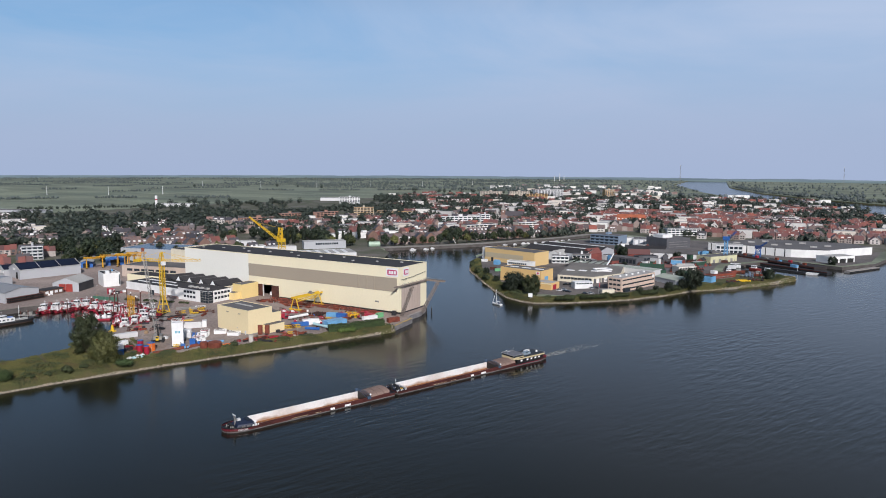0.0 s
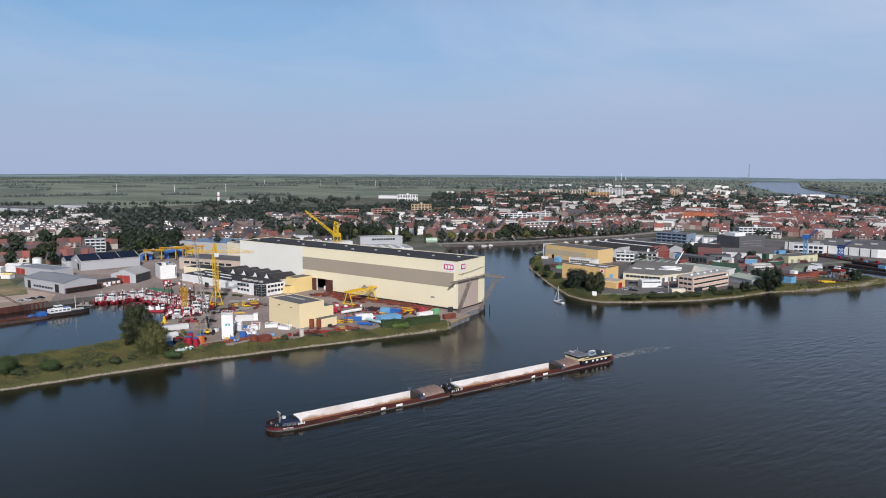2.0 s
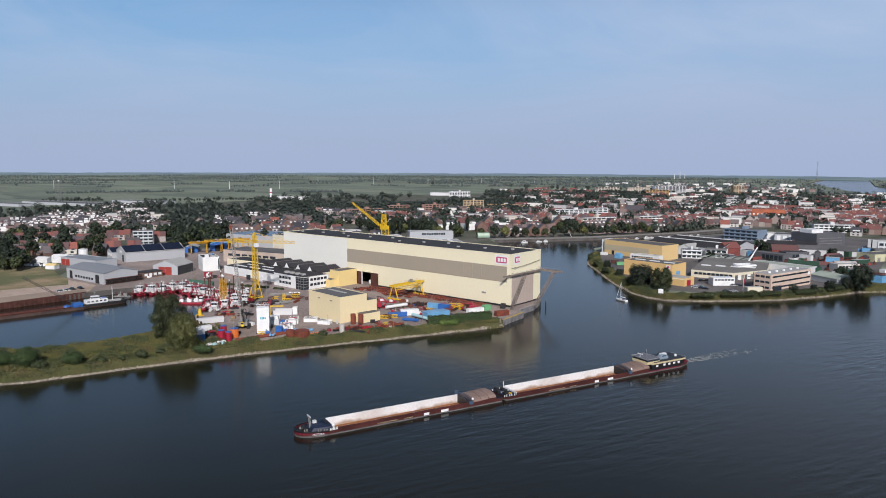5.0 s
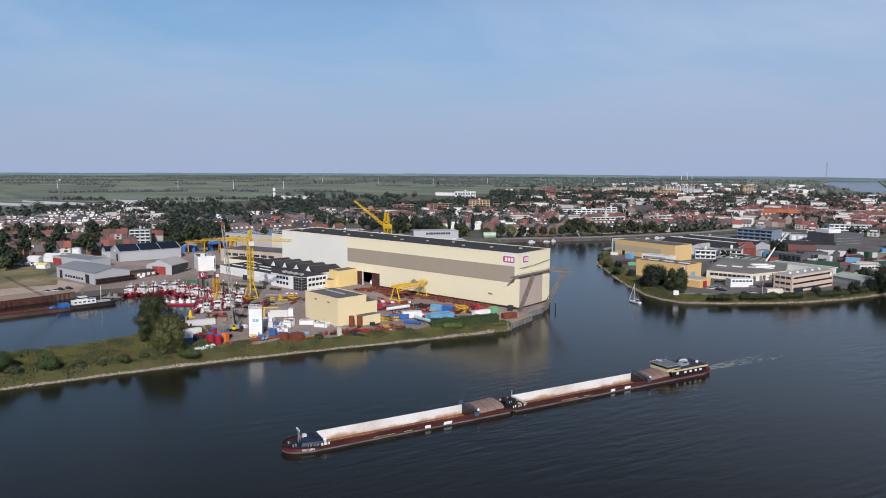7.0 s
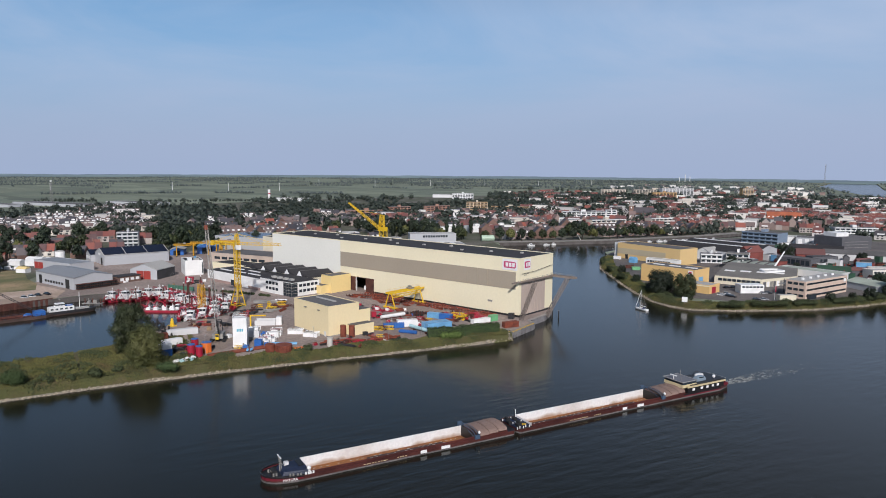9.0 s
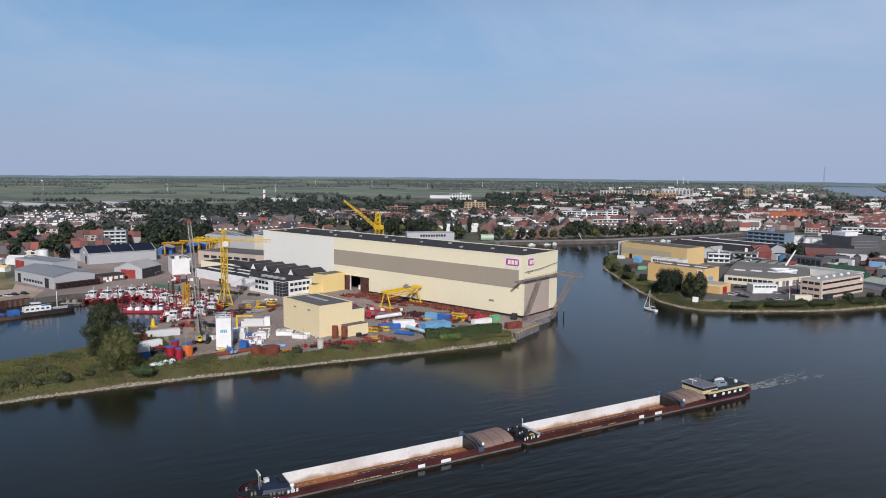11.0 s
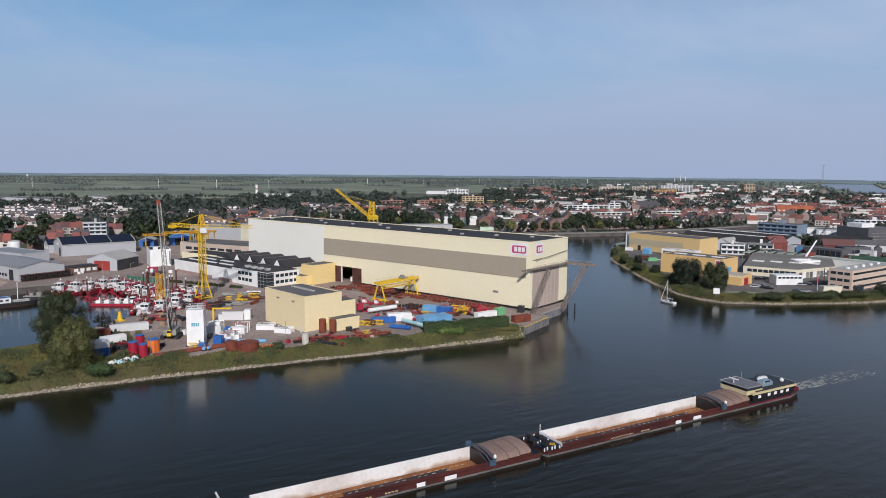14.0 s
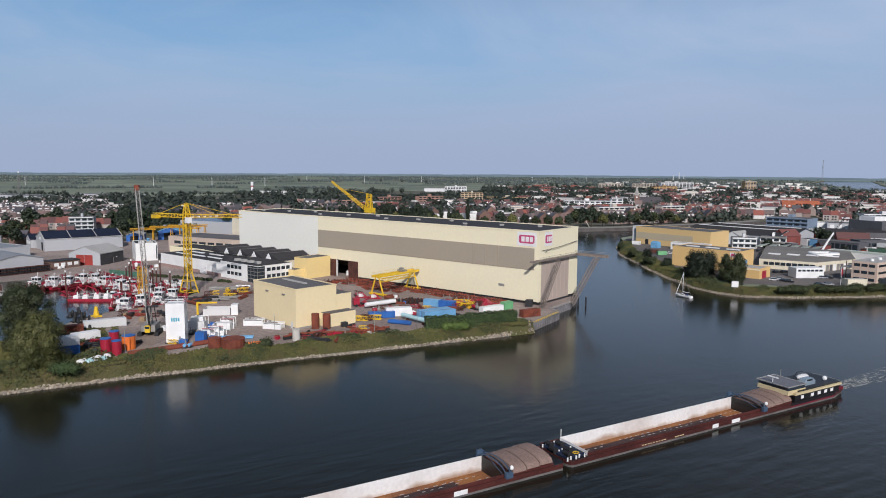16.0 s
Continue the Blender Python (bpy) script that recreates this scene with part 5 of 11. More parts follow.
def yard_goods():
    rnd = random.Random(3)
    container(-29.5, -28.5, 15, 6.06, LIGHT_BLUE, "light blue shipping container on the yard")
    container(-23.6, -26.9, 15, 6.06, BLUE, "deep blue shipping container on the yard")
    container(-105.5, 4.5, 8, 5.0, WHITE, "white cabin module inside the hall gate", h=2.4, name="cabin_module")
    container(-16, -46, 70, 12.2, LIGHT_BLUE, "long light blue container behind the hedge")
    container(-13, -47, 70, 12.2, LIGHT_BLUE, "long light blue container behind the hedge")
    container(-26, -52, 55, 9.0, WHITE, "long white site cabin", h=3.0, w=3.0, name="site_cabin")
    container(-29, -57.5, 52, 6.06, BLUE, "blue open-top skip box", h=2.0, name="skip_box")
    container(-25.5, -54, 52, 4.0, BLUE, "blue tool container", h=2.2)
    container(10.3, -22.5, 68, 7.2, RUST, "rust-brown container on the quay corner")
    container(-2.0, -15.5, 80, 4.2, GREEN, "green tank container by the hall", h=2.8)
    container(-4.8, -25, 75, 9.5, WHITE, "white boat hull cover beside the hedge", h=2.0, name="white_cover")
    container(0.2, -5.4, 20, 2.4, DARK, "black cabinet at the hall corner", h=2.6, name="cabinet")
    container(-83.5, -127, 72, 12.2, LIGHT_SHEET, "long pale storage container at the basin")
    container(-81.5, -134.5, 72, 6.06, RUST, "rust-red container behind the trees")
    container(-69, -136.5, 85, 7.5, WHITE, "white container at the quay")
    container(-56.5, -146, 80, 5.5, WHITE, "white container stacked on blue one", z=5.56)
    container(-56.5, -146, 80, 5.5, BLUE, "blue container below a white one")
    container(-58.8, -147, 80, 5.5, RUST, "rust-red container beside the stack", h=2.2)
    container(-58.5, -107, 38, 5.4, LIGHT_SHEET, "grey and white generator cabin", h=3.0, w=2.8, name="generator")
    container(-57.8, -106.2, 38, 4.0, WHITE, "white cabinet on top of a generator", z=5.96, h=1.4, w=1.8, name="cabinet")
    container(-43.5, -113.6, 35, 2.6, BLUE, "blue tool cabinet beside the tower", h=3.0, w=2.4, name="cabinet")
    container(-52.5, -101.5, 40, 5.0, WHITE, "white equipment cabin with open front", h=2.4, name="cabin")
    for x, y, a, k in ((-47, -106.5, 40, 0), (-53.5, -98.5, 42, 0), (-51.5, -91.5, 42, 1), (-43.5, -90, 25, 1), (-46, -110, 35, 0), (-139, -68, 10, 1), (-62, -103, 40, 0)):
        q = thing("white_module", pose(x, y, 2.96, 0, 0, a), ("white framed machinery module with a red edge", "white open crate with machine parts")[k], "module", "white modules on the yard")
        L, W, h = (4.2, 3.0, 3.2) if k == 0 else (6.2, 3.0, 2.0)
        fr = Shape()
        for px in (0, L - 0.2):
            for py in (0, W - 0.2):
                fr.box(px, px + 0.2, py, py + 0.2, 0, h)
        for py in (0, W - 0.2):
            fr.box(0.2, L - 0.2, py, py + 0.2, h - 0.2, h).box(0.2, L - 0.2, py, py + 0.2, 0, 0.2)
        part("frame", fr, WHITE, q)
        part("top_edge", Shape().box(0.2, L - 0.2, -0.03, 0.0, h - 0.2, h), (RED, LIGHT_SHEET)[k], q)
        if k:
            part("side_wall", Shape().box(0.2, L - 0.2, 0.02, 0.12, 0.2, h * 0.8), WHITE, q)
            part("side_wall", Shape().box(0.2, L - 0.2, W - 0.12, W - 0.02, 0.2, h * 0.8), WHITE, q)
            part("end_wall", Shape().box(0.02, 0.12, 0.2, W - 0.2, 0.2, h * 0.8), WHITE, q)
            part("end_wall", Shape().box(L - 0.12, L - 0.02, 0.2, W - 0.2, 0.2, h * 0.8), WHITE, q)
        part("housing", Shape().box(0.25, L * 0.62, 0.25, W - 0.25, 0.2, h * 0.82), WHITE if k == 0 else STEEL, q)
        part("side_panel", Shape().box(L * 0.64, L - 0.25, 0.3, W - 0.3, 0.2, h * 0.5), (WHITE, LIGHT_SHEET)[k], q)
        part("duct", Shape().tube((L * 0.3, W * 0.5, h * 0.8), (L * 0.3, W * 0.5, h * 1.15), 0.35, 8).tube((L * 0.5, W * 0.3, h * 0.82), (L * 0.9, W * 0.3, h * 0.7), 0.22, 6), STEEL, q)
    for x, y, r, h, m_, lid, lab in ((-50.5, -136, 1.4, 4.2, RED, BLUE, "red drum with blue lid"), (-47.4, -134.6, 1.25, 3.8, RED, BLUE, "red drum with blue lid"), (-58, -130, 1.35, 4.0, RED, BLUE, "red drum with blue lid"), (-50.8, -129.5, 1.75, 3.8, ORANGE, BLUE, "orange ribbed cable drum"),
                                   (-33, -114, 1.8, 3.0, RUST, None, "rusty round tank"), (-30.2, -110, 3.2, 2.6, RUST, None, "wide rusty tank"), (-31.2, -79, 1.2, 4.6, RUST, None, "tall rusty cylinder"), (-28.2, -77, 1.2, 4.6, RUST, None, "tall rusty cylinder"), (-23.5, -93, 1.1, 3.2, PALE_STONE, None, "pale upright tank by the bank")):
        tank("drum" if h > 3.5 else "tank", x, y, r, h, m_, lab, lid)
    pipes("pipe_stack", -43.5, -133, 78, 22, 0.45, 3, RUST, "long rusty pipes along the bank")
    pipes("white_pipe", -41.5, -46.5, 78, 13, 0.8, 1, WHITE, "large white pipe on trestles", lift=0.7)
    pipes("pale_blue_pipe", -20, -50.5, -10, 14, 0.7, 1, PALE_BLUE, "large pale blue pipe", lift=0.8)
    pipes("blue_pipe", -19, -58.5, 18, 8, 0.6, 2, BLUE, "blue pipes lying on the yard")
    pipes("steel_pipes", -118, -61, 52, 13, 0.35, 6, STEEL, "grey steel pipes beside the office")
    pipes("white_pipes", -112, -52, 40, 6, 0.9, 1, WHITE, "white pipe section beside the office")
    pipes("pipe_rack", -42, -107, 45, 10, 0.35, 3, LIGHT_BLUE, "blue pipe frame by the bank")
    pipes("orange_beam", -31, -106.5, 60, 6, 0.3, 2, ORANGE, "orange steel beams by the bank")
    pipes("white_tubes", -26, -49.5, 60, 9, 0.5, 3, WHITE, "white tubes on the yard")
    # rows of rusty steel sections along the hall and bank
    for k in range(120):
        x = -98 + (k % 60) * 1.42 + rnd.random()
        y = -4.6 - 4.2 * (k // 60) + rnd.gauss(0, 1.0) - (4 + 4 * rnd.random() if x < -58 and k % 3 == 0 else 0)
        s = thing("steel_section", pose(x, y, 2.96, 0, 0, rnd.gauss(8, 14)), "rusty steel ship section stacked by the hall", "steel", "steel sections by the hall")
        L, h = 1.8 + 1.8 * rnd.random(), 0.5 + 1.1 * rnd.random()
        L, h = L * 1.5, h * 0.75
        fr = Shape()
        for j in range(4):
            fr.box(0, L, j * 0.8, j * 0.8 + 0.16, 0.1, 0.34)
        for j in range(3):
            fr.box(j * (L - 0.15) / 2, j * (L - 0.15) / 2 + 0.15, -0.1, 2.7, 0.34, 0.5)
            fr.box(j * (L - 0.15) / 2, j * (L - 0.15) / 2 + 0.15, 0.0, 0.15, 0.5, h + 0.3)
            fr.box(j * (L - 0.15) / 2, j * (L - 0.15) / 2 + 0.15, 2.4, 2.55, 0.5, h + 0.3)
        part("frame", fr, (RUST_RED, RUST, RUST_RED, RUST, RUST_DARK, RUST_RED, STEEL)[k % 7], s)
        part("tube", Shape().tube((0.1, 1.0, 0.62), (L + 0.4, 1.3, 0.66), 0.14, 5), (RUST_DARK, RUST_RED)[k % 2], s)
        part("tube", Shape().tube((0.0, 1.7, 0.62), (L + 0.2, 1.5, 0.64), 0.14, 5), (RUST_DARK, RUST_RED)[k % 2], s)
    for k in range(26):
        f = k / 25
        x, y = -29 + 17 * f + rnd.gauss(0, 0.8), -96 + 28 * f + rnd.gauss(0, 0.8)
        s = thing("steel_section", pose(x, y, 2.96, 0, 0, rnd.uniform(0, 90)), "small rusty steel frame lying by the bank", "steel", "scrap along the bank")
        L = 1.4 + 1.6 * rnd.random()
        part("plate", Shape().box(0, L, 0, 1.2, 0, 0.5 + 0.6 * rnd.random()), (RUST, RUST_DARK, RED, PALE_STONE, BLACK)[rnd.randrange(5)], s)
        part("tube_end", Shape().tube((0, 0.6, 0.9), (L, 0.6, 1.1), 0.3, 7), RUST, s)
    for x, y, a, m_ in ((-56, -31, 10, RED), (-61, -33, 14, RED), (-16, -12, 20, RED), (-19, -17, 15, RED), (-46, -45, 70, RED), (-9, -12, 15, RED), (-12, -17, 40, RED)):
        s = thing("steel_cradle", pose(x, y, 2.96, 0, 0, a), "red painted steel frame on the yard", "frame")
        part("base", Shape().box(0, 5, 0, 2.6, 0, 0.4), m_, s)
        part("bracket", Shape().tube((0.4, 1.3, 0.4), (2.4, 1.3, 1.9), 0.25, 5).tube((2.4, 1.3, 1.9), (4.6, 1.3, 0.4), 0.25, 5), m_, s)
        part("crate", Shape().box(1.5, 3.0, 0.3, 2.0, 0.4, 1.5), WHITE if x < -50 else m_, s)
    for x, y, a in ((-31, -63, 40), (-28.5, -59, 40), (-22, -21, 20), (-18, -20, 60), (-100, -66, 35), (-24, -17, 30)):
        s = thing("lifting_beam", pose(x, y, 2.96, 0, 0, a), "yellow steel lifting frame on the yard", "frame")
        part("ladder_frame", Shape().lattice((0, 0, 0.8), (5, 0, 0.8), 1.3, 4, 0.14), YELLOW, s)
        part("foot", Shape().box(0.5, 1.0, -0.9, 0.9, 0, 0.25), YELLOW, s)
        part("foot", Shape().box(4.0, 4.5, -0.9, 0.9, 0, 0.25), YELLOW, s)
    for k in range(14):
        s = thing("cable_reel", pose(-41 + k * 0.55 + rnd.gauss(0, 0.3), -30 + (k % 4) * 1.9, 2.96, 0, 0, rnd.gauss(70, 8)), "dark rubber hose reel", "reel", "hose reels by the gantry")
        part("drum", Shape().tube((0, 0, 0.75), (1.1, 0, 0.75), 0.5, 10), BLACK, s)
        part("flange", Shape().tube((-0.1, 0, 0.75), (0, 0, 0.75), 0.75, 10), RUST_DARK, s)
        part("flange", Shape().tube((1.1, 0, 0.75), (1.2, 0, 0.75), 0.75, 10), RUST_DARK, s)
    # cargo truck with red cab, yellow davit, yellow buoy frame, hose coil, tarpaulin
    t = thing("flatbed_truck", pose(-47, -47, 2.96, 0, 0, 60), "red flatbed truck on the yard", "truck")
    part("cab", Shape().box(0, 2.2, 0, 2.4, 0.8, 3.2), RED, t)
    part("bed", Shape().box(2.4, 9, 0, 2.4, 1.0, 1.3), BLACK, t)
    for x in (1.0, 5.8, 7.4):
        part("wheel", Shape().tube((x, -0.05, 0.5), (x, 0.35, 0.5), 0.5, 10), BLACK, t)
        part("wheel", Shape().tube((x, 2.05, 0.5), (x, 2.45, 0.5), 0.5, 10), BLACK, t)
    d = thing("yellow_davit", pose(-75, -93, 2.96, 0, 0, 45), "yellow davit arm at a test pit", "davit")
    part("post", Shape().box(-0.3, 0.3, -0.3, 0.3, 0, 5.0), YELLOW, d)
    part("arm", Shape().box(0.3, 6.5, -0.25, 0.25, 4.5, 5.0), YELLOW, d)
    p = thing("test_pit", pose(-75, -91, 2.96, 0, 0, 45), "pale concrete test basin on the yard", "basin")
    part("wall", Shape().box(0, 9, 0, 0.3, 0, 2.2).box(0, 9, 5, 5.3, 0, 2.2).box(0, 0.3, 0.3, 5, 0, 2.2).box(8.7, 9, 0.3, 5, 0, 2.2), LIGHT_SHEET, p)
    part("pit_cabin", Shape().box(9.2, 11.5, 0.5, 3.5, 0, 3.6), WHITE, p)
    b = thing("buoy_frame", pose(-101, -115, 2.96), "yellow tapered buoy frame at the basin edge", "buoy")
    part("cone", Shape().tube((0, 0, 0.4), (0, 0, 3.4), 1.0, 8, 0.45), YELLOW, b)
    part("base", Shape().box(-1.6, 1.6, -1.2, 1.2, 0, 0.4), YELLOW, b)
    h = thing("hose_coil", pose(-62, -134, 2.96), "coil of thick black hose", "hose")
    for k in range(3):
        a3, b3, sec, ring = 3 - 0.35 * k, 2.4 - 0.35 * k, 6, 20
        v = [((a3 + 0.28 * math.cos(j * 2 * math.pi / sec)) * math.cos(i * 2 * math.pi / ring), (b3 + 0.28 * math.cos(j * 2 * math.pi / sec)) * math.sin(i * 2 * math.pi / ring),
              0.3 + 0.45 * k + 0.28 * math.sin(j * 2 * math.pi / sec)) for i in range(ring) for j in range(sec)]
        f = [(i * sec + j, (i + 1) % ring * sec + j, (i + 1) % ring * sec + (j + 1) % sec, i * sec + (j + 1) % sec) for i in range(ring) for j in range(sec)]
        turn = Shape()
        turn.add(v, f)
        part("turn", turn, BLACK, h)
    tp = thing("tarpaulin_heap", pose(-46.5, -141, 2.96, 0, 0, 75), "crumpled white and blue tarpaulin", "tarpaulin")
    for k in range(7):
        part("fold", Shape().ball((-3.5 + k * 1.1, rnd.gauss(0, 0.5), 0.2), 1.1, 1.3, 0.6 + 0.5 * rnd.random(), 9, 4, -0.3), (WHITE, WHITE, PALE_BLUE)[k % 3], tp)
    for k in range(24):
        f = k / 23
        bl = thing("mooring_block", pose(-112 + 34 * f * 0.9, -118 + 2 * math.sin(k) - 8 * f, 2.9), "black fender block along the basin edge", "fender", "fenders along the basin")
        part("body", Shape().tube((0, 0, 0), (0.2 * math.sin(k), 0.1, 0.9 + 1.5 * rnd.random()), 0.6, 7, 0.3), BLACK, bl)
        part("foot", Shape().box(-1, 1, -0.8, 0.8, 0, 0.4), BLACK, bl)
    # grey shed's racks and parked cars inland of the basin
    for k in range(9):
        r = thing("storage_rack", pose(-222.6 - 0.2 * k, -103.5 + k * 2.6, 2.96), "dark storage rack with wheels and rims", "rack", "racks by the harbour shed")
        part("shelf", Shape().box(-1.4, 1.4, 0, 3.0, 0.2, 0.4).box(-1.4, 1.4, 0, 3.0, 1.6, 1.8).box(-1.4, 1.4, 0, 3.0, 3.0, 3.2), RUST_DARK, r)
        for y, z in ((0.8, 1.0), (2.2, 1.0), (0.8, 2.4), (2.2, 2.4)):
            part("stored_roll", Shape().tube((-1.3, y, z), (1.3, y, z), 0.52, 8), BLACK, r)


RUST_RED = mat("red_primer_steel", (0.30, 0.065, 0.035), 0.8, var=0.3, scale=1.2)
PALE_STONE = mat("pale_concrete", (0.55, 0.52, 0.47), 0.8, var=0.15)
yard_goods()


def hoarding():
    h = thing("green_hoarding", pose(-191.5, -66.5, 2.96, 0, 0, 14), "green mesh hoarding along the basin quay", "fence")
    for k in range(8):
        part("panel", Shape().box(k * 2.5 + 0.06, k * 2.5 + 2.44, -0.03, 0.03, 0.15, 2.3), HOARDING, h)
        part("post", Shape().tube((k * 2.5, 0, 0), (k * 2.5, 0, 2.4), 0.05, 6), STEEL, h)


HOARDING = mat("green_mesh", (0.06, 0.16, 0.11), 0.8, var=0.2, scale=1.5)
hoarding()


def lamp_posts():
    proto = thing("lamp_post", pose(-27, -98, 2.9, 0, 0, 150), "slim grey lamp post along the bank", "lamp post", "lamp posts of the yard")
    part("pole", Shape().tube((0, 0, 0), (0, 0, 7.5), 0.09, 6, 0.06), STEEL, proto)
    part("arm", Shape().tube((0, 0, 7.4), (1.2, 0, 7.7), 0.05, 5), STEEL, proto)
    part("lamp_head", Shape().box(1.0, 1.7, -0.14, 0.14, 7.62, 7.78), LIGHT_SHEET, proto)
    for x, y, a in ((-6.5, -58.5, 150), (-46, -133, 140), (-13, -71, 150), (-122, -60, 200), (-196, -62, 60), (-236, -50, 80)):
        copy_thing(proto, pose(x, y, 2.9, 0, 0, a))


lamp_posts()
PLATE_BROWN = mat("worn_plates", (0.23, 0.165, 0.13), 0.8, var=0.25, scale=0.3, col2=(0.32, 0.27, 0.23))
CAR_PAINTS = [mat("car_" + n, c, 0.25, 0.2, var=0.03) for n, c in (("silver", (0.5, 0.5, 0.52)), ("black", (0.02, 0.02, 0.025)), ("white", (0.75, 0.75, 0.75)), ("red", (0.35, 0.03, 0.03)), ("blue", (0.04, 0.08, 0.2)))]


def scatter_goods():
    """Pallets, skids, frames and bundles spread over the working yard."""
    rnd = random.Random(31)

    def crate(m_, lab):
        q = thing("pallet_crate", pose(0, 0, -60), lab, "crate", "small goods on the yard")
        part("box", Shape().box(-0.7, 0.7, -0.55, 0.55, 0.15, 1.2), m_, q)
        part("pallet", Shape().box(-0.75, 0.75, -0.6, -0.4, 0, 0.15).box(-0.75, 0.75, 0.4, 0.6, 0, 0.15), TIMBER, q)
        return q

    def skid(m_, lab):
        q = thing("pump_skid", pose(0, 0, -60), lab, "machine", "small goods on the yard")
        part("base", Shape().box(-1.4, 1.4, -0.7, 0.7, 0, 0.25), DARK, q)
        part("motor", Shape().tube((-1.1, 0, 0.8), (0.1, 0, 0.8), 0.5, 9), m_, q)
        part("pump", Shape().ball((0.7, 0, 0.8), 0.6, 0.45, 0.6, 8, 5).tube((0.7, 0, 1.2), (0.7, 0, 2.0), 0.2, 6), STEEL, q)
        return q

    def bundle(m_, lab):
        q = thing("tube_bundle", pose(0, 0, -60), lab, "pipes", "small goods on the yard")
        for k in range(5):
            part("tube", Shape().tube((-2.6 - 0.2 * (k % 2), -0.4 + 0.4 * (k % 3), 0.3 + 0.33 * (k // 3)), (2.5 + 0.3 * (k % 3), -0.4 + 0.42 * (k % 3), 0.3 + 0.33 * (k // 3)), 0.18, 7), m_, q)
        part("bearer", Shape().box(-1.6, -1.4, -0.7, 0.7, 0, 0.12).box(1.4, 1.6, -0.7, 0.7, 0, 0.12), TIMBER, q)
        return q

    def frame_(m_, lab):
        q = thing("trestle", pose(0, 0, -60), lab, "frame", "small goods on the yard")
        part("truss", Shape().lattice((-1.6, 0, 0.7), (1.6, 0.2, 0.9), 1.1, 3, 0.09), m_, q)
        part("foot", Shape().box(-1.3, -1.0, -0.8, 0.8, 0, 0.16).box(1.0, 1.3, -0.8, 0.8, 0, 0.16), m_, q)
        return q

    kinds = [crate(WHITE, "white wrapped crate on a pallet"), crate(BLUE, "blue boxed crate on a pallet"), crate(TIMBER, "timber crate on a pallet"), skid(RED, "red pump on a steel skid"), skid(LIGHT_BLUE, "light blue pump on a steel skid"), skid(WHITE, "white motor on a dark skid"),
             bundle(RUST, "bundle of rusty tubes"), bundle(STEEL, "bundle of grey steel tubes"), bundle(DARK, "bundle of black hoses and tubes"), frame_(YELLOW, "yellow steel trestle frame"), frame_(RED, "red steel trestle frame"), frame_(RUST_DARK, "rusty steel trestle frame"), crate(DARK, "dark steel bin on a pallet")]
    spots = {k: [] for k in range(len(kinds))}
    areas = [(-66, -48, -112, -97, 14, (0, 1, 4, 5, 0, 7)), (-48, -38, -121, -108, 9, (0, 4, 1, 5, 9)), (-104, -92, -86, -70, 20, (8, 8, 7, 11, 12, 6)), (-98, -80, -112, -96, 14, (8, 11, 12, 6, 10, 2)), (-112, -92, -68, -48, 18, (11, 7, 6, 11, 8, 9)), (-42, -8, -44, -20, 24, (10, 9, 11, 6, 8, 3, 1)),
             (-30, -14, -92, -66, 16, (6, 11, 8, 12, 10, 9)), (-40, -26, -66, -48, 9, (9, 3, 8, 11)), (-30, -6, -22, -9, 22, (10, 9, 11, 10, 6, 3)), (-72, -48, -40, -22, 14, (10, 11, 0, 6, 3)), (-64, -52, -140, -126, 8, (6, 8, 12, 10)), (-150, -130, -64, -58, 10, (0, 3, 8, 2, 10)), (-205, -195, -62, -40, 10, (0, 3, 8, 2, 10, 11)), (-240, -226, -75, -62, 8, (2, 12, 11, 0))]
    for x0, x1, y0, y1, n, mix in areas:
        for _ in range(n):
            x, y = rnd.uniform(x0, x1), rnd.uniform(y0, y1)
            if -46 < x < -28 and -84 < y < -50 and not (x > -34 and y > -58):
                continue
            spots[rnd.choice(mix)].append((x, y))
    for k, proto in enumerate(kinds):
        place_copies(proto, spots[k] or [(-95, -60)], rnd, 2.96, 0.8, 1.35)


TIMBER = mat("pale_timber", (0.32, 0.22, 0.13), 0.8, var=0.25, scale=1.0)
scatter_goods()
pl = thing("pier_plating", pose(0, 0, 2.97), "worn brown steel plates on the loading pier", "plates")
for k, poly in enumerate(([(-80, -105.5), (-66, -105.5), (-66, -112.5), (-80, -112.5)], [(-65.6, -104), (-56.5, -104), (-56.5, -119), (-65.6, -119)], [(-66, -119.4), (-52, -119.4), (-46.5, -130), (-57, -130)])):
    part("plate", Shape().prism(poly, 0, 0.06 + 0.012 * k), PLATE_BROWN, pl)


# ---- tents, tank and vans beside the sandy lot ----
def market_tent(x, y, turn, L, W, h, material, label):
    t = thing("tent", pose(x, y, 2.94, 0, 0, turn), label, "tent", "tents beside the lot")
    part("wall", Shape().box(0, L, 0, W, 0, h), WHITE, t)
    part("canopy", Shape().gable(-0.15, L + 0.15, -0.15, W + 0.15, h, h + 0.1, h + 1.3), material, t)


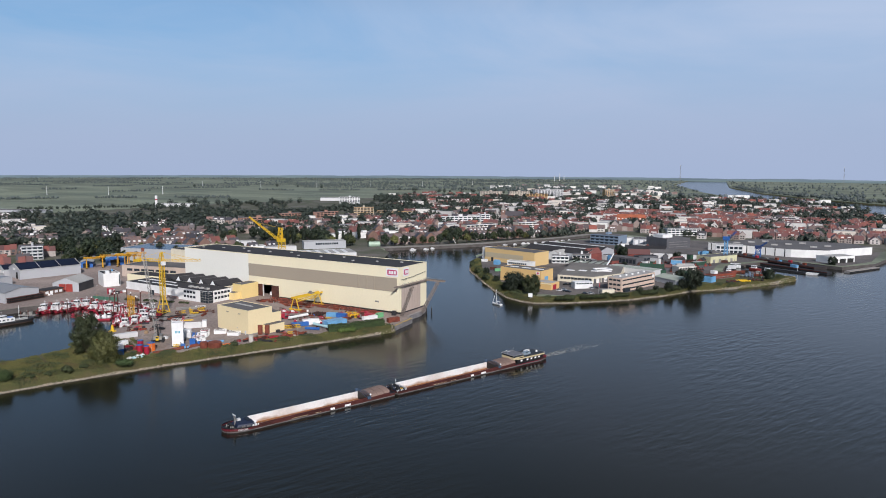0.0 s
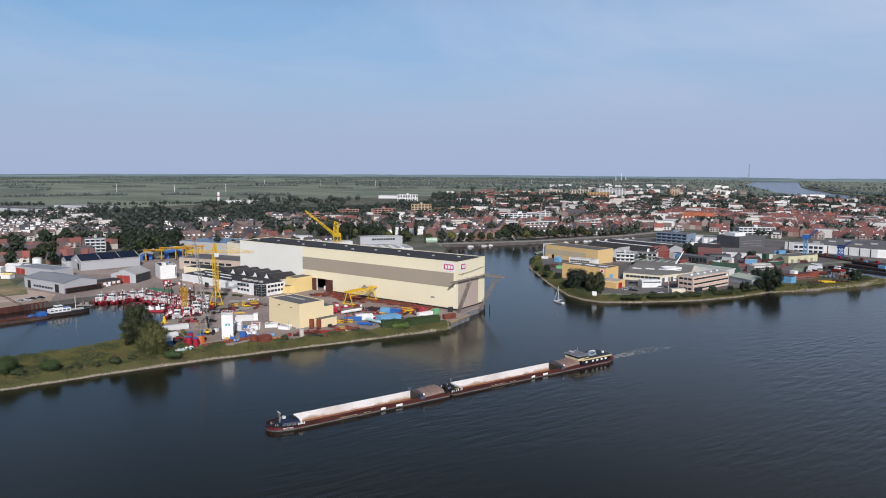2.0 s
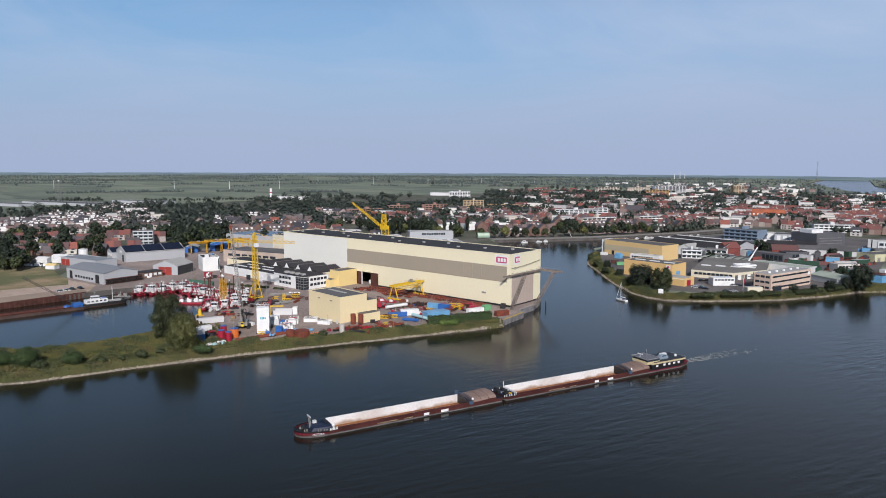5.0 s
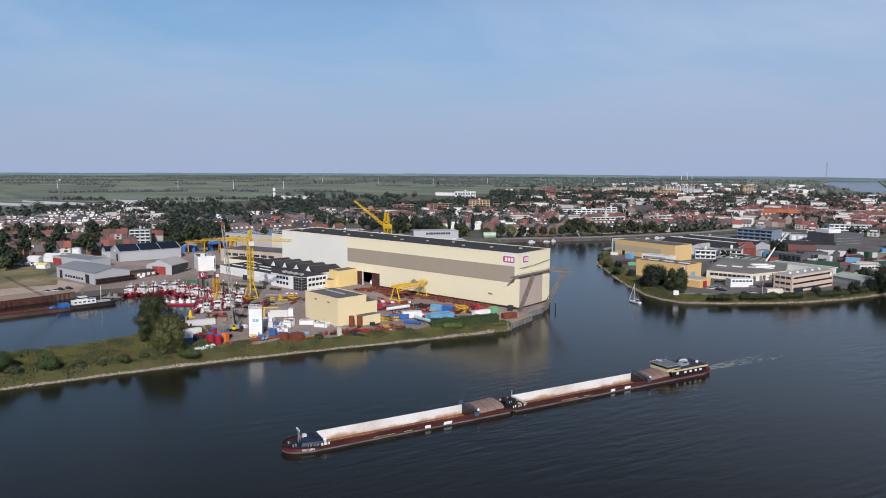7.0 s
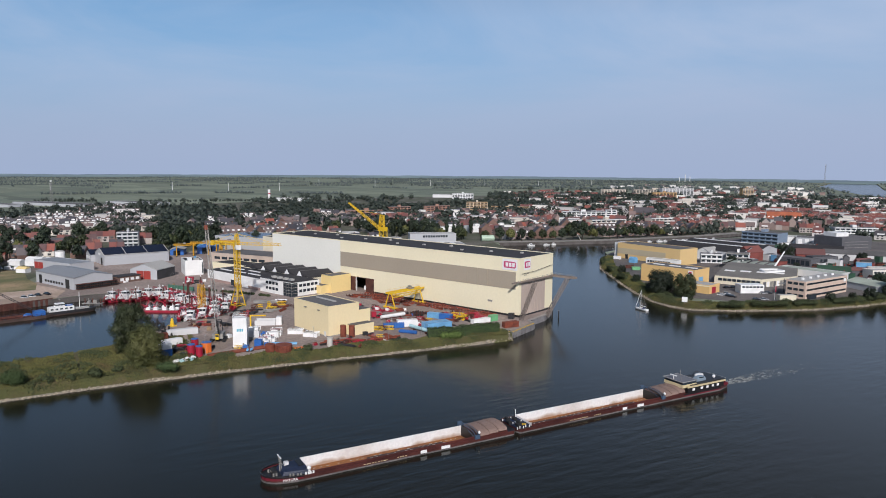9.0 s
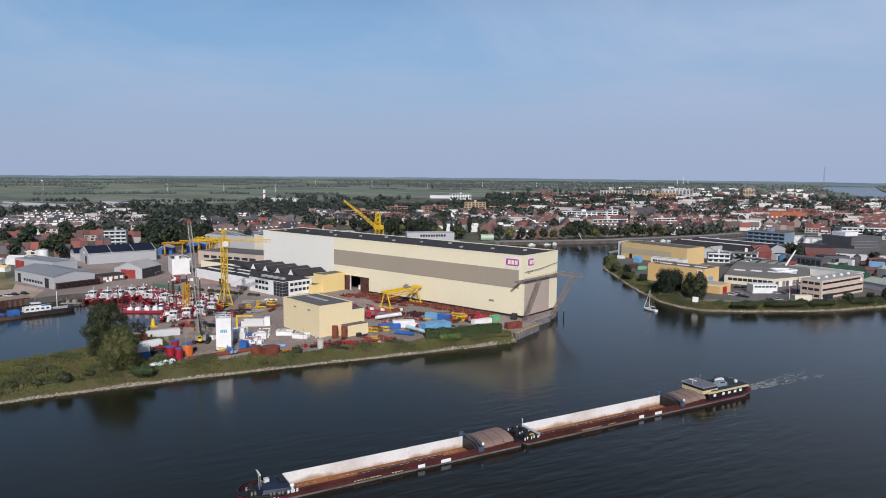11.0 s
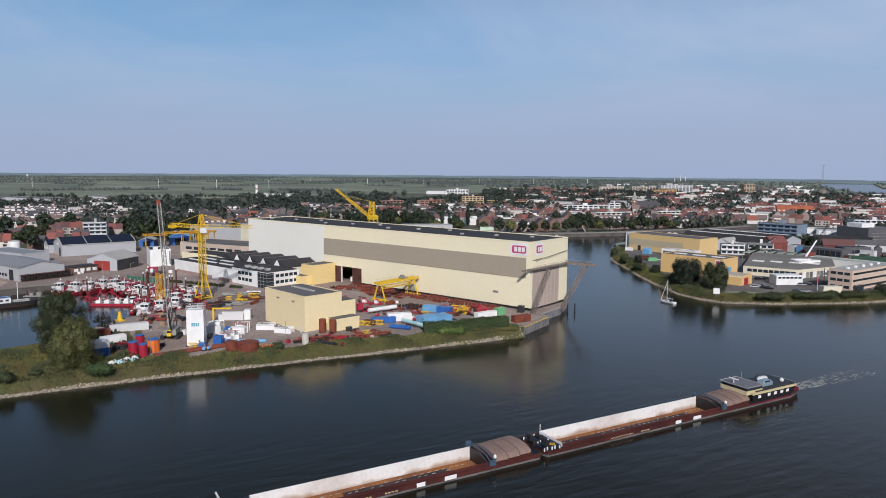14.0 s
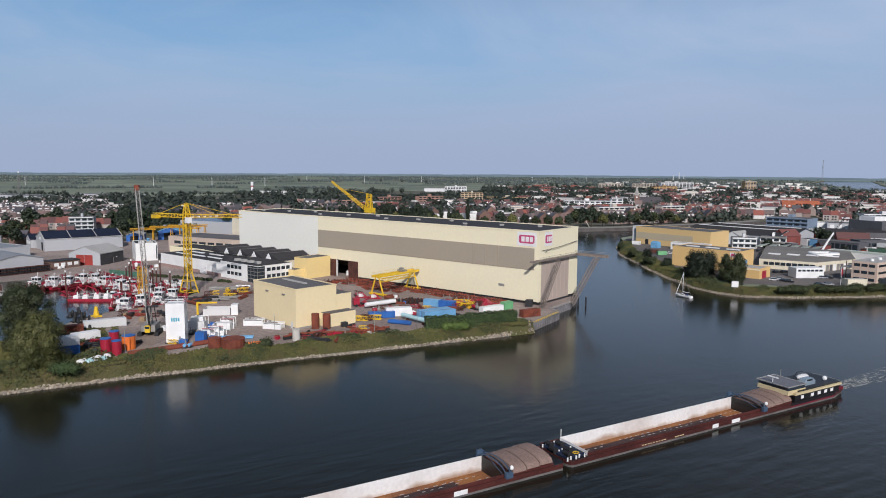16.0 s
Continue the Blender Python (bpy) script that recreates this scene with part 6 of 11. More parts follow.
def white_van(x, y, turn):
    v = thing("van", pose(x, y, 2.94, 0, 0, turn), "white delivery van parked beside the lot", "van", "parked vans")
    side = [(-2.6, 0.4), (2.6, 0.4), (2.6, 1.2), (1.9, 1.45), (1.3, 2.35), (-2.6, 2.45)]
    part("body", Shape().loft([[(a, -0.95, b) for a, b in side], [(a, 0.95, b) for a, b in side]]), WHITE, v)
    part("windscreen", Shape().loft([[(1.96, -0.8, 1.5), (1.96, 0.8, 1.5), (1.4, 0.8, 2.3), (1.4, -0.8, 2.3)], [(1.88, -0.8, 1.45), (1.88, 0.8, 1.45), (1.32, 0.8, 2.25), (1.32, -0.8, 2.25)]]), GLASS, v)
    for a in (-1.7, 1.7):
        for b in (-0.96, 0.76):
            part("wheel", Shape().tube((a, b, 0.36), (a, b + 0.2, 0.36), 0.36, 10), ROOF_FELT, v)


def lot_side():
    for x, y, a, L, W, h, m_, lab in ((-357, -92, 32, 9, 6, 3.0, WHITE, "white canvas tent beside the lot"), (-348, -84.5, 32, 8, 6, 3.0, WHITE, "white canvas tent beside the lot"),
                                      (-362, -79, 32, 12, 6, 3.2, WHITE, "long white canvas tent behind the lot"), (-350.5, -71, 20, 8, 5, 3.0, WHITE, "white canvas tent behind the lot"), (-317, -101, 30, 7, 5, 2.6, YELLOW_SHEET, "small white tent with a yellow canopy")):
        market_tent(x, y, a, L, W, h, m_, lab)
    for x, y, a in ((-365, -70, 15), (-359.5, -66.5, 18), (-334, -99, 40), (-329, -95, 40), (-340, -103.5, 38)):
        white_van(x, y, a)
    t = thing("storage_tank", pose(-356, -58, 2.94), "white upright storage tank", "tank")
    part("shell", Shape().tube((0, 0, 0), (0, 0, 7.2), 3.4, 20), WHITE, t)
    part("cap", Shape().tube((0, 0, 7.2), (0, 0, 8.0), 3.45, 20, 0.6), ROOF_LIGHT, t)


lot_side()


def parked_car(x, y, turn, k, label):
    c = thing("car", pose(x, y, 2.98, 0, 0, turn), label, "car", "parked cars")
    body = [[(-2.1, -0.85, 0.3), (2.1, -0.85, 0.3), (2.1, 0.85, 0.3), (-2.1, 0.85, 0.3)], [(-2.15, -0.88, 0.85), (2.15, -0.88, 0.75), (2.15, 0.88, 0.75), (-2.15, 0.88, 0.85)]]
    part("body", Shape().loft(body), CAR_PAINTS[k], c)
    part("cabin", Shape().loft([[(-1.7, -0.8, 0.84), (1.0, -0.8, 0.8), (1.0, 0.8, 0.8), (-1.7, 0.8, 0.84)], [(-1.3, -0.65, 1.42), (0.3, -0.65, 1.42), (0.3, 0.65, 1.42), (-1.3, 0.65, 1.42)]]), GLASS, c)
    part("roof", Shape().box(-1.3, 0.3, -0.66, 0.66, 1.42, 1.47), CAR_PAINTS[k], c)
    for wx in (-1.3, 1.3):
        for wy in (-0.88, 0.68):
            part("wheel", Shape().tube((wx, wy, 0.32), (wx, wy + 0.2, 0.32), 0.32, 8), BLACK, c)


for n, (x, y, a, k) in enumerate(((-217, -132, 20, 0), (-218, -128, 20, 2), (-219, -124.5, 18, 1), (-219, -120, 20, 1), (54, 124, 10, 2), (58, 124.5, 5, 1), (60.5, 123.5, 5, 1), (73, 123, 35, 1), (76, 126, 35, 0), (70, 146, 40, 0), (72, 149, 40, 1), (119, 190, 60, 2),
                                 (55, 130, 12, 0), (48, 152, 60, 1), (51, 155, 60, 1), (56, 158, 60, 0), (-240, -60, 30, 1), (-238, -64, 30, 4), (-23, 195, 40, 2), (93, 195, 55, 4))):
    parked_car(x, y, a, k, ("silver", "black", "white", "red", "blue")[k] + " car parked on the works pavement")


# ---- boats ----
DECK_GREY = mat("deck_grey", (0.22, 0.21, 0.20), 0.7, var=0.2, scale=1.0)


def hull_rings(L, W, zs):
    """A boat hull in plan, pointed at +x, as rings from keel to rail: (z, scale of beam, bow rake)."""
    out = []
    for z, k, rake in zs:
        r = []
        for i in range(7):
            u = i / 6
            r.append((L * (0.1 + 0.4 * math.sin(u * math.pi / 2)) + rake * u, -W / 2 * k * math.cos(u * math.pi / 2) ** 0.7 if i < 6 else 0.0, z))
        ring = [(-L / 2, -W / 2 * k * 0.85, z), (-L * 0.3, -W / 2 * k, z)] + r + [(x, -y, zz) for x, y, zz in r[5::-1]] + [(-L * 0.3, W / 2 * k, z), (-L / 2, W / 2 * k * 0.85, z)]
        out.append(ring)
    return out


def dredger_proto(kind):
    """A small cutter dredger on a red pontoon hull; bow towards +x."""
    t = thing("cutter_dredger", pose(0, 0, -70), ("small red and white cutter dredger with dark spuds", "red cutter dredger with white deckhouse and wheelhouse", "red and white cutter dredger with red ladder gantry")[kind], "boat", "dredgers of the basin")

    def float_box(x0, x1, y0, y1):
        return Shape().loft([[(x, y0, a), (x, y1, a), (x, y1, 1.15), (x, y0, 1.15)] for x, a in ((x0, 0.35), (x0 + 0.8, -0.6), (x1 - 1.0, -0.6), (x1, 0.45))])

    for y0, y1 in ((-2.8, -0.95), (0.95, 2.8)):
        p = part("side_pontoon", float_box(-7.2, 7.2, y0, y1), RED, t, "red side pontoon")
        part("rubbing_strip", Shape().box(-7.0, 6.9, y0 - 0.06 if y0 < 0 else y1, y0 if y0 < 0 else y1 + 0.06, 0.75, 0.98), BLACK, p)
    part("main_pontoon", float_box(-7.4, 2.2, -0.93, 0.93), RED, t)
    part("deck_plate", Shape().box(-7.0, 2.0, -2.7, 2.7, 1.15, 1.2).box(2.0, 6.8, -2.7, -1.0, 1.15, 1.2).box(2.0, 6.8, 1.0, 2.7, 1.15, 1.2), (RED, RED, DECK_GREY)[kind], t)
    eng = part("engine_house", Shape().loft([[(-5.2, -1.6, 1.2), (0.2, -1.6, 1.2), (0.2, 1.6, 1.2), (-5.2, 1.6, 1.2)], [(-5.1, -1.5, 2.7), (0.1, -1.5, 2.7), (0.1, 1.5, 2.7), (-5.1, 1.5, 2.7)], [(-4.7, -1.1, 3.1), (-0.2, -1.1, 3.1), (-0.2, 1.1, 3.1), (-4.7, 1.1, 3.1)]]), (RED, WHITE, RED)[kind], t)
    for k in range(3):
        part("vent_louvre", Shape().box(-4.7 + 1.7 * k, -3.5 + 1.7 * k, -1.64, -1.54, 1.7, 2.4), DARK, eng)
    for x in (-3.8, -2.4):
        part("exhaust", Shape().tube((x, 0.5, 3.1), (x - 0.2, 0.5, 4.9), 0.2, 7).tube((x - 0.2, 0.5, 4.9), (x - 0.7, 0.5, 5.2), 0.2, 7), STEEL, eng)
    wx = (0.9, 1.1, 0.6)[kind]
    wh = part("wheelhouse", Shape().loft([[(wx, -1.5, 1.2), (wx + 2.2, -1.5, 1.2), (wx + 2.2, 1.3, 1.2), (wx, 1.3, 1.2)], [(wx, -1.5, 3.9), (wx + 2.2, -1.5, 3.9), (wx + 2.2, 1.3, 3.9), (wx, 1.3, 3.9)], [(wx - 0.2, -1.65, 4.3), (wx + 2.5, -1.65, 4.3), (wx + 2.5, 1.45, 4.3), (wx - 0.2, 1.45, 4.3)]]), WHITE, t)
    part("wheelhouse_window", Shape().loft([[(wx - 0.15, -1.6, 4.3), (wx + 2.45, -1.6, 4.3), (wx + 2.45, 1.4, 4.3), (wx - 0.15, 1.4, 4.3)], [(wx - 0.2, -1.7, 5.4), (wx + 2.7, -1.7, 5.4), (wx + 2.7, 1.5, 5.4), (wx - 0.2, 1.5, 5.4)]]), GLASS, wh)
    for x, y in ((-0.2, -1.68), (1.2, -1.7), (2.58, -1.7), (2.58, 1.5), (2.6, -0.1), (-0.2, 1.48)):
        part("window_post", Shape().box(wx + x - 0.1, wx + x + 0.1, y - 0.08, y + 0.08, 4.3, 5.45), WHITE, wh)
    part("wheelhouse_roof", Shape().box(wx - 0.5, wx + 2.9, -1.95, 1.75, 5.4, 5.65), (WHITE, WHITE, RED)[kind], wh)
    part("lower_window", Shape().box(wx + 0.5, wx + 1.7, -1.56, -1.5, 2.3, 3.3), GLASS, wh)
    part("roof_mast", Shape().tube((wx + 0.6, 0, 5.6), (wx + 0.4, 0, 7.8), 0.08, 5).tube((wx + 0.45, -0.7, 7.1), (wx + 0.45, 0.7, 7.1), 0.06, 4).box(wx + 1.2, wx + 1.5, -0.7, 0.7, 5.9, 6.1), WHITE, wh)
    lad = part("cutter_ladder", Shape().lattice((2.4, 0, 1.3), (9.4, 0, 1.9), 1.1, 7, 0.17, 0.8), (RED, RED, WHITE)[kind], t)
    part("cutter_head", Shape().loft([[(9.3 + a, r * math.cos(q * 0.785), 1.9 + r * math.sin(q * 0.785)) for q in range(8)] for a, r in ((0, 0.8), (0.5, 0.9), (1.0, 0.6), (1.5, 0.15))]), RUST_DARK, lad)
    part("suction_pipe", Shape().tube((0.2, 0.7, 1.6), (9.0, 0.55, 2.4), 0.24, 7), (WHITE, WHITE, RED)[kind], lad)
    gh, gear = (3.9, 4.3, 5.6)[kind], (WHITE, WHITE, RED)[kind]
    for y in (-2.0, 2.0):
        part("gantry_leg", Shape().tube((5.0, y, 1.2), (6.4, y * 0.55, gh + 0.2), 0.22, 6).tube((6.2, y * 0.55, gh + 0.1), (2.6, y, 2.4), 0.13, 5), gear, t)
    part("gantry_head", Shape().box(6.0, 6.7, -1.3, 1.3, gh, gh + 0.45).tube((6.4, 0, gh), (8.8, 0, 2.4), 0.07, 4), gear, t)
    part("stern_frame", Shape().path([(-6.4, -2.0, 1.2), (-6.0, -1.6, 4.6), (-6.0, 1.6, 4.6), (-6.4, 2.0, 1.2)], 0.24, 5).lattice((-6.0, 0, 4.6), (-3.2, 0, 5.6), 0.9, 3, 0.13), RED, t, "red stern frame")
    part("bow_apron", Shape().loft([[(3.2, -2.6, 1.2), (6.6, -2.6, 1.2), (6.6, -1.1, 1.2), (3.2, -1.1, 1.2)], [(3.3, -2.5, 3.0), (4.2, -2.5, 2.6), (4.2, -1.2, 2.6), (3.3, -1.2, 3.0)]]), WHITE, t, "sloping white bow housing")
    part("gangway", Shape().lattice((3.4, -2.2, 3.4), (7.0, -2.3, 1.5), 0.7, 5, 0.08), (RED, WHITE, RED)[kind], t)
    for y in (-1.7, 1.7):
        sp = part("spud", Shape().tube((-7.9, y, -1.0), (-7.9, y, (3.4, 3.8, 9.2)[kind] + (0.9 if y > 0 else 0)), 0.3, 8), RUST_DARK, t)
        part("spud_cap", Shape().tube((-7.9, y, (3.4, 3.8, 9.2)[kind] + (0.9 if y > 0 else 0)), (-7.9, y, (3.9, 4.3, 9.9)[kind] + (0.9 if y > 0 else 0)), 0.34, 8), WHITE, sp)
        part("spud_carrier", Shape().box(-8.4, -7.3, y - 0.7, y + 0.7, 0.9, 2.6).box(-8.3, -7.4, y - 0.5, y + 0.5, 2.6, 4.4), RED, t)
    part("deck_crane", Shape().tube((-5.9, -1.9, 1.2), (-5.9, -1.9, 3.6), 0.26, 7).tube((-5.9, -1.9, 3.6), (-3.6, -1.9, 5.2), 0.2, 6).tube((-3.6, -1.9, 5.2), (-2.2, -1.9, 4.3), 0.15, 6), (RED, WHITE, RED)[kind], t)
    for x, y in ((4.2, -1.9), (4.2, 1.9), (-6.2, 1.8)):
        part("winch", Shape().tube((x, y - 0.55, 1.75), (x, y + 0.55, 1.75), 0.45, 9).box(x - 0.5, x + 0.5, y - 0.7, y - 0.55, 1.2, 2.2).box(x - 0.5, x + 0.5, y + 0.55, y + 0.7, 1.2, 2.2), (RED_DOOR, WHITE, RED)[kind], t)
    for y in (-2.68, 2.68):
        rail = Shape().path([(-7.0, y, 2.15), (6.7, y, 2.15)], 0.05, 4).path([(-7.0, y, 1.7), (6.7, y, 1.7)], 0.03, 4)
        for k in range(9):
            rail.tube((-7.0 + k * 1.71, y, 1.2), (-7.0 + k * 1.71, y, 2.15), 0.04, 4)
        part("railing", rail, (RED, WHITE, WHITE)[kind], t)
    return t


def basin_boats():
    protos = [dredger_proto(k) for k in range(3)]
    spots = [(0, -191.6, -97, 296), (1, -188.0, -91.5, 298), (0, -184.6, -86.5, 300), (1, -186.6, -79.5, 296), (0, -183, -75.2, 293),
             (1, -172, -76.5, 294), (2, -165, -75.6, 290), (0, -158, -76.2, 292), (1, -151, -75, 288), (2, -144, -75.5, 292), (0, -137, -74.5, 286),
             (1, -115.5, -97, 318), (0, -117, -89.6, 314), (1, -118, -82, 312), (0, -120.5, -74.6, 306), (2, -126, -94, 316), (0, -127.5, -76, 300)]
    for k, proto in enumerate(protos):
        mine = [q for q in spots if q[0] == k]
        for i, (_, x, y, a) in enumerate(mine):
            m = pose(x, y, 0, 0, 0, a)
            ob = copy_thing(proto, m) if i < len(mine) - 1 else proto
            ob.matrix_world = m
            ob.scale = (0.84, 0.92, 0.95)
    d = thing("cutter_dredger", pose(-147.5, -94, 0, 0, 0, 40), "low red pontoon dredger with white machinery", "boat")
    part("pontoon", Shape().box(-9, 9, -3.6, 3.6, -0.6, 1.0), RED, d)
    part("deck", Shape().box(-8.7, 8.7, -3.3, 3.3, 1.0, 1.06), DECK_GREY, d)
    part("ladder", Shape().lattice((-7.5, 0, 1.6), (-13, 0, 2.8), 1.6, 4, 0.2), RED, d)
    for k, (x, y) in enumerate(((-6.2, -2.0), (-2.4, -2.3), (2.0, -2.2), (5.6, -2.0), (-4.0, 1.4), (0.4, 1.6), (4.2, 1.5))):
        hood = part("machine_hood", Shape().loft([[(x - 1.1, y - 0.9, 1.06), (x + 1.1, y - 0.9, 1.06), (x + 1.1, y + 0.9, 1.06), (x - 1.1, y + 0.9, 1.06)], [(x - 0.8, y - 0.7, 2.2 + 0.25 * (k % 3)), (x + 1.0, y - 0.7, 2.6), (x + 1.0, y + 0.7, 2.6), (x - 0.8, y + 0.7, 2.2 + 0.25 * (k % 3))]]), WHITE if k != 4 else RED, d)
        part("exhaust", Shape().tube((x + 0.5, y, 2.4), (x + 0.4, y, 3.6 + 0.3 * (k % 2)), 0.22, 6), (WHITE, STEEL, RED)[k % 3], hood)
    part("operator_cab", Shape().box(6.8, 8.6, -1.0, 1.0, 1.06, 3.6), WHITE, d)
    part("cab_window", Shape().box(6.75, 8.65, -1.05, 1.05, 2.4, 3.2), GLASS, d)
    part("railing", Shape().path([(-8.6, -3.4, 2.0), (8.6, -3.4, 2.0), (8.6, 3.4, 2.0), (-8.6, 3.4, 2.0)], 0.05, 4), WHITE, d)
    part("a_frame", Shape().tube((-7.5, -2.4, 1.0), (-6.6, 0, 5.4), 0.2, 5).tube((-7.5, 2.4, 1.0), (-6.6, 0, 5.4), 0.2, 5).tube((-6.6, 0, 5.4), (-3, 0, 3.0), 0.14, 5), RED, d)
    part("red_crane", Shape().tube((1.8, 0, 1), (0.5, 0, 4.4), 0.3, 6).tube((0.5, 0, 4.4), (-2.8, 0.5, 5.6), 0.25, 6).tube((-2.8, 0.5, 5.6), (-4.6, 0.6, 3.4), 0.2, 6), RED, d)
    for x, y in ((-9.4, -3.0), (9.3, 3.0)):
        part("spud", Shape().tube((x, y, -1), (x, y, 6.5), 0.25, 7), RUST_DARK, d)
    tp = thing("red_tank_portal", pose(-199, -51, 2.96, 0, 0, 30) @ Matrix.Scale(0.62, 4), "red steel portal with a white upright tank", "frame")
    for x, y in ((0, 0), (0, 2), (7, 0), (7, 2)):
        part("leg", Shape().tube((x, y, 0), (x, y, 5.4), 0.4, 6), RED, tp)
    part("crosshead", Shape().box(-0.6, 7.6, -0.4, 2.4, 5.4, 6.6), RED, tp)
    part("tank", Shape().tube((3.5, -1.0, 0.8), (3.5, -1.0, 5.0), 1.3, 12).ball((3.5, -1.0, 5.0), 1.3, 1.3, 0.8, 12, 4, 0.0), WHITE, tp)
    for x, y, h in ((-164, -70, 13), (-158, -74, 12), (-153, -69, 15), (-141, -75, 14), (-136, -72, 15), (-131, -78, 13), (-125, -74, 12), (-172, -80, 9), (-178, -92, 9), (-148, -79, 14)):
        p = thing("spud_pile", pose(x, y, -1), "tall dark steel pile with pale cap", "pile", "piles in the basin")
        part("post", Shape().tube((0, 0, 0), (0, 0, h), 0.27, 8), RUST_DARK, p)
        part("cap", Shape().tube((0, 0, h), (0, 0, h + 0.8), 0.32, 8), WHITE, p)
    # rusty repair pontoon with red hull in dock
    r = thing("rusty_hull", pose(-102, -94, 0, 0, 0, 60), "rust-coloured hull section at the quay", "boat")
    part("hull", Shape().loft(hull_rings(9, 4.2, ((-0.5, 0.7, -0.3), (1.2, 1.0, 0), (2.2, 1.02, 0.3)))), RUST, r)
    part("deck_gear", Shape().box(-3, 1.5, -1.2, 1.2, 2.2, 3.4), DARK, r)
    for x, y, a, L in ((-112, -80, 10, 15), (-100, -84, 30, 12), (-128, -70, 8, 14)):
        q = thing("dark_pontoon", pose(x, y, 0, 0, 0, a), "dark flat work pontoon with gear", "pontoon")
        part("deck", Shape().box(-L / 2, L / 2, -3, 3, -0.5, 1.0), RUST_DARK, q)
        part("frame_gear", Shape().lattice((-L * 0.4, 0, 2), (L * 0.4, 0.5, 2.4), 2.0, 6, 0.15), DARK, q)
    # old laden barge, small white coaster and blue deck crane on the west side
    b = thing("old_barge", pose(-178.5, -158, 0, 0, 0, 83), "old brown dumb barge moored at the dock wall", "barge")
    o = [[(-22, -3.4, -0.6), (20, -3.4, -0.6), (24, -1.2, -0.6), (24, 1.2, -0.6), (20, 3.4, -0.6), (-22, 3.4, -0.6)]]
    part("hull", Shape().loft([o[0], [(x, y, 1.2) for x, y, _ in o[0]]]), HULL_BROWN, b)
    part("coaming", Shape().box(-18, 14, -2.6, -2.4, 1.2, 1.9).box(-18, 14, 2.4, 2.6, 1.2, 1.9).box(-18, -17.8, -2.4, 2.4, 1.2, 1.9).box(13.8, 14, -2.4, 2.4, 1.2, 1.9), RUST_DARK, b)
    part("hold_floor", Shape().box(-17.8, 13.8, -2.4, 2.4, 1.2, 1.3), RUST, b)
    part("railing", Shape().path([(-21, -3.2, 2.2), (19, -3.2, 2.2)], 0.06, 4).path([(-21, 3.2, 2.2), (19, 3.2, 2.2)], 0.06, 4), RUST_DARK, b)
    for k in range(6):
        part("bollard", Shape().tube((-19 + k * 7.4, -3.0, 1.2), (-19 + k * 7.4, -3.0, 1.9), 0.2, 6), DARK, b)
    part("tarp_mound", Shape().ball((13, 0.2, 1.3), 2.0, 1.5, 1.5, 10, 5, 0.0), BLUE, b, "blue tarpaulin over deck gear")
    part("blue_house", Shape().box(15.5, 20, -2.2, 2.2, 1.2, 3.4), BLUE, b)
    part("crane_jib", Shape().lattice((16, 0, 3.4), (-6, 3, 19), 0.8, 16, 0.08), DARK, b)
    w = thing("white_coaster", pose(-176, -127, 0, 0, 0, 83), "white and blue river coaster moored at the dock", "boat")
    part("hull", Shape().loft(hull_rings(24, 5.6, ((-0.6, 0.8, -0.4), (0.7, 1.0, 0.3)))), HULL_BROWN, w)
    part("upper_hull", Shape().loft(hull_rings(24, 5.6, ((0.7, 1.0, 0.3), (1.9, 1.02, 0.8)))), DARK, w)
    part("deckhouse", Shape().box(-9, 2, -2.0, 2.0, 1.9, 3.9), WHITE, w)
    part("wheelhouse", Shape().box(-6, -2, -1.7, 1.7, 3.9, 5.6), WHITE, w)
    part("window_strip", Shape().box(-6.05, -1.95, -1.75, 1.75, 4.6, 5.3), GLASS, w)
    part("mast", Shape().tube((5, 0, 1.9), (5, 0, 10), 0.14, 5), WHITE, w)
    part("hatch", Shape().box(3, 9, -1.6, 1.6, 1.9, 2.5), ROOF_LIGHT, w, "pale hatch cover")
    for k in range(5):
        part("cabin_window", Shape().box(-8.4 + k * 2.1, -7.2 + k * 2.1, -2.06, -2.0, 2.6, 3.4), GLASS, w)
    part("railing", Shape().path([(-11, -2.5, 2.8), (2, -2.7, 2.8), (9, -1.8, 3.0)], 0.05, 4).path([(-9, -2.0, 4.7), (2, -2.0, 4.7)], 0.05, 4), WHITE, w)
    part("bow_mast", Shape().tube((9.5, 0, 2.2), (9.3, 0, 6.5), 0.12, 5), STEEL, w)
    part("dinghy", Shape().loft(hull_rings(3.4, 1.4, ((3.9, 0.7, 0), (4.5, 1.0, 0.1)))), BLUE, w)
    part("radar", Shape().tube((-4, 0, 5.6), (-4, 0, 7.4), 0.1, 5).box(-4.2, -3.8, -0.9, 0.9, 7.4, 7.6), STEEL, w)
    j = thing("jetty_wreck", pose(-188, -110, 0, 0, 0, 40), "small grey jetty with cluttered gear", "jetty")
    part("deck", Shape().box(-5, 5, -1.6, 1.6, 0.8, 1.2), STEEL, j)
    for x in (-4, 0, 4):
        part("pile", Shape().tube((x, 0, -1), (x, 0, 3.6), 0.3, 6), RUST_DARK, j)
    part("winch_gear", Shape().tube((-2, -0.5, 1.8), (-2, 0.8, 1.8), 0.8, 8).box(0.5, 2.5, -0.8, 0.8, 1.2, 2.8), STEEL, j)


HULL_BROWN = mat("old_hull", (0.09, 0.055, 0.045), 0.75, var=0.3)
basin_boats()


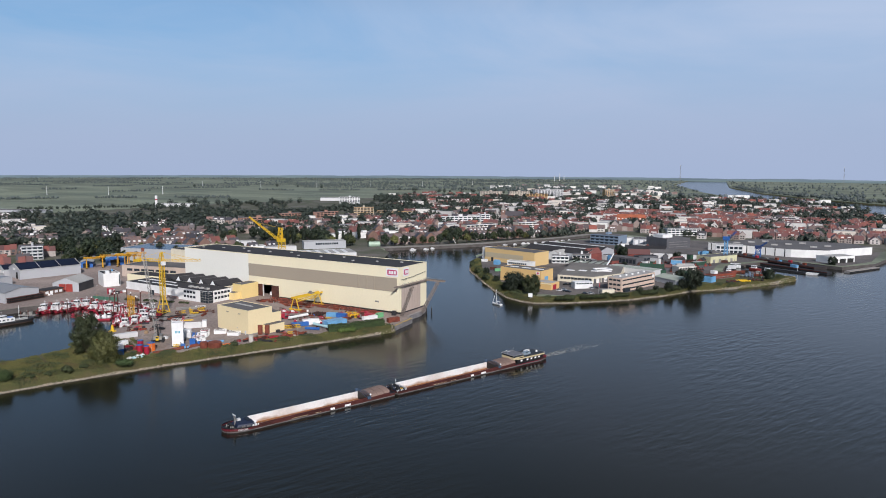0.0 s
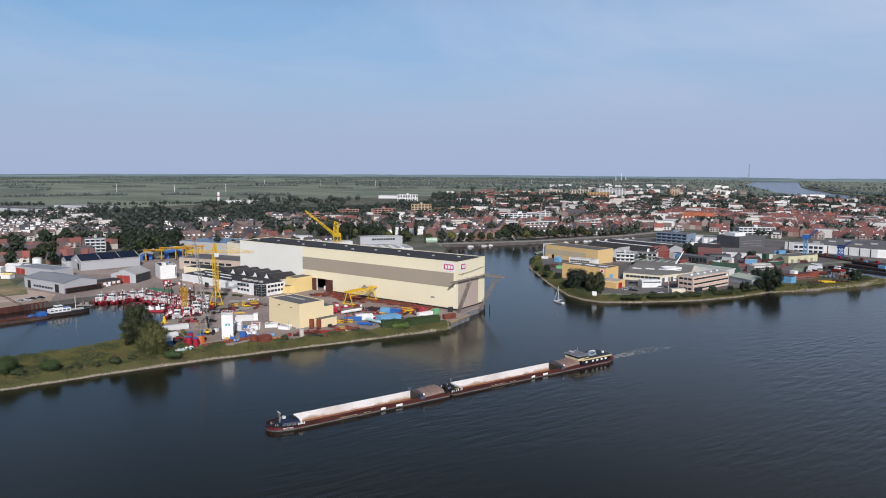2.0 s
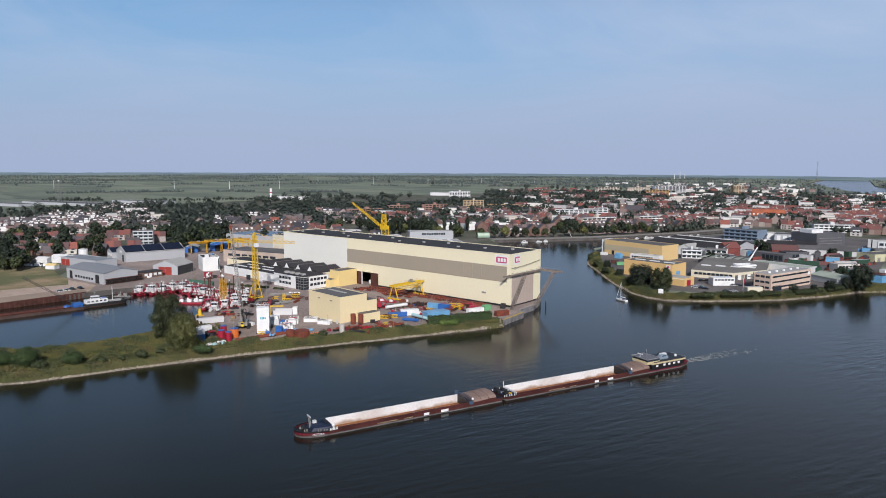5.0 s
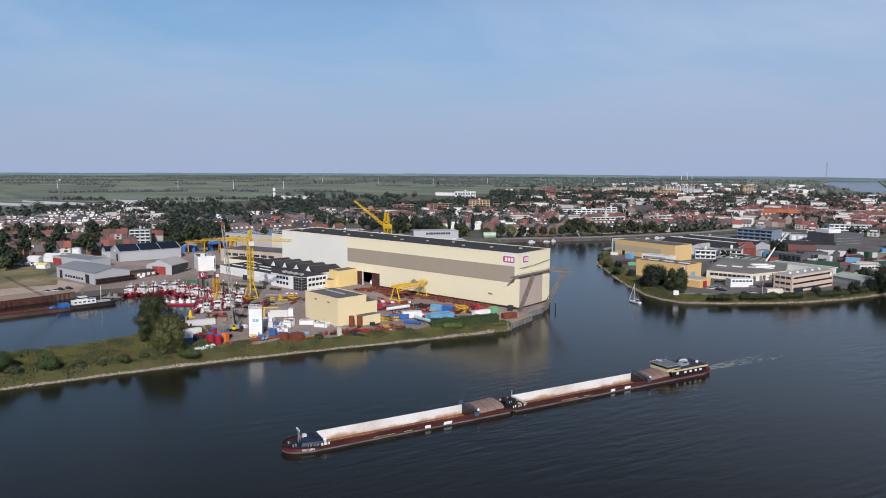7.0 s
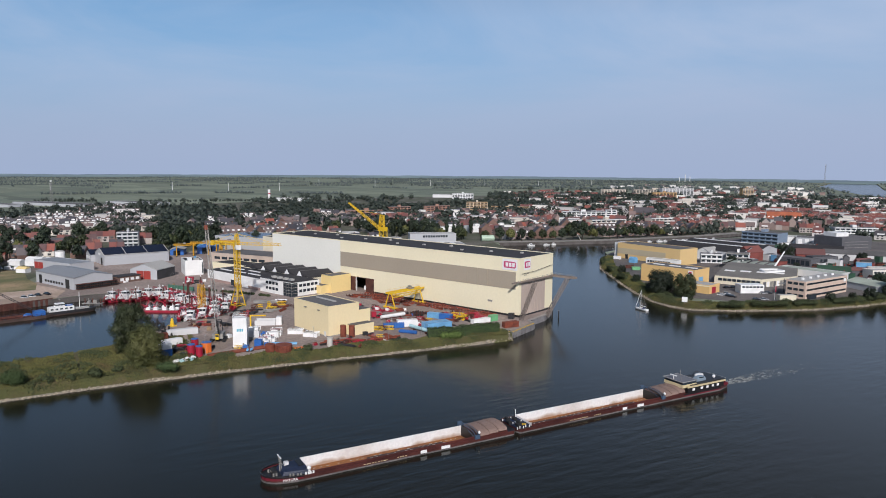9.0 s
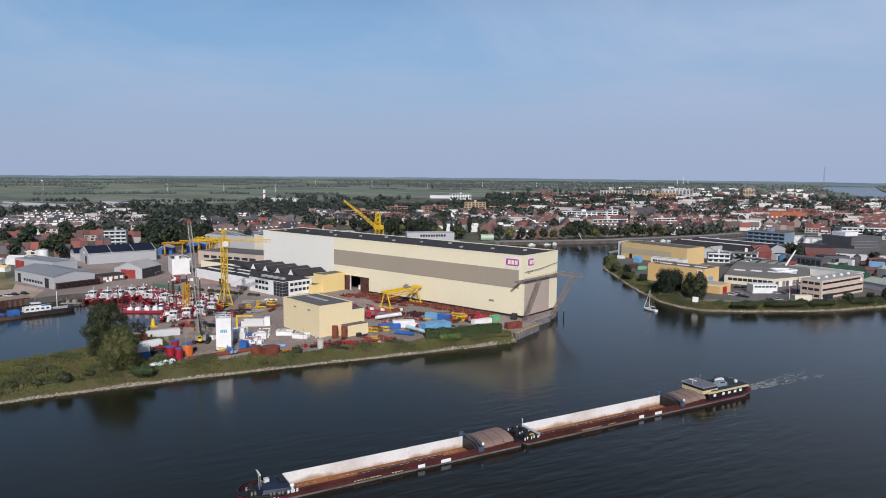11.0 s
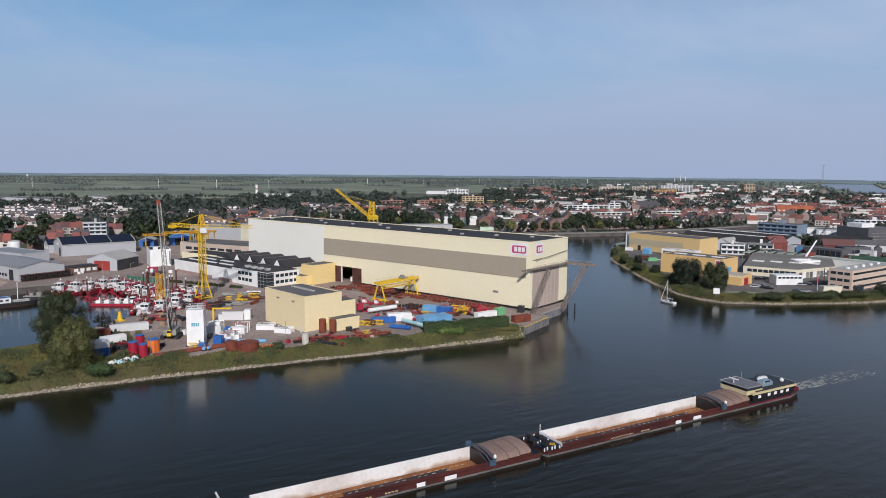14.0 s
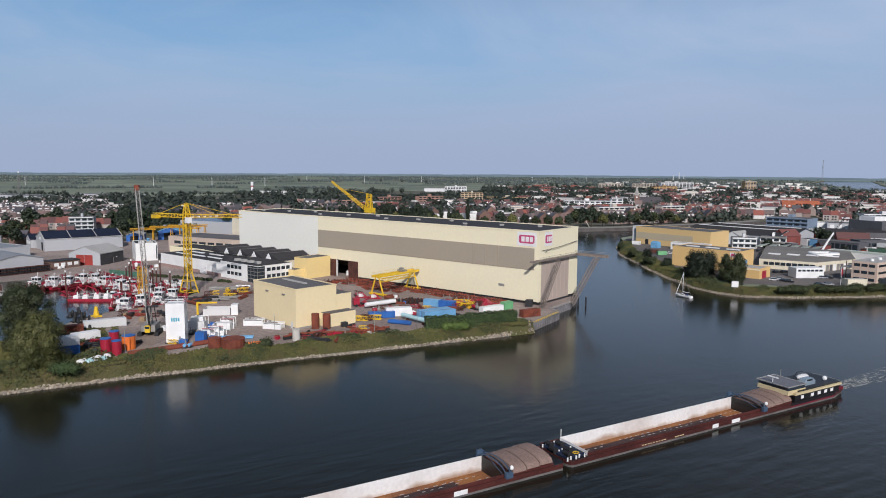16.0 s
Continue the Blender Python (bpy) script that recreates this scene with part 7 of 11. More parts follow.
def yacht():
    y = thing("sailing_yacht", pose(31.5, 70.5, 0, 0, 0, 158) @ Matrix.Scale(0.85, 4), "white sailing yacht with bare mast under way", "boat")
    part("hull", Shape().loft(hull_rings(10, 3.2, ((-0.4, 0.55, -0.6), (0.5, 0.95, 0.1), (1.1, 1.0, 0.6)))), WHITE, y)
    part("deck_cabin", Shape().loft([[(-1.5, -0.9, 1.1), (2.2, -0.7, 1.1), (2.2, 0.7, 1.1), (-1.5, 0.9, 1.1)], [(-1.3, -0.8, 1.7), (1.6, -0.55, 1.6), (1.6, 0.55, 1.6), (-1.3, 0.8, 1.7)]]), WHITE, y)
    part("cabin_window", Shape().box(-1.0, 1.2, -0.87, 0.87, 1.3, 1.5), GLASS, y)
    part("spray_hood", Shape().ball((-2.0, 0, 1.3), 1.0, 1.1, 0.9, 9, 4, 0.0), NAVY_CLOTH, y, "dark blue spray hood")
    mst = part("mast", Shape().tube((0.8, 0, 1.6), (0.8, 0, 13.4), 0.13, 6), LIGHT_SHEET, y)
    part("boom", Shape().tube((0.8, 0, 2.8), (-3.4, 0, 2.8), 0.18, 6), WHITE, mst)
    part("rolled_sail", Shape().tube((5.2, 0, 1.4), (0.9, 0, 12.6), 0.13, 6), WHITE, mst)
    part("stay", Shape().tube((-4.8, 0, 1.3), (0.8, 0, 13.3), 0.04, 4).tube((0.4, -1.5, 1.2), (0.8, 0, 12.5), 0.04, 4).tube((0.4, 1.5, 1.2), (0.8, 0, 12.5), 0.04, 4), STEEL, mst)


    y.scale = (0.8, 0.8, 0.78)


NAVY_CLOTH = mat("navy_cloth", (0.02, 0.03, 0.08), 0.9)
yacht()


def motor_yachts():
    """Boats and pontoon along the town quay."""
    rnd = random.Random(4)
    proto = None
    for k in range(15):
        f = k / 14
        jx, jy = rnd.gauss(0, 1.6), rnd.gauss(0, 2.5)
        if k < 5:
            x, y, a = -176 + 6 * k, 288 + 12 * k, 62
        else:
            x, y, a = -112 + (k - 5) * 4.6, 392 + (k - 5) * 9.0, 66
        m = pose(x + 0.5 * jy + jx * 0.3, y + jy, 0, 0, 0, a + rnd.gauss(0, 7)) @ Matrix.Diagonal((0.55 + 0.5 * rnd.random(), 0.8, 0.6 + 0.4 * rnd.random(), 1))
        if proto is None:
            proto = thing("motor_yacht", m, "white motor yacht moored at the town quay", "boat", "yachts at the town quay")
            part("hull", Shape().loft(hull_rings(12, 3.8, ((-0.4, 0.7, -0.4), (1.4, 1.0, 0.6)))), WHITE, proto)
            part("cabin", Shape().loft([[(-4, -1.4, 1.4), (2.5, -1.3, 1.4), (2.5, 1.3, 1.4), (-4, 1.4, 1.4)], [(-3.6, -1.2, 3.0), (1.2, -1.0, 3.0), (1.2, 1.0, 3.0), (-3.6, 1.2, 3.0)]]), WHITE, proto)
            part("window_strip", Shape().box(-3.5, 1.4, -1.36, 1.36, 1.9, 2.5), GLASS, proto)
        else:
            copy_thing(proto, m)
    p = thing("long_barge", pose(-150, 352, 0, 0, 0, 62), "long dark barge moored along the town quay", "barge")
    part("hull", Shape().box(-32, 32, 2, 8, -0.5, 1.3), HULL_BROWN, p)
    part("hatch", Shape().box(-28, 22, 2.8, 7.2, 1.3, 1.9), COVER_GREY, p)
    part("derrick", Shape().tube((-4, 5, 1.3), (-12, 5, 12), 0.35, 6), WHITE_WALL, p)


COVER_GREY = mat("grey_hatch", (0.3, 0.3, 0.3), 0.7)
motor_yachts()


# ---- the coupled barge and motor vessel ----
HULL_RED = mat("hull_red_brown", (0.085, 0.023, 0.019), 0.5, var=0.3, scale=0.4)
HULL_RED2 = mat("bow_red", (0.17, 0.018, 0.030), 0.4, var=0.2, scale=0.4)
HULL_BLACK = mat("hull_black", (0.014, 0.013, 0.014), 0.45, var=0.3, scale=0.4)
HULL_GREY = mat("hull_boot_grey", (0.17, 0.155, 0.15), 0.7, var=0.35, scale=0.6)
HOLD_WHITE = mat("hold_wall_white", (0.76, 0.75, 0.74), 0.6, var=0.08, scale=0.25, col2=(0.56, 0.50, 0.46))
HOLD_FLOOR = mat("rusty_hold_floor", (0.30, 0.12, 0.035), 0.85, var=0.35, scale=0.5, col2=(0.16, 0.06, 0.03))
HOLD_DARK = mat("dark_hold_floor", (0.06, 0.03, 0.028), 0.85, var=0.35, scale=0.5)
COVER = mat("brown_hatch_cover", (0.25, 0.17, 0.14), 0.7, var=0.2, scale=0.4)
NAVY = mat("navy_deck", (0.012, 0.022, 0.055), 0.6, var=0.25, scale=0.5)
BEIGE = mat("beige_deckhouse", (0.60, 0.50, 0.30), 0.5, var=0.1, scale=0.5)
WHEEL_ROOF = mat("slate_wheelhouse_roof", (0.15, 0.155, 0.175), 0.6, var=0.15, scale=0.4)


def stain_wall(m):
    """Rust and cargo dust up to an uneven line on the hold wall."""
    n, l = m.node_tree.nodes, m.node_tree.links
    tc = n.new("ShaderNodeTexCoord")
    sep = n.new("ShaderNodeSeparateXYZ")
    l.new(tc.outputs["Object"], sep.inputs[0])
    wave = n.new("ShaderNodeTexNoise")
    wave.noise_dimensions = "1D"
    wave.inputs["Scale"].default_value = 0.09
    wave.inputs["Detail"].default_value = 3.0
    l.new(sep.outputs["X"], wave.inputs["W"])
    top = n.new("ShaderNodeMapRange")
    top.inputs["From Min"].default_value, top.inputs["From Max"].default_value = 0.35, 0.75
    top.inputs["To Min"].default_value, top.inputs["To Max"].default_value = -0.95, 0.9
    l.new(wave.outputs["Fac"], top.inputs["Value"])
    gap = n.new("ShaderNodeMath")
    gap.operation = "SUBTRACT"
    l.new(top.outputs[0], gap.inputs[0])
    l.new(sep.outputs["Z"], gap.inputs[1])
    fac = n.new("ShaderNodeMapRange")
    fac.inputs["From Min"].default_value, fac.inputs["From Max"].default_value = -0.25, 0.7
    fac.inputs["To Max"].default_value = 0.85
    l.new(gap.outputs[0], fac.inputs["Value"])
    b = n["Principled BSDF"]
    old = b.inputs["Base Color"].links[0].from_socket
    mix = n.new("ShaderNodeMix")
    mix.data_type = "RGBA"
    mix.inputs["B"].default_value = (0.33, 0.20, 0.12, 1)
    l.new(fac.outputs[0], mix.inputs["Factor"])
    l.new(old, mix.inputs["A"])
    l.new(mix.outputs["Result"], b.inputs["Base Color"])


stain_wall(HOLD_WHITE)
HALF = 4.75


def hull_outline(length, bow, stern, half):
    """Plan outline, x from the bow backwards."""
    pts = []
    for k in range(9):
        u = k / 8 * math.pi / 2
        pts.append((bow * (1 - math.cos(u)), -half * math.sin(u) ** 0.8 if k else -0.25))
    pts += [(length - stern, -half), (length, -half * 0.72), (length, half * 0.72), (length - stern, half)]
    return pts + [(x, -y) for x, y in pts[8::-1]][0:9]


def vessel(at, length, bow, stern, hold, covers, label, dark_from):
    """An open-hold inland vessel; local x runs from bow to stern, y towards the far side."""
    v = thing("inland_vessel", BARGE_M @ Matrix.Translation((at, 0, 0)), label, "barge")
    o = hull_outline(length, bow, stern, HALF)
    h0, h1 = hold
    inner, floor, rim = 3.85, -0.85, 1.95

    def ring(z, k=1.0):
        return [(x, y * k, z) for x, y in o]

    part("boot_top", Shape().loft([ring(-0.9, 0.97), ring(0.42)], caps=False), HULL_GREY, v, "scuffed grey boot-topping")
    part("hull_side", Shape().loft([ring(0.42), ring(1.12, 1.004)], caps=False), HULL_RED, v)
    rail = Shape().loft([ring(1.12, 1.012), ring(1.3, 1.012), ring(1.3, 0.985), ring(1.12, 0.985), ring(1.12, 1.012)], caps=False)
    part("gunwale", rail, HULL_RED, v)
    n = len(o)
    deck = Shape()
    deck.box(h0, h1, -HALF + 0.05, -inner - 0.12, 1.0, 1.1).box(h0, h1, inner + 0.12, HALF - 0.05, 1.0, 1.1)
    part("side_deck", deck, HULL_RED, v)
    fore = [(x, y) for x, y in o if x <= h0] + [(h0, HALF), (h0, -HALF)]
    fore = sorted([p for p in o if p[0] < h0 and p[1] > 0], key=lambda p: p[0]) + [(h0, HALF), (h0, -HALF)] + sorted([p for p in o if p[0] < h0 and p[1] < 0], key=lambda p: -p[0])
    part("fore_deck", Shape().prism(fore, 0.95, 1.1), HULL_BLACK, v)
    part("aft_deck", Shape().prism([(h1, -HALF), (length - stern, -HALF), (length - 0.1, -HALF * 0.71), (length - 0.1, HALF * 0.71), (length - stern, HALF), (h1, HALF)], 0.95, 1.1), HULL_BLACK, v)
    hold_part = part("hold", Shape().box(h0, h1, -inner, inner, floor - 0.1, floor), HOLD_FLOOR, v, "open hold with a rusty floor")
    part("far_coaming", Shape().box(h0, h1, inner, inner + 0.12, floor, rim), HOLD_WHITE, hold_part, "white hold wall stained with rust")
    part("near_coaming", Shape().box(h0, h1, -inner - 0.12, -inner, floor, rim - 0.3), HULL_RED, hold_part)
    part("fore_bulkhead", Shape().box(h0 - 0.12, h0, -inner, inner, floor, rim), HOLD_WHITE, hold_part)
    part("aft_bulkhead", Shape().box(h1, h1 + 0.12, -inner, inner, floor, rim), HULL_BLACK, hold_part)
    part("dark_cargo", Shape().box(dark_from[0], dark_from[1], -inner + 0.02, inner - 2.2, floor, floor + 0.35), HOLD_DARK, hold_part, "dark cargo residue on the hold floor")
    rnd = random.Random(int(length))
    spots = Shape()
    for k in range(int((h1 - h0) / 1.6)):
        for y in (-1.0, 0.8, 2.4):
            x = h0 + 1 + k * 1.6 + rnd.random() * 0.4
            z = floor + (0.36 if dark_from[0] < x < dark_from[1] and y < inner - 2.4 else 0.01)
            if rnd.random() < 0.75:
                spots.box(x, x + 0.5 + 0.4 * rnd.random(), y, y + 0.12, z, z + 0.05)
    tagged(part("lashing_gear", spots, ROOF_LIGHT, hold_part), kind="stuff")
    marks = Shape()
    for k in range(9):
        w = 0.35 + 0.2 * rnd.random()
        marks.box(h0 + 13 + k * 0.75, h0 + 13 + k * 0.75 + w, -HALF - 0.03, -HALF, 0.66, 0.86)
    for k in range(4):
        marks.box(h0 + 22 + k * 0.7, h0 + 22.5 + k * 0.7, -HALF - 0.03, -HALF, 0.66, 0.86)
    tagged(part("lettering", marks, BEIGE, v, "row of pale painted bars on the hull"), kind="stuff")
    for x, w in ((h1 - 17.0, 1.8), (h1 - 11.0, 2.6)):
        part("draught_board", Shape().box(x, x + w, -HALF - 0.1, -HALF - 0.02, 0.45, 1.25), WHITE, v, "white board on the hull side")
    # stacked arched covers behind the hold, with a travelling hoist
    c0, c1 = covers
    k_n = 3
    for k in range(k_n):
        a, b = c0 + (c1 - c0) * k / k_n, c0 + (c1 - c0) * (k + 1) / k_n - 0.12
        prof = [(-4.3, 1.5)] + [(4.3 * math.sin(u), 1.75 + 1.15 * math.cos(u)) for u in [-1.35 + 2.7 * i / 10 for i in range(11)]] + [(4.3, 1.5)]
        s = Shape().loft([[(x, y, z + 0.12 * k) for y, z in prof] for x in (a, b)])
        part("hatch_cover", s, COVER, v, "brown arched hatch cover")
    part("cover_coaming", Shape().box(c0 - 0.3, c1 + 0.2, -4.2, 4.2, 1.1, 1.5), HULL_RED, v)
    hoist = Shape()
    for x in (c0 - 1.7, c0 - 0.7):
        pts = [(x, 4.5 * math.sin(u), 1.5 + 1.7 * math.cos(u)) for u in [-1.5 + 3.0 * i / 8 for i in range(9)]]
        hoist.path(pts, 0.1, 5)
    hoist.box(c0 - 1.9, c0 - 0.5, -4.9, -4.3, 1.1, 2.1).box(c0 - 1.8, c0 - 0.6, 4.3, 4.8, 1.1, 2.9).tube((c0 - 1.7, -4.4, 1.1), (c0 - 0.7, 4.4, 2.9), 0.08, 4)
    part("hatch_hoist", hoist, BLUE_HOIST, v, "blue travelling hatch hoist")
    part("hoist_lamp", Shape().ball((c0 - 0.5, -4.4, 2.7), 0.35, 0.35, 0.45), WHITE, v)
    return v


BLUE_HOIST = mat("blue_hoist_paint", (0.06, 0.10, 0.16), 0.5, var=0.3, scale=1.0)


def fore_vessel():
    v = vessel(0, 68.9, 8.5, 1.2, (10.5, 56.0), (57.2, 65.8), "laden black and red barge with an open rusty hold", (27.0, 49.0))
    o = [(x, y) for x, y in hull_outline(67.2, 8.5, 1.5, HALF) if x < 8.6]
    low = sorted([p for p in o if p[1] < 0], key=lambda p: -p[0])
    high = sorted([p for p in o if p[1] > 0], key=lambda p: p[0])
    line = low + high
    bul = Shape()
    for (xa, ya), (xb, yb) in zip(line, line[1:]):
        za, zb = 1.25 + 0.35 * max(0, 1 - xa / 8.5), 1.25 + 0.35 * max(0, 1 - xb / 8.5)
        bul.add([(xa, ya * 1.02, 0.7), (xb, yb * 1.02, 0.7), (xb, yb * 1.04, zb), (xa, ya * 1.04, za), (xa, ya * 0.97, 0.7), (xb, yb * 0.97, 0.7), (xb, yb * 0.99, zb), (xa, ya * 0.99, za)],
                [(0, 1, 2, 3), (7, 6, 5, 4), (3, 2, 6, 7), (0, 4, 5, 1)])
    part("bulwark", bul, HULL_RED2, v, "red rounded bow bulwark")
    cap = Shape()
    for (xa, ya), (xb, yb) in zip(line, line[1:]):
        za, zb = 1.25 + 0.35 * max(0, 1 - xa / 8.5), 1.25 + 0.35 * max(0, 1 - xb / 8.5)
        cap.tube((xa, ya * 1.01, za), (xb, yb * 1.01, zb), 0.22, 6)
    part("rubbing_strake", cap, HULL_BLACK, v, "black rail along the bow")
    part("fore_house", Shape().loft([[(4.2, -2.6, 1.1), (10.3, -3.9, 1.1), (10.3, 3.9, 1.1), (4.2, 2.6, 1.1)], [(4.6, -2.3, 1.9), (10.1, -3.6, 2.0), (10.1, 3.6, 2.0), (4.6, 2.3, 1.9)], [(5.6, -1.4, 2.35), (9.8, -2.2, 2.6), (9.8, 2.2, 2.6), (5.6, 1.4, 2.35)]]), NAVY, v, "navy blue forecastle house")
    part("fore_hatch", Shape().box(8.3, 9.5, -2.0, 1.4, 2.56, 2.8), HULL_BLACK, v)
    part("vent_box", Shape().box(5.4, 6.4, -0.3, 0.7, 2.6, 3.3), LIGHT_SHEET, v)
    mast = part("signal_mast", Shape().lattice((4.6, 0, 1.1), (4.3, 0, 4.8), 0.5, 5, 0.06, 0.3).tube((4.3, -1.3, 4.4), (4.3, 1.3, 4.4), 0.09, 5).tube((4.5, 0, 3.4), (5.6, 0, 2.3), 0.07, 4), STEEL, v, "grey folding mast")
    part("radar_bar", Shape().box(4.1, 4.35, -1.4, 1.4, 4.85, 5.05), WHITE, mast)
    for x, y in ((5.8, -3.5), (7.4, -4.1), (9.2, -4.3), (2.4, -1.6), (2.0, 1.2), (10.4, -4.2)):
        part("bollard", Shape().tube((x, y, 1.1), (x, y, 1.75), 0.24, 8).tube((x + 0.7, y, 1.1), (x + 0.7, y, 1.75), 0.24, 8), WHITE_WALL if x > 8 else STEEL, v)
    part("anchor_winch", Shape().tube((2.9, -1.2, 1.7), (2.9, 1.2, 1.7), 0.5, 10).box(2.5, 3.3, -1.4, -1.2, 1.1, 2.2).box(2.5, 3.3, 1.2, 1.4, 1.1, 2.2), BLACK, v)
    part("vent_ball", Shape().tube((10.2, -3.6, 1.1), (10.2, -3.6, 2.1), 0.2, 6).ball((10.2, -3.6, 2.4), 0.5, 0.5, 0.5), WHITE, v)
    t = bpy.data.curves.new("vessel_name", "FONT")
    t.body, t.size, t.extrude, t.align_x = "MATURA", 0.85, 0.02, "CENTER"
    ob = new("name_lettering", t)
    t.materials.append(WHITE)
    ob.parent = v
    tagged(ob, "white painted vessel name")
    ob.matrix_local = pose(5.4, -HALF * 1.02, 0.62, 86, 0, -9)
    for y in (-3.4, -1.6, 0.2, 2.0, 3.6):
        part("bollard", Shape().tube((66.0, y, 1.1), (66.0, y, 1.9), 0.25, 7), STEEL, v)


def aft_vessel():
    v = vessel(69.0, 86.5, 1.2, 5.0, (5.2, 55.3), (56.6, 65.5), "motor barge with an open hold and beige deckhouse aft", (6.0, 49.0))
    part("pusher_deck", Shape().box(0.5, 5.0, -3.6, 3.6, 1.1, 1.5), NAVY, v)
    for x, y, r in ((1.2, -2.8, 0.4), (1.4, 2.6, 0.4), (2.6, -1.4, 0.55), (3.2, 1.6, 0.5), (0.4, 0.2, 0.5)):
        part("winch", Shape().tube((x, y - 0.7, 1.9), (x, y + 0.7, 1.9), r, 9).box(x - 0.5, x + 0.5, y - 0.85, y - 0.7, 1.1, 2.3), BLACK, v)
    part("bow_mast", Shape().tube((4.6, 3.0, 1.1), (4.6, 3.0, 3.9), 0.08), WHITE_WALL, v)
    part("rope_coil", Shape().path([(3.5 + 0.6 * math.cos(a * 0.7), -2.6 + 0.5 * math.sin(a * 0.7), 1.6) for a in range(10)], 0.09, 4), YELLOW, v)
    for k in range(14):
        part("bollard", Shape().tube((0.3 + (k % 5) * 1.0, -4.1 + (k // 5) * 3.6 + 0.3 * (k % 2), 1.1), (0.3 + (k % 5) * 1.0, -4.1 + (k // 5) * 3.6 + 0.3 * (k % 2), 1.75), 0.16, 6), WHITE_WALL, v)
    part("stern_side", Shape().box(64.5, 81.4, -4.86, -4.8, 0.8, 1.34), HULL_BLACK, v)
    part("red_line", Shape().box(64.5, 81.4, -4.86, -4.8, 0.44, 0.8), HULL_RED2, v, "bright red line along the stern")
    # deckhouse and wheelhouse
    part("deckhouse_lower", Shape().box(66.5, 83.5, -4.4, 4.4, 1.1, 2.9), HULL_BLACK, v)
    for k, x in enumerate((68.6, 72.4, 75.0, 77.6, 80.0)):
        part("cabin_window", Shape().box(x, x + 1.1, -4.46, -4.4, 1.75, 2.5), WHITE, v, "white framed cabin window")
    part("deckhouse_trim", Shape().box(66.2, 84.0, -4.7, 4.7, 2.9, 3.35), BEIGE, v, "beige band round the deckhouse")
    part("deckhouse_roof", Shape().box(68.0, 84.0, -4.2, 4.2, 3.35, 3.6), HULL_BLACK, v)
    wh = part("wheelhouse", Shape().loft([[(64.6, -3.9, 2.9), (71.0, -3.9, 2.9), (71.0, 3.9, 2.9), (64.6, 3.9, 2.9)], [(64.6, -3.9, 3.9), (71.0, -3.9, 3.9), (71.0, 3.9, 3.9), (64.6, 3.9, 3.9)]]), BEIGE, v, "beige wheelhouse")
    part("wheelhouse_glass", Shape().box(64.8, 70.8, -3.8, 3.8, 3.9, 4.7), GLASS, wh)
    part("wheelhouse_roof", Shape().box(64.3, 71.0, -4.1, 4.1, 4.7, 4.88), WHEEL_ROOF, wh, "dark slate wheelhouse roof")
    part("roof_rim", Shape().path([(64.3, -4.1, 4.92), (71.0, -4.1, 4.92), (71.0, 4.1, 4.92), (64.3, 4.1, 4.92), (64.3, -4.1, 4.92)], 0.07, 4), ROOF_LIGHT, wh)
    part("radar", Shape().tube((65.2, 0.5, 4.9), (65.2, 0.5, 6.0), 0.1, 5).box(65.0, 65.4, -0.8, 1.8, 6.0, 6.2), WHITE, wh)
    part("antenna", Shape().tube((69.5, 1.5, 4.95), (69.5, 1.5, 7.0), 0.07, 4).tube((66, -2, 4.95), (66, -2, 6.0), 0.06, 4), STEEL, wh)
    # a car and small gear on the roof
    car = Shape().loft([[(72.6, -2.6, 3.6), (76.8, -2.6, 3.6), (76.8, -0.8, 3.6), (72.6, -0.8, 3.6)], [(72.6, -2.6, 4.4), (76.8, -2.6, 4.4), (76.8, -0.8, 4.4), (72.6, -0.8, 4.4)],
                        [(73.5, -2.4, 5.1), (76.0, -2.4, 5.1), (76.0, -1.0, 5.1), (73.5, -1.0, 5.1)]])
    part("deck_car", car, mat("car_grey_blue", (0.27, 0.34, 0.40), 0.3, 0.3, var=0.05), v, "small grey-blue car carried on the roof")
    part("car_glass", Shape().box(73.7, 75.8, -2.56, -0.84, 4.5, 4.95), GLASS, v)
    part("lifeboat", Shape().ball((78.6, 1.8, 3.9), 2.1, 0.9, 0.7, 10, 5), LIGHT_SHEET, v, "grey covered dinghy")
    part("davit", Shape().path([(76.8, 2.9, 3.6), (77.2, 2.4, 5.0), (79.2, 2.2, 5.0)], 0.1, 4), DARK, v)
    part("white_tank", Shape().ball((80.8, -2.4, 4.3), 0.55, 0.55, 0.6), WHITE, v)
    part("stern_bulwark", Shape().box(80.0, 86.0, -3.9, -3.75, 1.1, 1.9).box(80.0, 86.0, 3.75, 3.9, 1.1, 1.9).box(86.0, 86.2, -3.9, 3.9, 1.1, 1.9), HULL_RED2, v)
    part("stern_rail", Shape().path([(84.2, -4.2, 3.2), (86.0, -3.0, 3.2), (86.0, 3.0, 3.2), (84.2, 4.2, 3.2)], 0.06, 4), STEEL, v)


fore_vessel()
aft_vessel()


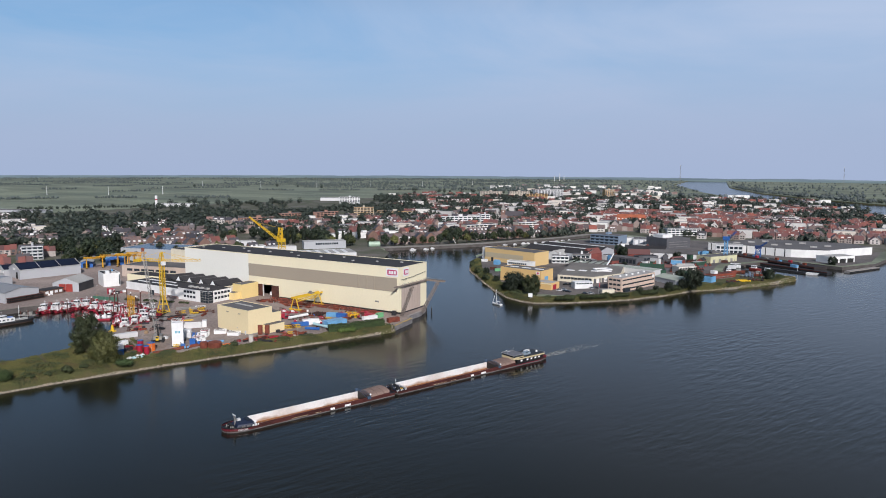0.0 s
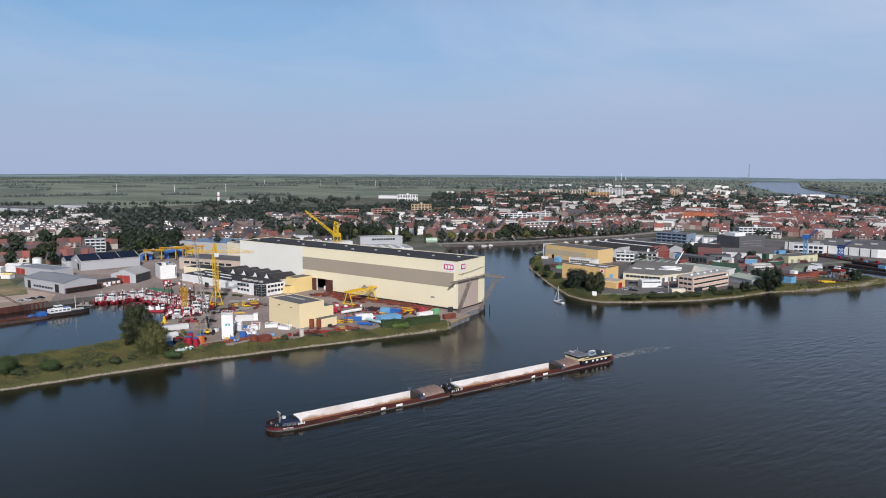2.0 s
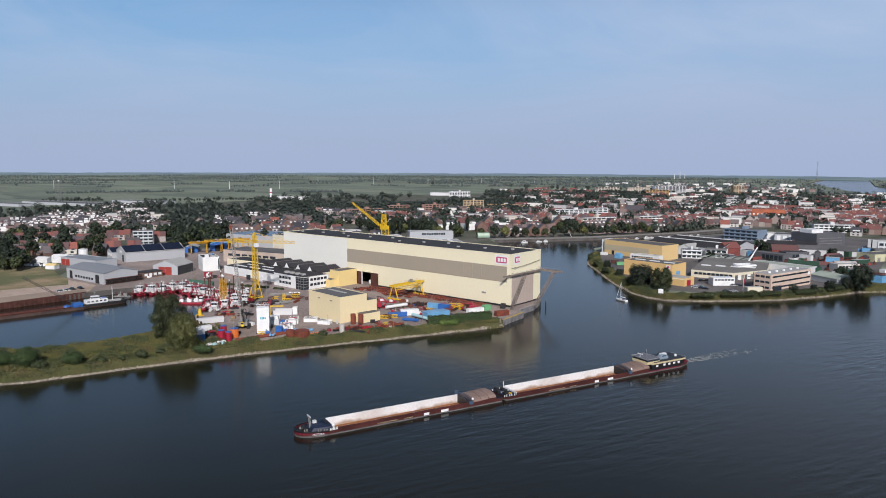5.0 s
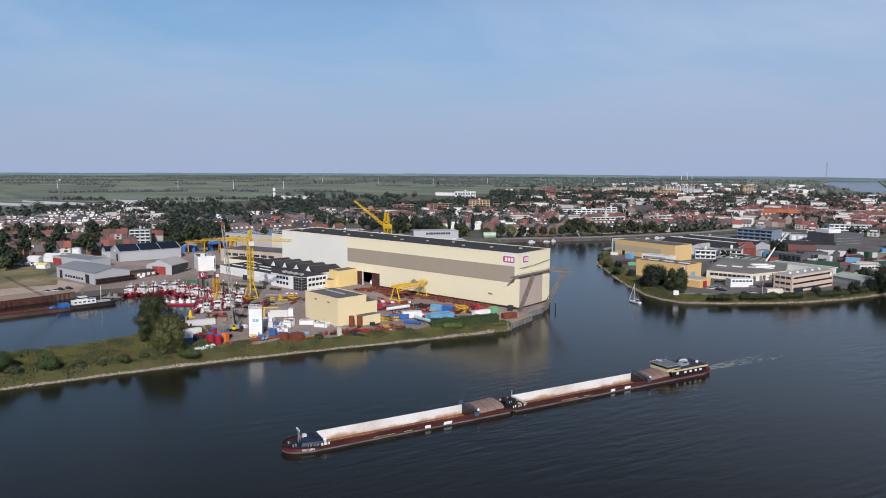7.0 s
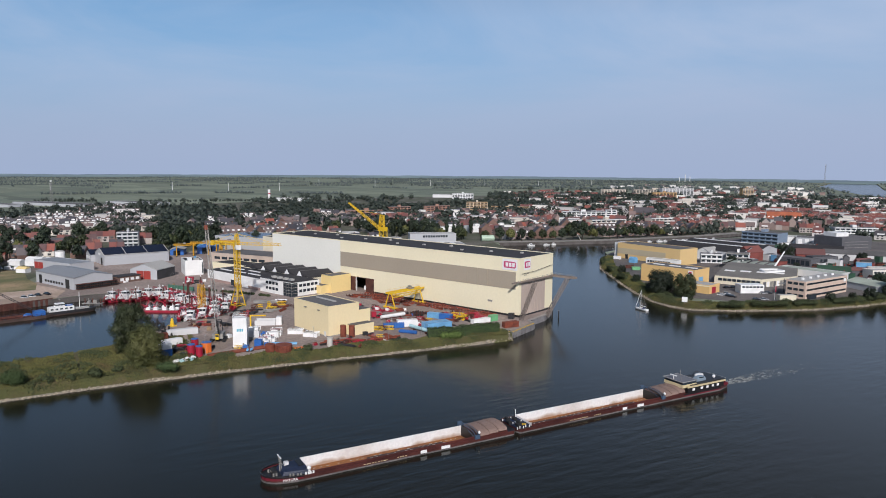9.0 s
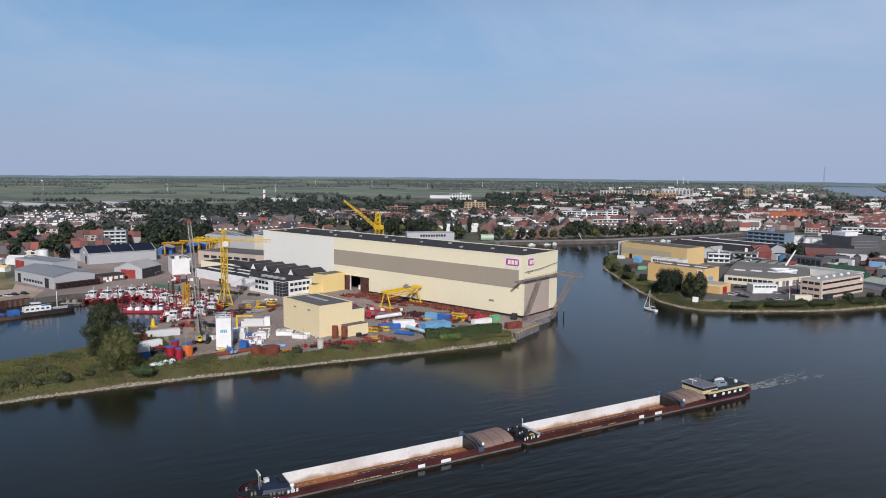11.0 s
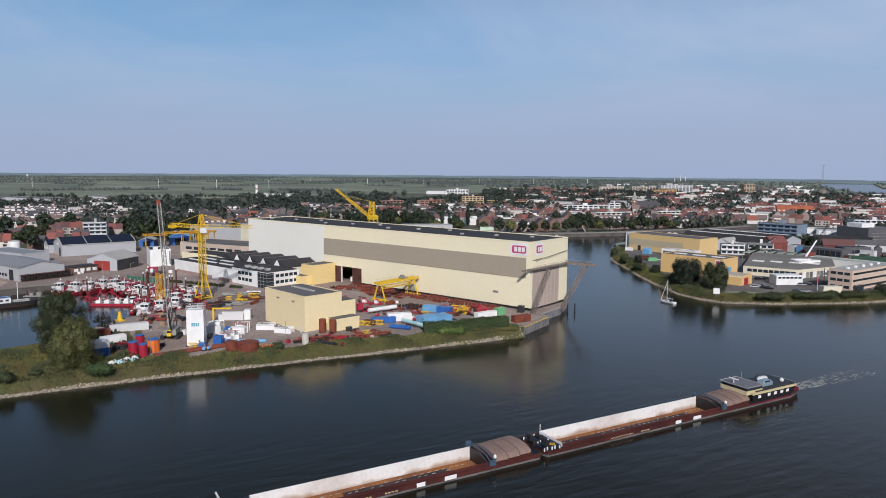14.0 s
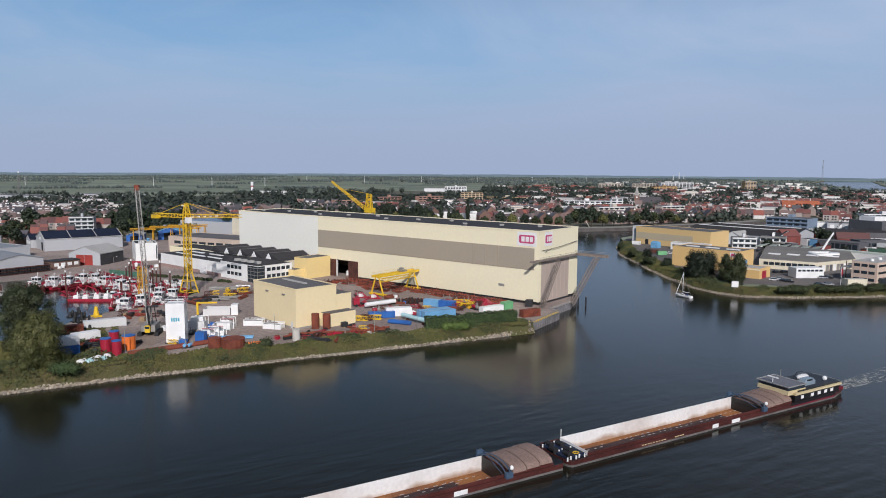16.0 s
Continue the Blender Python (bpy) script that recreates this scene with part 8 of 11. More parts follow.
# ---- the town ----
def house_proto(name, seed, bays, wall, roof, label, depth=9.0, eave=5.6, ridge=9.6, bay=5.2, gable_front=False):
    """A terrace of dwellings; local x along the street, front towards -y."""
    h = thing(name, pose(0, 0, -60), label, "house")
    L = bays * bay
    rnd = random.Random(seed)
    for k in range(bays):
        x0, x1, up, back = -L / 2 + k * bay, -L / 2 + (k + 1) * bay, rnd.choice((0, 0, 0.45, -0.3)), rnd.choice((0, 0.0, 0.5))
        part("wall", Shape().gable(x0, x1, -depth / 2, depth / 2 + back, 0, eave + up, ridge + up), wall, h)
        r = part("roof", Shape().roof(x0, x1, -depth / 2, depth / 2 + back, eave + up + 0.03, ridge + up + 0.03, 0.22, 0.22), roof, h)
    for k in range(max(1, bays // 2)):
        x = -L / 2 + (k + 0.5) * L / max(1, bays // 2)
        part("chimney", Shape().box(x - 0.45, x + 0.45, 0.3, 1.1, ridge - 0.8, ridge + 1.1), BRICK, r)
    for k in range(bays):
        x = -L / 2 + (k + 0.5) * bay
        part("window", Shape().box(x - 1.2, x + 1.2, -depth / 2 - 0.07, -depth / 2, 3.3, 4.8), PANE, h)
        part("window", Shape().box(x - 1.9, x + 0.5, -depth / 2 - 0.07, -depth / 2, 0.8, 2.5), PANE, h)
        if seed % 2:
            part("dormer", Shape().box(x - 1.1, x + 1.1, -depth / 2 + 1.0, -depth / 2 + 3.4, eave + 0.6, eave + 2.6), WHITE_WALL, r)
    return h


HOUSE_WALL = mixed("house_wall", WALLS)
PANE = mat("house_window", (0.10, 0.11, 0.12), 0.12, var=0.3, scale=0.3, rand=0.5)
HOUSES = [house_proto("terrace_house", 0, 4, HOUSE_WALL, TILE_RED, "terrace of brick or painted houses with red tiled roof"),
          house_proto("terrace_house", 1, 5, HOUSE_WALL, TILE_BROWN, "terrace with brown tiled roof and white dormers"),
          house_proto("detached_house", 2, 2, PLASTER, TILE_RED, "pale rendered house with red tiled roof", 9, 4.2, 9.2),
          house_proto("detached_house", 3, 2, BRICK, TILE_DARK, "brick house with dark roof and dormers", 9, 4.2, 9.0),
          house_proto("terrace_house", 4, 4, PLASTER, TILE_BROWN, "white terrace with low brown roof", 8.5, 5.4, 8.0),
          house_proto("detached_house", 5, 1, BRICK, TILE_DARK, "narrow brick house with steep dark gable", 11, 6.6, 11.5, 6.5)]


def flat_block_proto():
    """A flat-roofed pale block of shops or a school."""
    h = thing("flat_roofed_block", pose(0, 0, -60), "pale flat-roofed block among the houses", "building")
    part("wall", Shape().box(-12, 12, -6, 6, 0, 6.8), WHITE_WALL, h)
    part("roof", Shape().box(-11.8, 11.8, -5.8, 5.8, 6.8, 7.0), ROOF_LIGHT, h)
    part("stair_head", Shape().box(-3, 2, -2, 3, 7.0, 8.8), WHITE_WALL, h)
    for z in (1.0, 4.2):
        for k in range(3):
            part("window", Shape().box(-11.2 + k * 7.8, -4.6 + k * 7.8, -6.07, -6, z, z + 1.5), PANE, h)
    return h


HOUSES.append(flat_block_proto())

# zones: centre, size along and across the streets, street angle, row spacing, mix of house kinds, share built
ZONES = [(-175, 425, 260, 60, 60, 26, (5, 5, 3, 1), 0.95), (-300, 420, 260, 150, 62, 26, (0, 5, 3, 6, 2), 0.85), (-430, 480, 200, 260, 35, 28, (0, 2, 6, 4), 0.7),
         (-230, 600, 280, 200, 20, 27, (1, 0, 5, 6, 2), 0.85), (-80, 680, 260, 180, 12, 28, (0, 5, 0, 3, 6), 0.85), (140, 760, 260, 330, 12, 24, (0, 0, 2, 0, 3, 5, 6), 0.95),
         (60, 600, 160, 70, 5, 26, (2, 0, 3, 0), 0.6), (235, 640, 50, 180, 80, 22, (2, 3, 3), 0.8), (-20, 900, 300, 200, 8, 27, (0, 1, 6, 0), 0.85),
         (-300, 850, 420, 260, 15, 30, (0, 6, 4, 2, 6), 0.7), (-430, 170, 110, 260, 75, 26, (3, 3, 1, 5, 2), 0.8), (-420, -40, 120, 150, 60, 24, (3, 2, 3, 0), 0.85),
         (-640, 60, 170, 180, 65, 21, (4, 4, 3, 4), 0.95), (-775, 140, 130, 150, 65, 24, (4, 4, 6, 4), 0.9), (-930, 215, 110, 130, 60, 28, (4, 4), 0.7), (-500, 1900, 480, 320, 20, 58, (6, 4, 6, 0), 0.4), (-820, 2480, 700, 420, 25, 95, (6, 6, 4), 0.35), (-372, -78, 70, 60, 40, 19, (3, 3, 2, 3, 5), 0.95), (-560, 300, 180, 200, 40, 30, (4, 3, 1), 0.5), (100, 1150, 300, 300, 10, 30, (0, 6, 4, 3), 0.6), (-250, 1200, 450, 380, 18, 34, (0, 6, 4, 6), 0.55),
         (-560, 1050, 250, 250, 30, 36, (4, 6, 0), 0.4), (-250, 1520, 800, 260, 25, 44, (6, 4, 6, 0), 0.4), (-800, 1400, 300, 300, 30, 48, (6, 4, 0), 0.35), (130, 1330, 160, 200, 10, 34, (6, 0, 4), 0.5)]
KEEP_CLEAR = [(-250, 240, 55), (-278, 580, 38), (-502, 642, 32), (-450, 645, 30), (-245, 693, 22), (-69, 742, 28), (-760, 945, 45), (-520, 485, 20), (-505, 548, 30), (-412, 20, 24), (-290, 30, 55), (-330, -20, 40),
              (-190, 107, 40), (-300, 285, 30), (45, 590, 28), (-553, 435, 28)]


def river_side(x, y):
    """Across-channel distance inland from the town quay, and whether the town stands here at all."""
    for (xa, ya, _), (xb, yb, _) in zip(SHORE[17:22], SHORE[18:23]):
        if ya <= y <= yb and x > xa + (xb - xa) * (y - ya) / (yb - ya) - 24:
            return False
    if y < 560 and x > -60:
        return False
    if y < 269 and x > -345 and y < 270 and x > -240:
        return False
    if x > 316 - max(0, y - 720) * 0.115:
        return False
    return True


def town():
    rnd = random.Random(21)
    lots = []
    for cx, cy, L, W, ang, gap, mix, share in ZONES:
        c, s = math.cos(radians(ang)), math.sin(radians(ang))
        v = -W / 2
        row = 0
        while v <= W / 2:
            u = -L / 2 + rnd.random() * 8
            while u < L / 2:
                k = rnd.choice(mix)
                width = (20.8, 26, 10.4, 10.4, 23.5, 6.5, 24)[k]
                x, y = cx + c * (u + width / 2) - s * v, cy + s * (u + width / 2) + c * v
                if rnd.random() < share * 0.86 and river_side(x, y) and all((x - a) ** 2 + (y - b) ** 2 > r * r for a, b, r in KEEP_CLEAR):
                    lots.append((x, y, k, ang + (180 if row % 2 else 0) + rnd.gauss(0, 1.5) + (90 if k == 5 else 0)))
                u += width + (1.5 if k in (0, 1, 4) and rnd.random() < 0.6 else 5 + 5 * rnd.random())
            v += gap * (0.92 + 0.16 * rnd.random())
            row += 1
    lots = [q for q in lots if not (-372 < q[0] < -288 and -108 < q[1] < -52)]
    lots.sort(key=lambda q: (q[0] - 190) ** 2 + (q[1] + 280) ** 2)
    near, far = lots[:140], lots[140:]
    for k, proto in enumerate(HOUSES):
        mine = [q for q in near if q[2] == k]
        for i, (x, y, _, a) in enumerate(mine):
            m = pose(x, y, 2.9, 0, 0, a)
            if i < len(mine) - 1:
                tagged(copy_thing(proto, m), group="houses of the town")
            else:
                proto.matrix_world = m
                tagged(proto, group="houses of the town")
    walls, red, dark, panes, flat, flat_top, white = (Shape() for _ in range(7))
    vary = random.Random(33)
    for x, y, k, a in far:
        if k == 6:
            m = pose(x, y, 2.9, 0, 0, a)
            h = 5.5 + (x * 7.3 + y * 3.1) % 5
            for src, dst in ((Shape().box(-12, 12, -6, 6, 0, h), flat), (Shape().box(-11.8, 11.8, -5.8, 5.8, h, h + 0.2), flat_top)):
                dst.add([m @ Vector(p) for p in src.v], src.f)
            continue
        L, eave, ridge = (20.8, 26, 10.4, 10.4, 19, 6.5)[k], (5.6, 5.6, 4.2, 4.2, 5.4, 6.6)[k], (9.6, 9.6, 9.2, 9, 8, 11.5)[k]
        m = pose(x, y, 2.9, 0, 0, a)
        t1, t2, t3 = Shape(), Shape(), Shape()
        units = max(1, round(L / 7.5))
        for j in range(units):
            # each dwelling with its own height, set-back and now and then a gable to the street
            xa, xb = -L / 2 + L * j / units, -L / 2 + L * (j + 1) / units
            up, back = 0.9 * vary.random() - 0.3, 1.6 * vary.random() - 0.8
            if vary.random() < 0.22:
                g1, g2 = Shape().gable(-4.5 + back, 4.5 + back, -xb, -xa, 0, eave + up, ridge + up - 0.6), Shape().roof(-4.5 + back, 4.5 + back, -xb, -xa, eave + up + 0.03, ridge + up - 0.57, 0.2, 0.3)
                t1.add([(-q, p, z) for p, q, z in g1.v], g1.f)
                t2.add([(-q, p, z) for p, q, z in g2.v], g2.f)
            else:
                t1.gable(xa, xb, -4.5 + back, 4.5 + back, 0, eave + up, ridge + up)
                t2.roof(xa, xb, -4.5 + back, 4.5 + back, eave + up + 0.03, ridge + up + 0.03, 0.2, 0.2)
                t1.box(xa + 0.2, xa + 1.1, back - 0.5, back + 0.5, ridge + up - 0.8, ridge + up + 1.0)
                if vary.random() < 0.35:
                    white.add([m @ Vector(p) for p in Shape().box(xa + 2.2, xb - 1.6, -3.9 + back, -1.6 + back, eave + up + 0.5, eave + up + 2.1).v], Shape().box(0, 1, 0, 1, 0, 1).f)
            for q in (0.3, 0.68):
                for z in (0.9, 3.4):
                    xc = xa + (xb - xa) * q
                    t3.box(xc - 0.9, xc + 0.9, -4.58 + back, -4.5 + back, z, z + 1.4)
        if x < -540 and y < 330 and k in (3, 4):
            # white dormers along both roof slopes
            dormer = Shape()
            for j in range(max(1, int(L / 6))):
                for y0 in (-4.0, 1.4):
                    dormer.box(-L / 2 + 1.2 + j * 6, -L / 2 + 4.8 + j * 6, y0, y0 + 2.6, eave + 0.4, eave + 2.2)
            white.add([m @ Vector(p) for p in dormer.v], dormer.f)
            front = Shape().box(-L / 2 + 0.4, L / 2 - 0.4, -4.75, -4.6, 0.2, eave - 0.2).box(-L / 2 + 0.4, L / 2 - 0.4, 4.6, 4.75, 0.2, eave - 0.2)
            white.add([m @ Vector(p) for p in front.v], front.f)
        for src, dst in ((t1, walls), (t2, red if k in (0, 2) or (k == 1 and x > -200) else dark), (t3, panes)):
            dst.add([m @ Vector(p) for p in src.v], src.f)
    for name, s, material, lab in (("far_dormers", white, WHITE, "white dormers and panelled fronts of far terraces"), ("far_flat_blocks", flat, FLAT_FAR, "pale flat-roofed blocks of the far town"), ("far_flat_roofs", flat_top, FLAT_TOP_FAR, "pale and grey flat roofs of the far town"), ("far_house_walls", walls, BRICK_FAR, "brick walls of far terraces"), ("far_red_roofs", red, TILE_FAR, "red tiled roofs of far terraces"),
                                   ("far_dark_roofs", dark, TILE_FAR_DARK, "brown and dark roofs of far terraces"), ("far_house_windows", panes, PANE, "windows of far terraces")):
        solid(name, s, material, lab, "houses", kind="stuff")
    return lots


def island_varied(name, a, b, rough=0.6):
    """One colour for each joined piece, between a and b."""
    m = mat(name, a, rough, var=0.2, scale=0.4)
    n, l = m.node_tree.nodes, m.node_tree.links
    g = n.new("ShaderNodeNewGeometry")
    mix = n.new("ShaderNodeMix")
    mix.data_type = "RGBA"
    mix.inputs["A"].default_value, mix.inputs["B"].default_value = (*a, 1), (*b, 1)
    l.new(g.outputs["Random Per Island"], mix.inputs["Factor"])
    hsv = [q for q in n if q.type == "HUE_SAT"][0]
    l.new(mix.outputs["Result"], hsv.inputs["Color"])
    return m


BRICK_FAR = mixed("far_brick", WALLS, island=True)
TILE_FAR = mixed("far_red_tiles", REDS, island=True)
TILE_FAR_DARK = mixed("far_dark_tiles", BROWNS + DARKS, island=True)
FLAT_FAR = mixed("far_pale_walls", [(0.74, 0.73, 0.70), (0.45, 0.43, 0.42), (0.78, 0.76, 0.72), (0.55, 0.48, 0.40)], island=True)
FLAT_TOP_FAR = mixed("far_flat_felt", [(0.40, 0.40, 0.40), (0.13, 0.13, 0.14), (0.55, 0.54, 0.53), (0.22, 0.21, 0.21)], island=True)
LOTS = town()


# ---- larger buildings of the town ----
def flats(name, x, y, turn, L, depth, storeys, wall, label, band=None, h0=3.0, base=2.9, bays=None):
    """A block of flats: body, roof, and on the front (-y) one gallery slab and separate windows per storey."""
    f = thing(name, pose(x, y, base, 0, 0, turn), label, "flats")
    H = storeys * h0 + 0.4
    part("wall", Shape().box(0, L, 0, depth, 0, H), wall, f)
    part("roof", Shape().box(0.2, L - 0.2, 0.2, depth - 0.2, H, H + 0.15), ROOF_GREY, f)
    part("stair_head", Shape().box(L * 0.45, L * 0.55, depth * 0.3, depth * 0.7, H + 0.15, H + 2.6), wall, f)
    n = bays or max(3, int(L / 7))
    for k in range(storeys):
        z = k * h0
        part("gallery", Shape().box(0, L, -1.2, 0, z + h0 - 0.25, z + h0 + 0.55), band or wall, f)
        for j in range(n):
            a = L * (j + 0.12) / n
            part("window", Shape().box(a, a + L * 0.74 / n, -0.06, 0, z + 0.8, z + 2.4), GLASS, f)
    return f


PALE = mat("pale_brick", (0.62, 0.55, 0.46), 0.85, var=0.12)
TAN = mat("tan_panel", (0.55, 0.36, 0.17), 0.8, var=0.12)
PINK = mat("pink_brick", (0.42, 0.24, 0.18), 0.85, var=0.15)
flats("hotel_block", -785, 925, 38, 46, 12, 5, WHITE, "white five-storey block among trees", bays=8)
flats("apartment_block", -517, 630, 36, 34, 12, 5, PALE, "pale five-storey flats with tan balconies", TAN, bays=6)
flats("apartment_block", -484, 652, 20, 62, 11, 3, PALE, "pale three-storey flats with tan balconies", TAN, bays=8)
flats("office_slab", -302, 563, 35, 58, 13, 4, WHITE, "long white four-storey office slab", bays=9)
flats("white_tower_block", -254, 597, 35, 14, 13, 5, WHITE, "white stair block at the end of an office slab", bays=2)
flats("gallery_flats", -533, 470, 72, 34, 10, 4, PINK, "pink brick gallery flats", bays=6)
flats("gallery_flats", -513, 528, 70, 40, 10, 4, PINK, "pink brick gallery flats", bays=6)
flats("gallery_flats", -545, 398, 70, 60, 10, 3, PINK, "low pink brick gallery flats", bays=7)
flats("far_flats", -664, 1383, 38, 62, 14, 6, PALE, "pale slab of flats on the edge of town", bays=8)
flats("far_flats", -599, 1434, 45, 60, 14, 6, PALE, "pale slab of flats on the edge of town", bays=8)
flats("far_flats", -560, 1520, 50, 90, 14, 7, LIGHT_SHEET, "grey slab of flats on the edge of town", bays=9)
flats("far_flats", -516, 1360, 36, 56, 12, 5, TAN, "tan and yellow slab of flats", TAN, bays=7)
flats("far_tower_flats", -348, 1490, 40, 26, 18, 9, TAN, "tan tower of flats", PALE, bays=4)
flats("small_office", -416, 12.4, 58, 17, 14, 4, GREY_SHEET, "grey four-storey office with pale bands", LIGHT_SHEET, bays=4)
flats("waterfront_flats", -196, 446, 62, 46, 12, 4, PALE, "waterfront flats with white balconies", WHITE, bays=7)
flats("waterfront_flats", -158, 520, 60, 30, 12, 4, PALE, "waterfront flats with white balconies", WHITE, bays=5)
flats("glass_office", 24, 575, 35, 44, 14, 3, LIGHT_SHEET, "low glass and concrete office", WHITE, bays=8)


def church():
    c = thing("church", pose(-262, 690, 2.9, 0, 0, 25), "brick church with a slim grey spire", "church")
    part("nave", Shape().gable(4, 32, -7, 7, 0, 8, 15), BRICK, c)
    part("roof", Shape().roof(4, 32, -7, 7, 8.03, 15.03, 0.25, 0.4), TILE_DARK, c)
    part("tower", Shape().box(-3, 4, -3.5, 3.5, 0, 17), BRICK, c)
    part("spire", Shape().loft([[(-3, -3.5, 17), (4, -3.5, 17), (4, 3.5, 17), (-3, 3.5, 17)], [(0.4, -0.1, 29), (0.6, -0.1, 29), (0.6, 0.1, 29), (0.4, 0.1, 29)]]), STEEL, c)
    part("clock_face", Shape().tube((0.5, -3.6, 14.5), (0.5, -3.5, 14.5), 1.1, 12), WHITE, c)


church()
o = house_proto("orange_roofed_hall", 1, 8, BRICK, mat("bright_orange_tiles", (0.40, 0.12, 0.06), 0.85, var=0.2, scale=0.4), "large brick building with bright orange hipped roof", 18, 6.5, 14.5)
o.matrix_world = pose(-69, 742, 2.9, 0, 0, 18)


def water_tower():
    t = thing("chimney_tower", pose(-978, 587, 2.9), "slim white chimney tower in the fields", "tower")
    part("shaft", Shape().tube((0, 0, 0), (0, 0, 20), 2.7, 14, 2.4), WHITE, t)
    part("cap", Shape().tube((0, 0, 20), (0, 0, 24.5), 2.5, 14), WHITE, t)
    part("collar", Shape().tube((0, 0, 15.5), (0, 0, 17.6), 2.7, 14), RED, t, "red painted band")


water_tower()


def mast(x, y, h, label, w=1.6):
    t = thing("lattice_mast", pose(x, y, 2.9), label, "mast")
    part("mast_truss", Shape().lattice((0, 0, 0), (0, 0, h), w * 1.6, int(h / 3), 0.16, w * 0.7), STEEL, t)
    part("antenna_head", Shape().box(-1.2, 1.2, -1.2, 1.2, h - 2.5, h), WHITE_WALL, t)


mast(-1165, 255, 42, "grey lattice antenna mast beside a depot", 3.0)
mast(172, 3060, 90, "tall grey power pylon on the far bank", 3.4)
mast(-457, 2900, 96, "tall grey power pylon by the river bend", 3.4)
for x, y, h in ((-1358, 3687, 29), (-1329, 3698, 44), (-1305, 3707, 32)):
    t = thing("chimney_stack", pose(x, y, 2.9), "slim pale chimney stack on the horizon", "chimney", "stacks of a far power station")
    part("shaft", Shape().tube((0, 0, 0), (0, 0, h), 2.2, 10, 1.5), LIGHT_SHEET, t)
    part("rim", Shape().tube((0, 0, h), (0, 0, h + 1.2), 1.8, 10), STEEL, t)


def turbines():
    """Slim white poles along the polder road."""
    rows = [(-1717, 799), (-1590, 900), (-1500, 1010), (-1900, 1500), (-1750, 1650), (-1600, 1800), (-1450, 1950), (-1300, 2100), (-1150, 2250), (-2100, 400), (-1950, 560)]
    first = thing("power_pole", pose(*rows[0], 2.9), "tall pale power pole in the meadows", "pole", "poles across the polder")
    part("post", Shape().tube((0, 0, 0), (0, 0, 24), 0.8, 6, 0.4), WHITE_WALL, first)
    part("cross_arm", Shape().box(-3, 3, -0.15, 0.15, 21, 21.5), WHITE_WALL, first)
    for x, y in rows[1:]:
        copy_thing(first, pose(x, y, 2.9))


turbines()
for x, y, L, W, h, a, wm, lab in ((-1190, 200, 190, 40, 4.2, 15, GREY_SHEET, "long low grey depot"), (-1120, 330, 120, 30, 4.0, 20, GREY_SHEET, "long low pale warehouse"), (-905, 1000, 46, 26, 7, 35, LIGHT_SHEET, "low pale factory among trees"),
                              (-1010, 620, 70, 20, 6, 30, LIGHT_SHEET, "low grey farm shed"), (-74, 1700, 62, 25, 12, 38, WHITE, "long white riverside works"), (-1250, 120, 160, 30, 4.2, 15, GREY_SHEET, "long low grey depot")):
    block("far_works", 0, L, 0, W, h, wm, ROOF_GREY, lab).matrix_world = pose(x, y, 2.9, 0, 0, a)


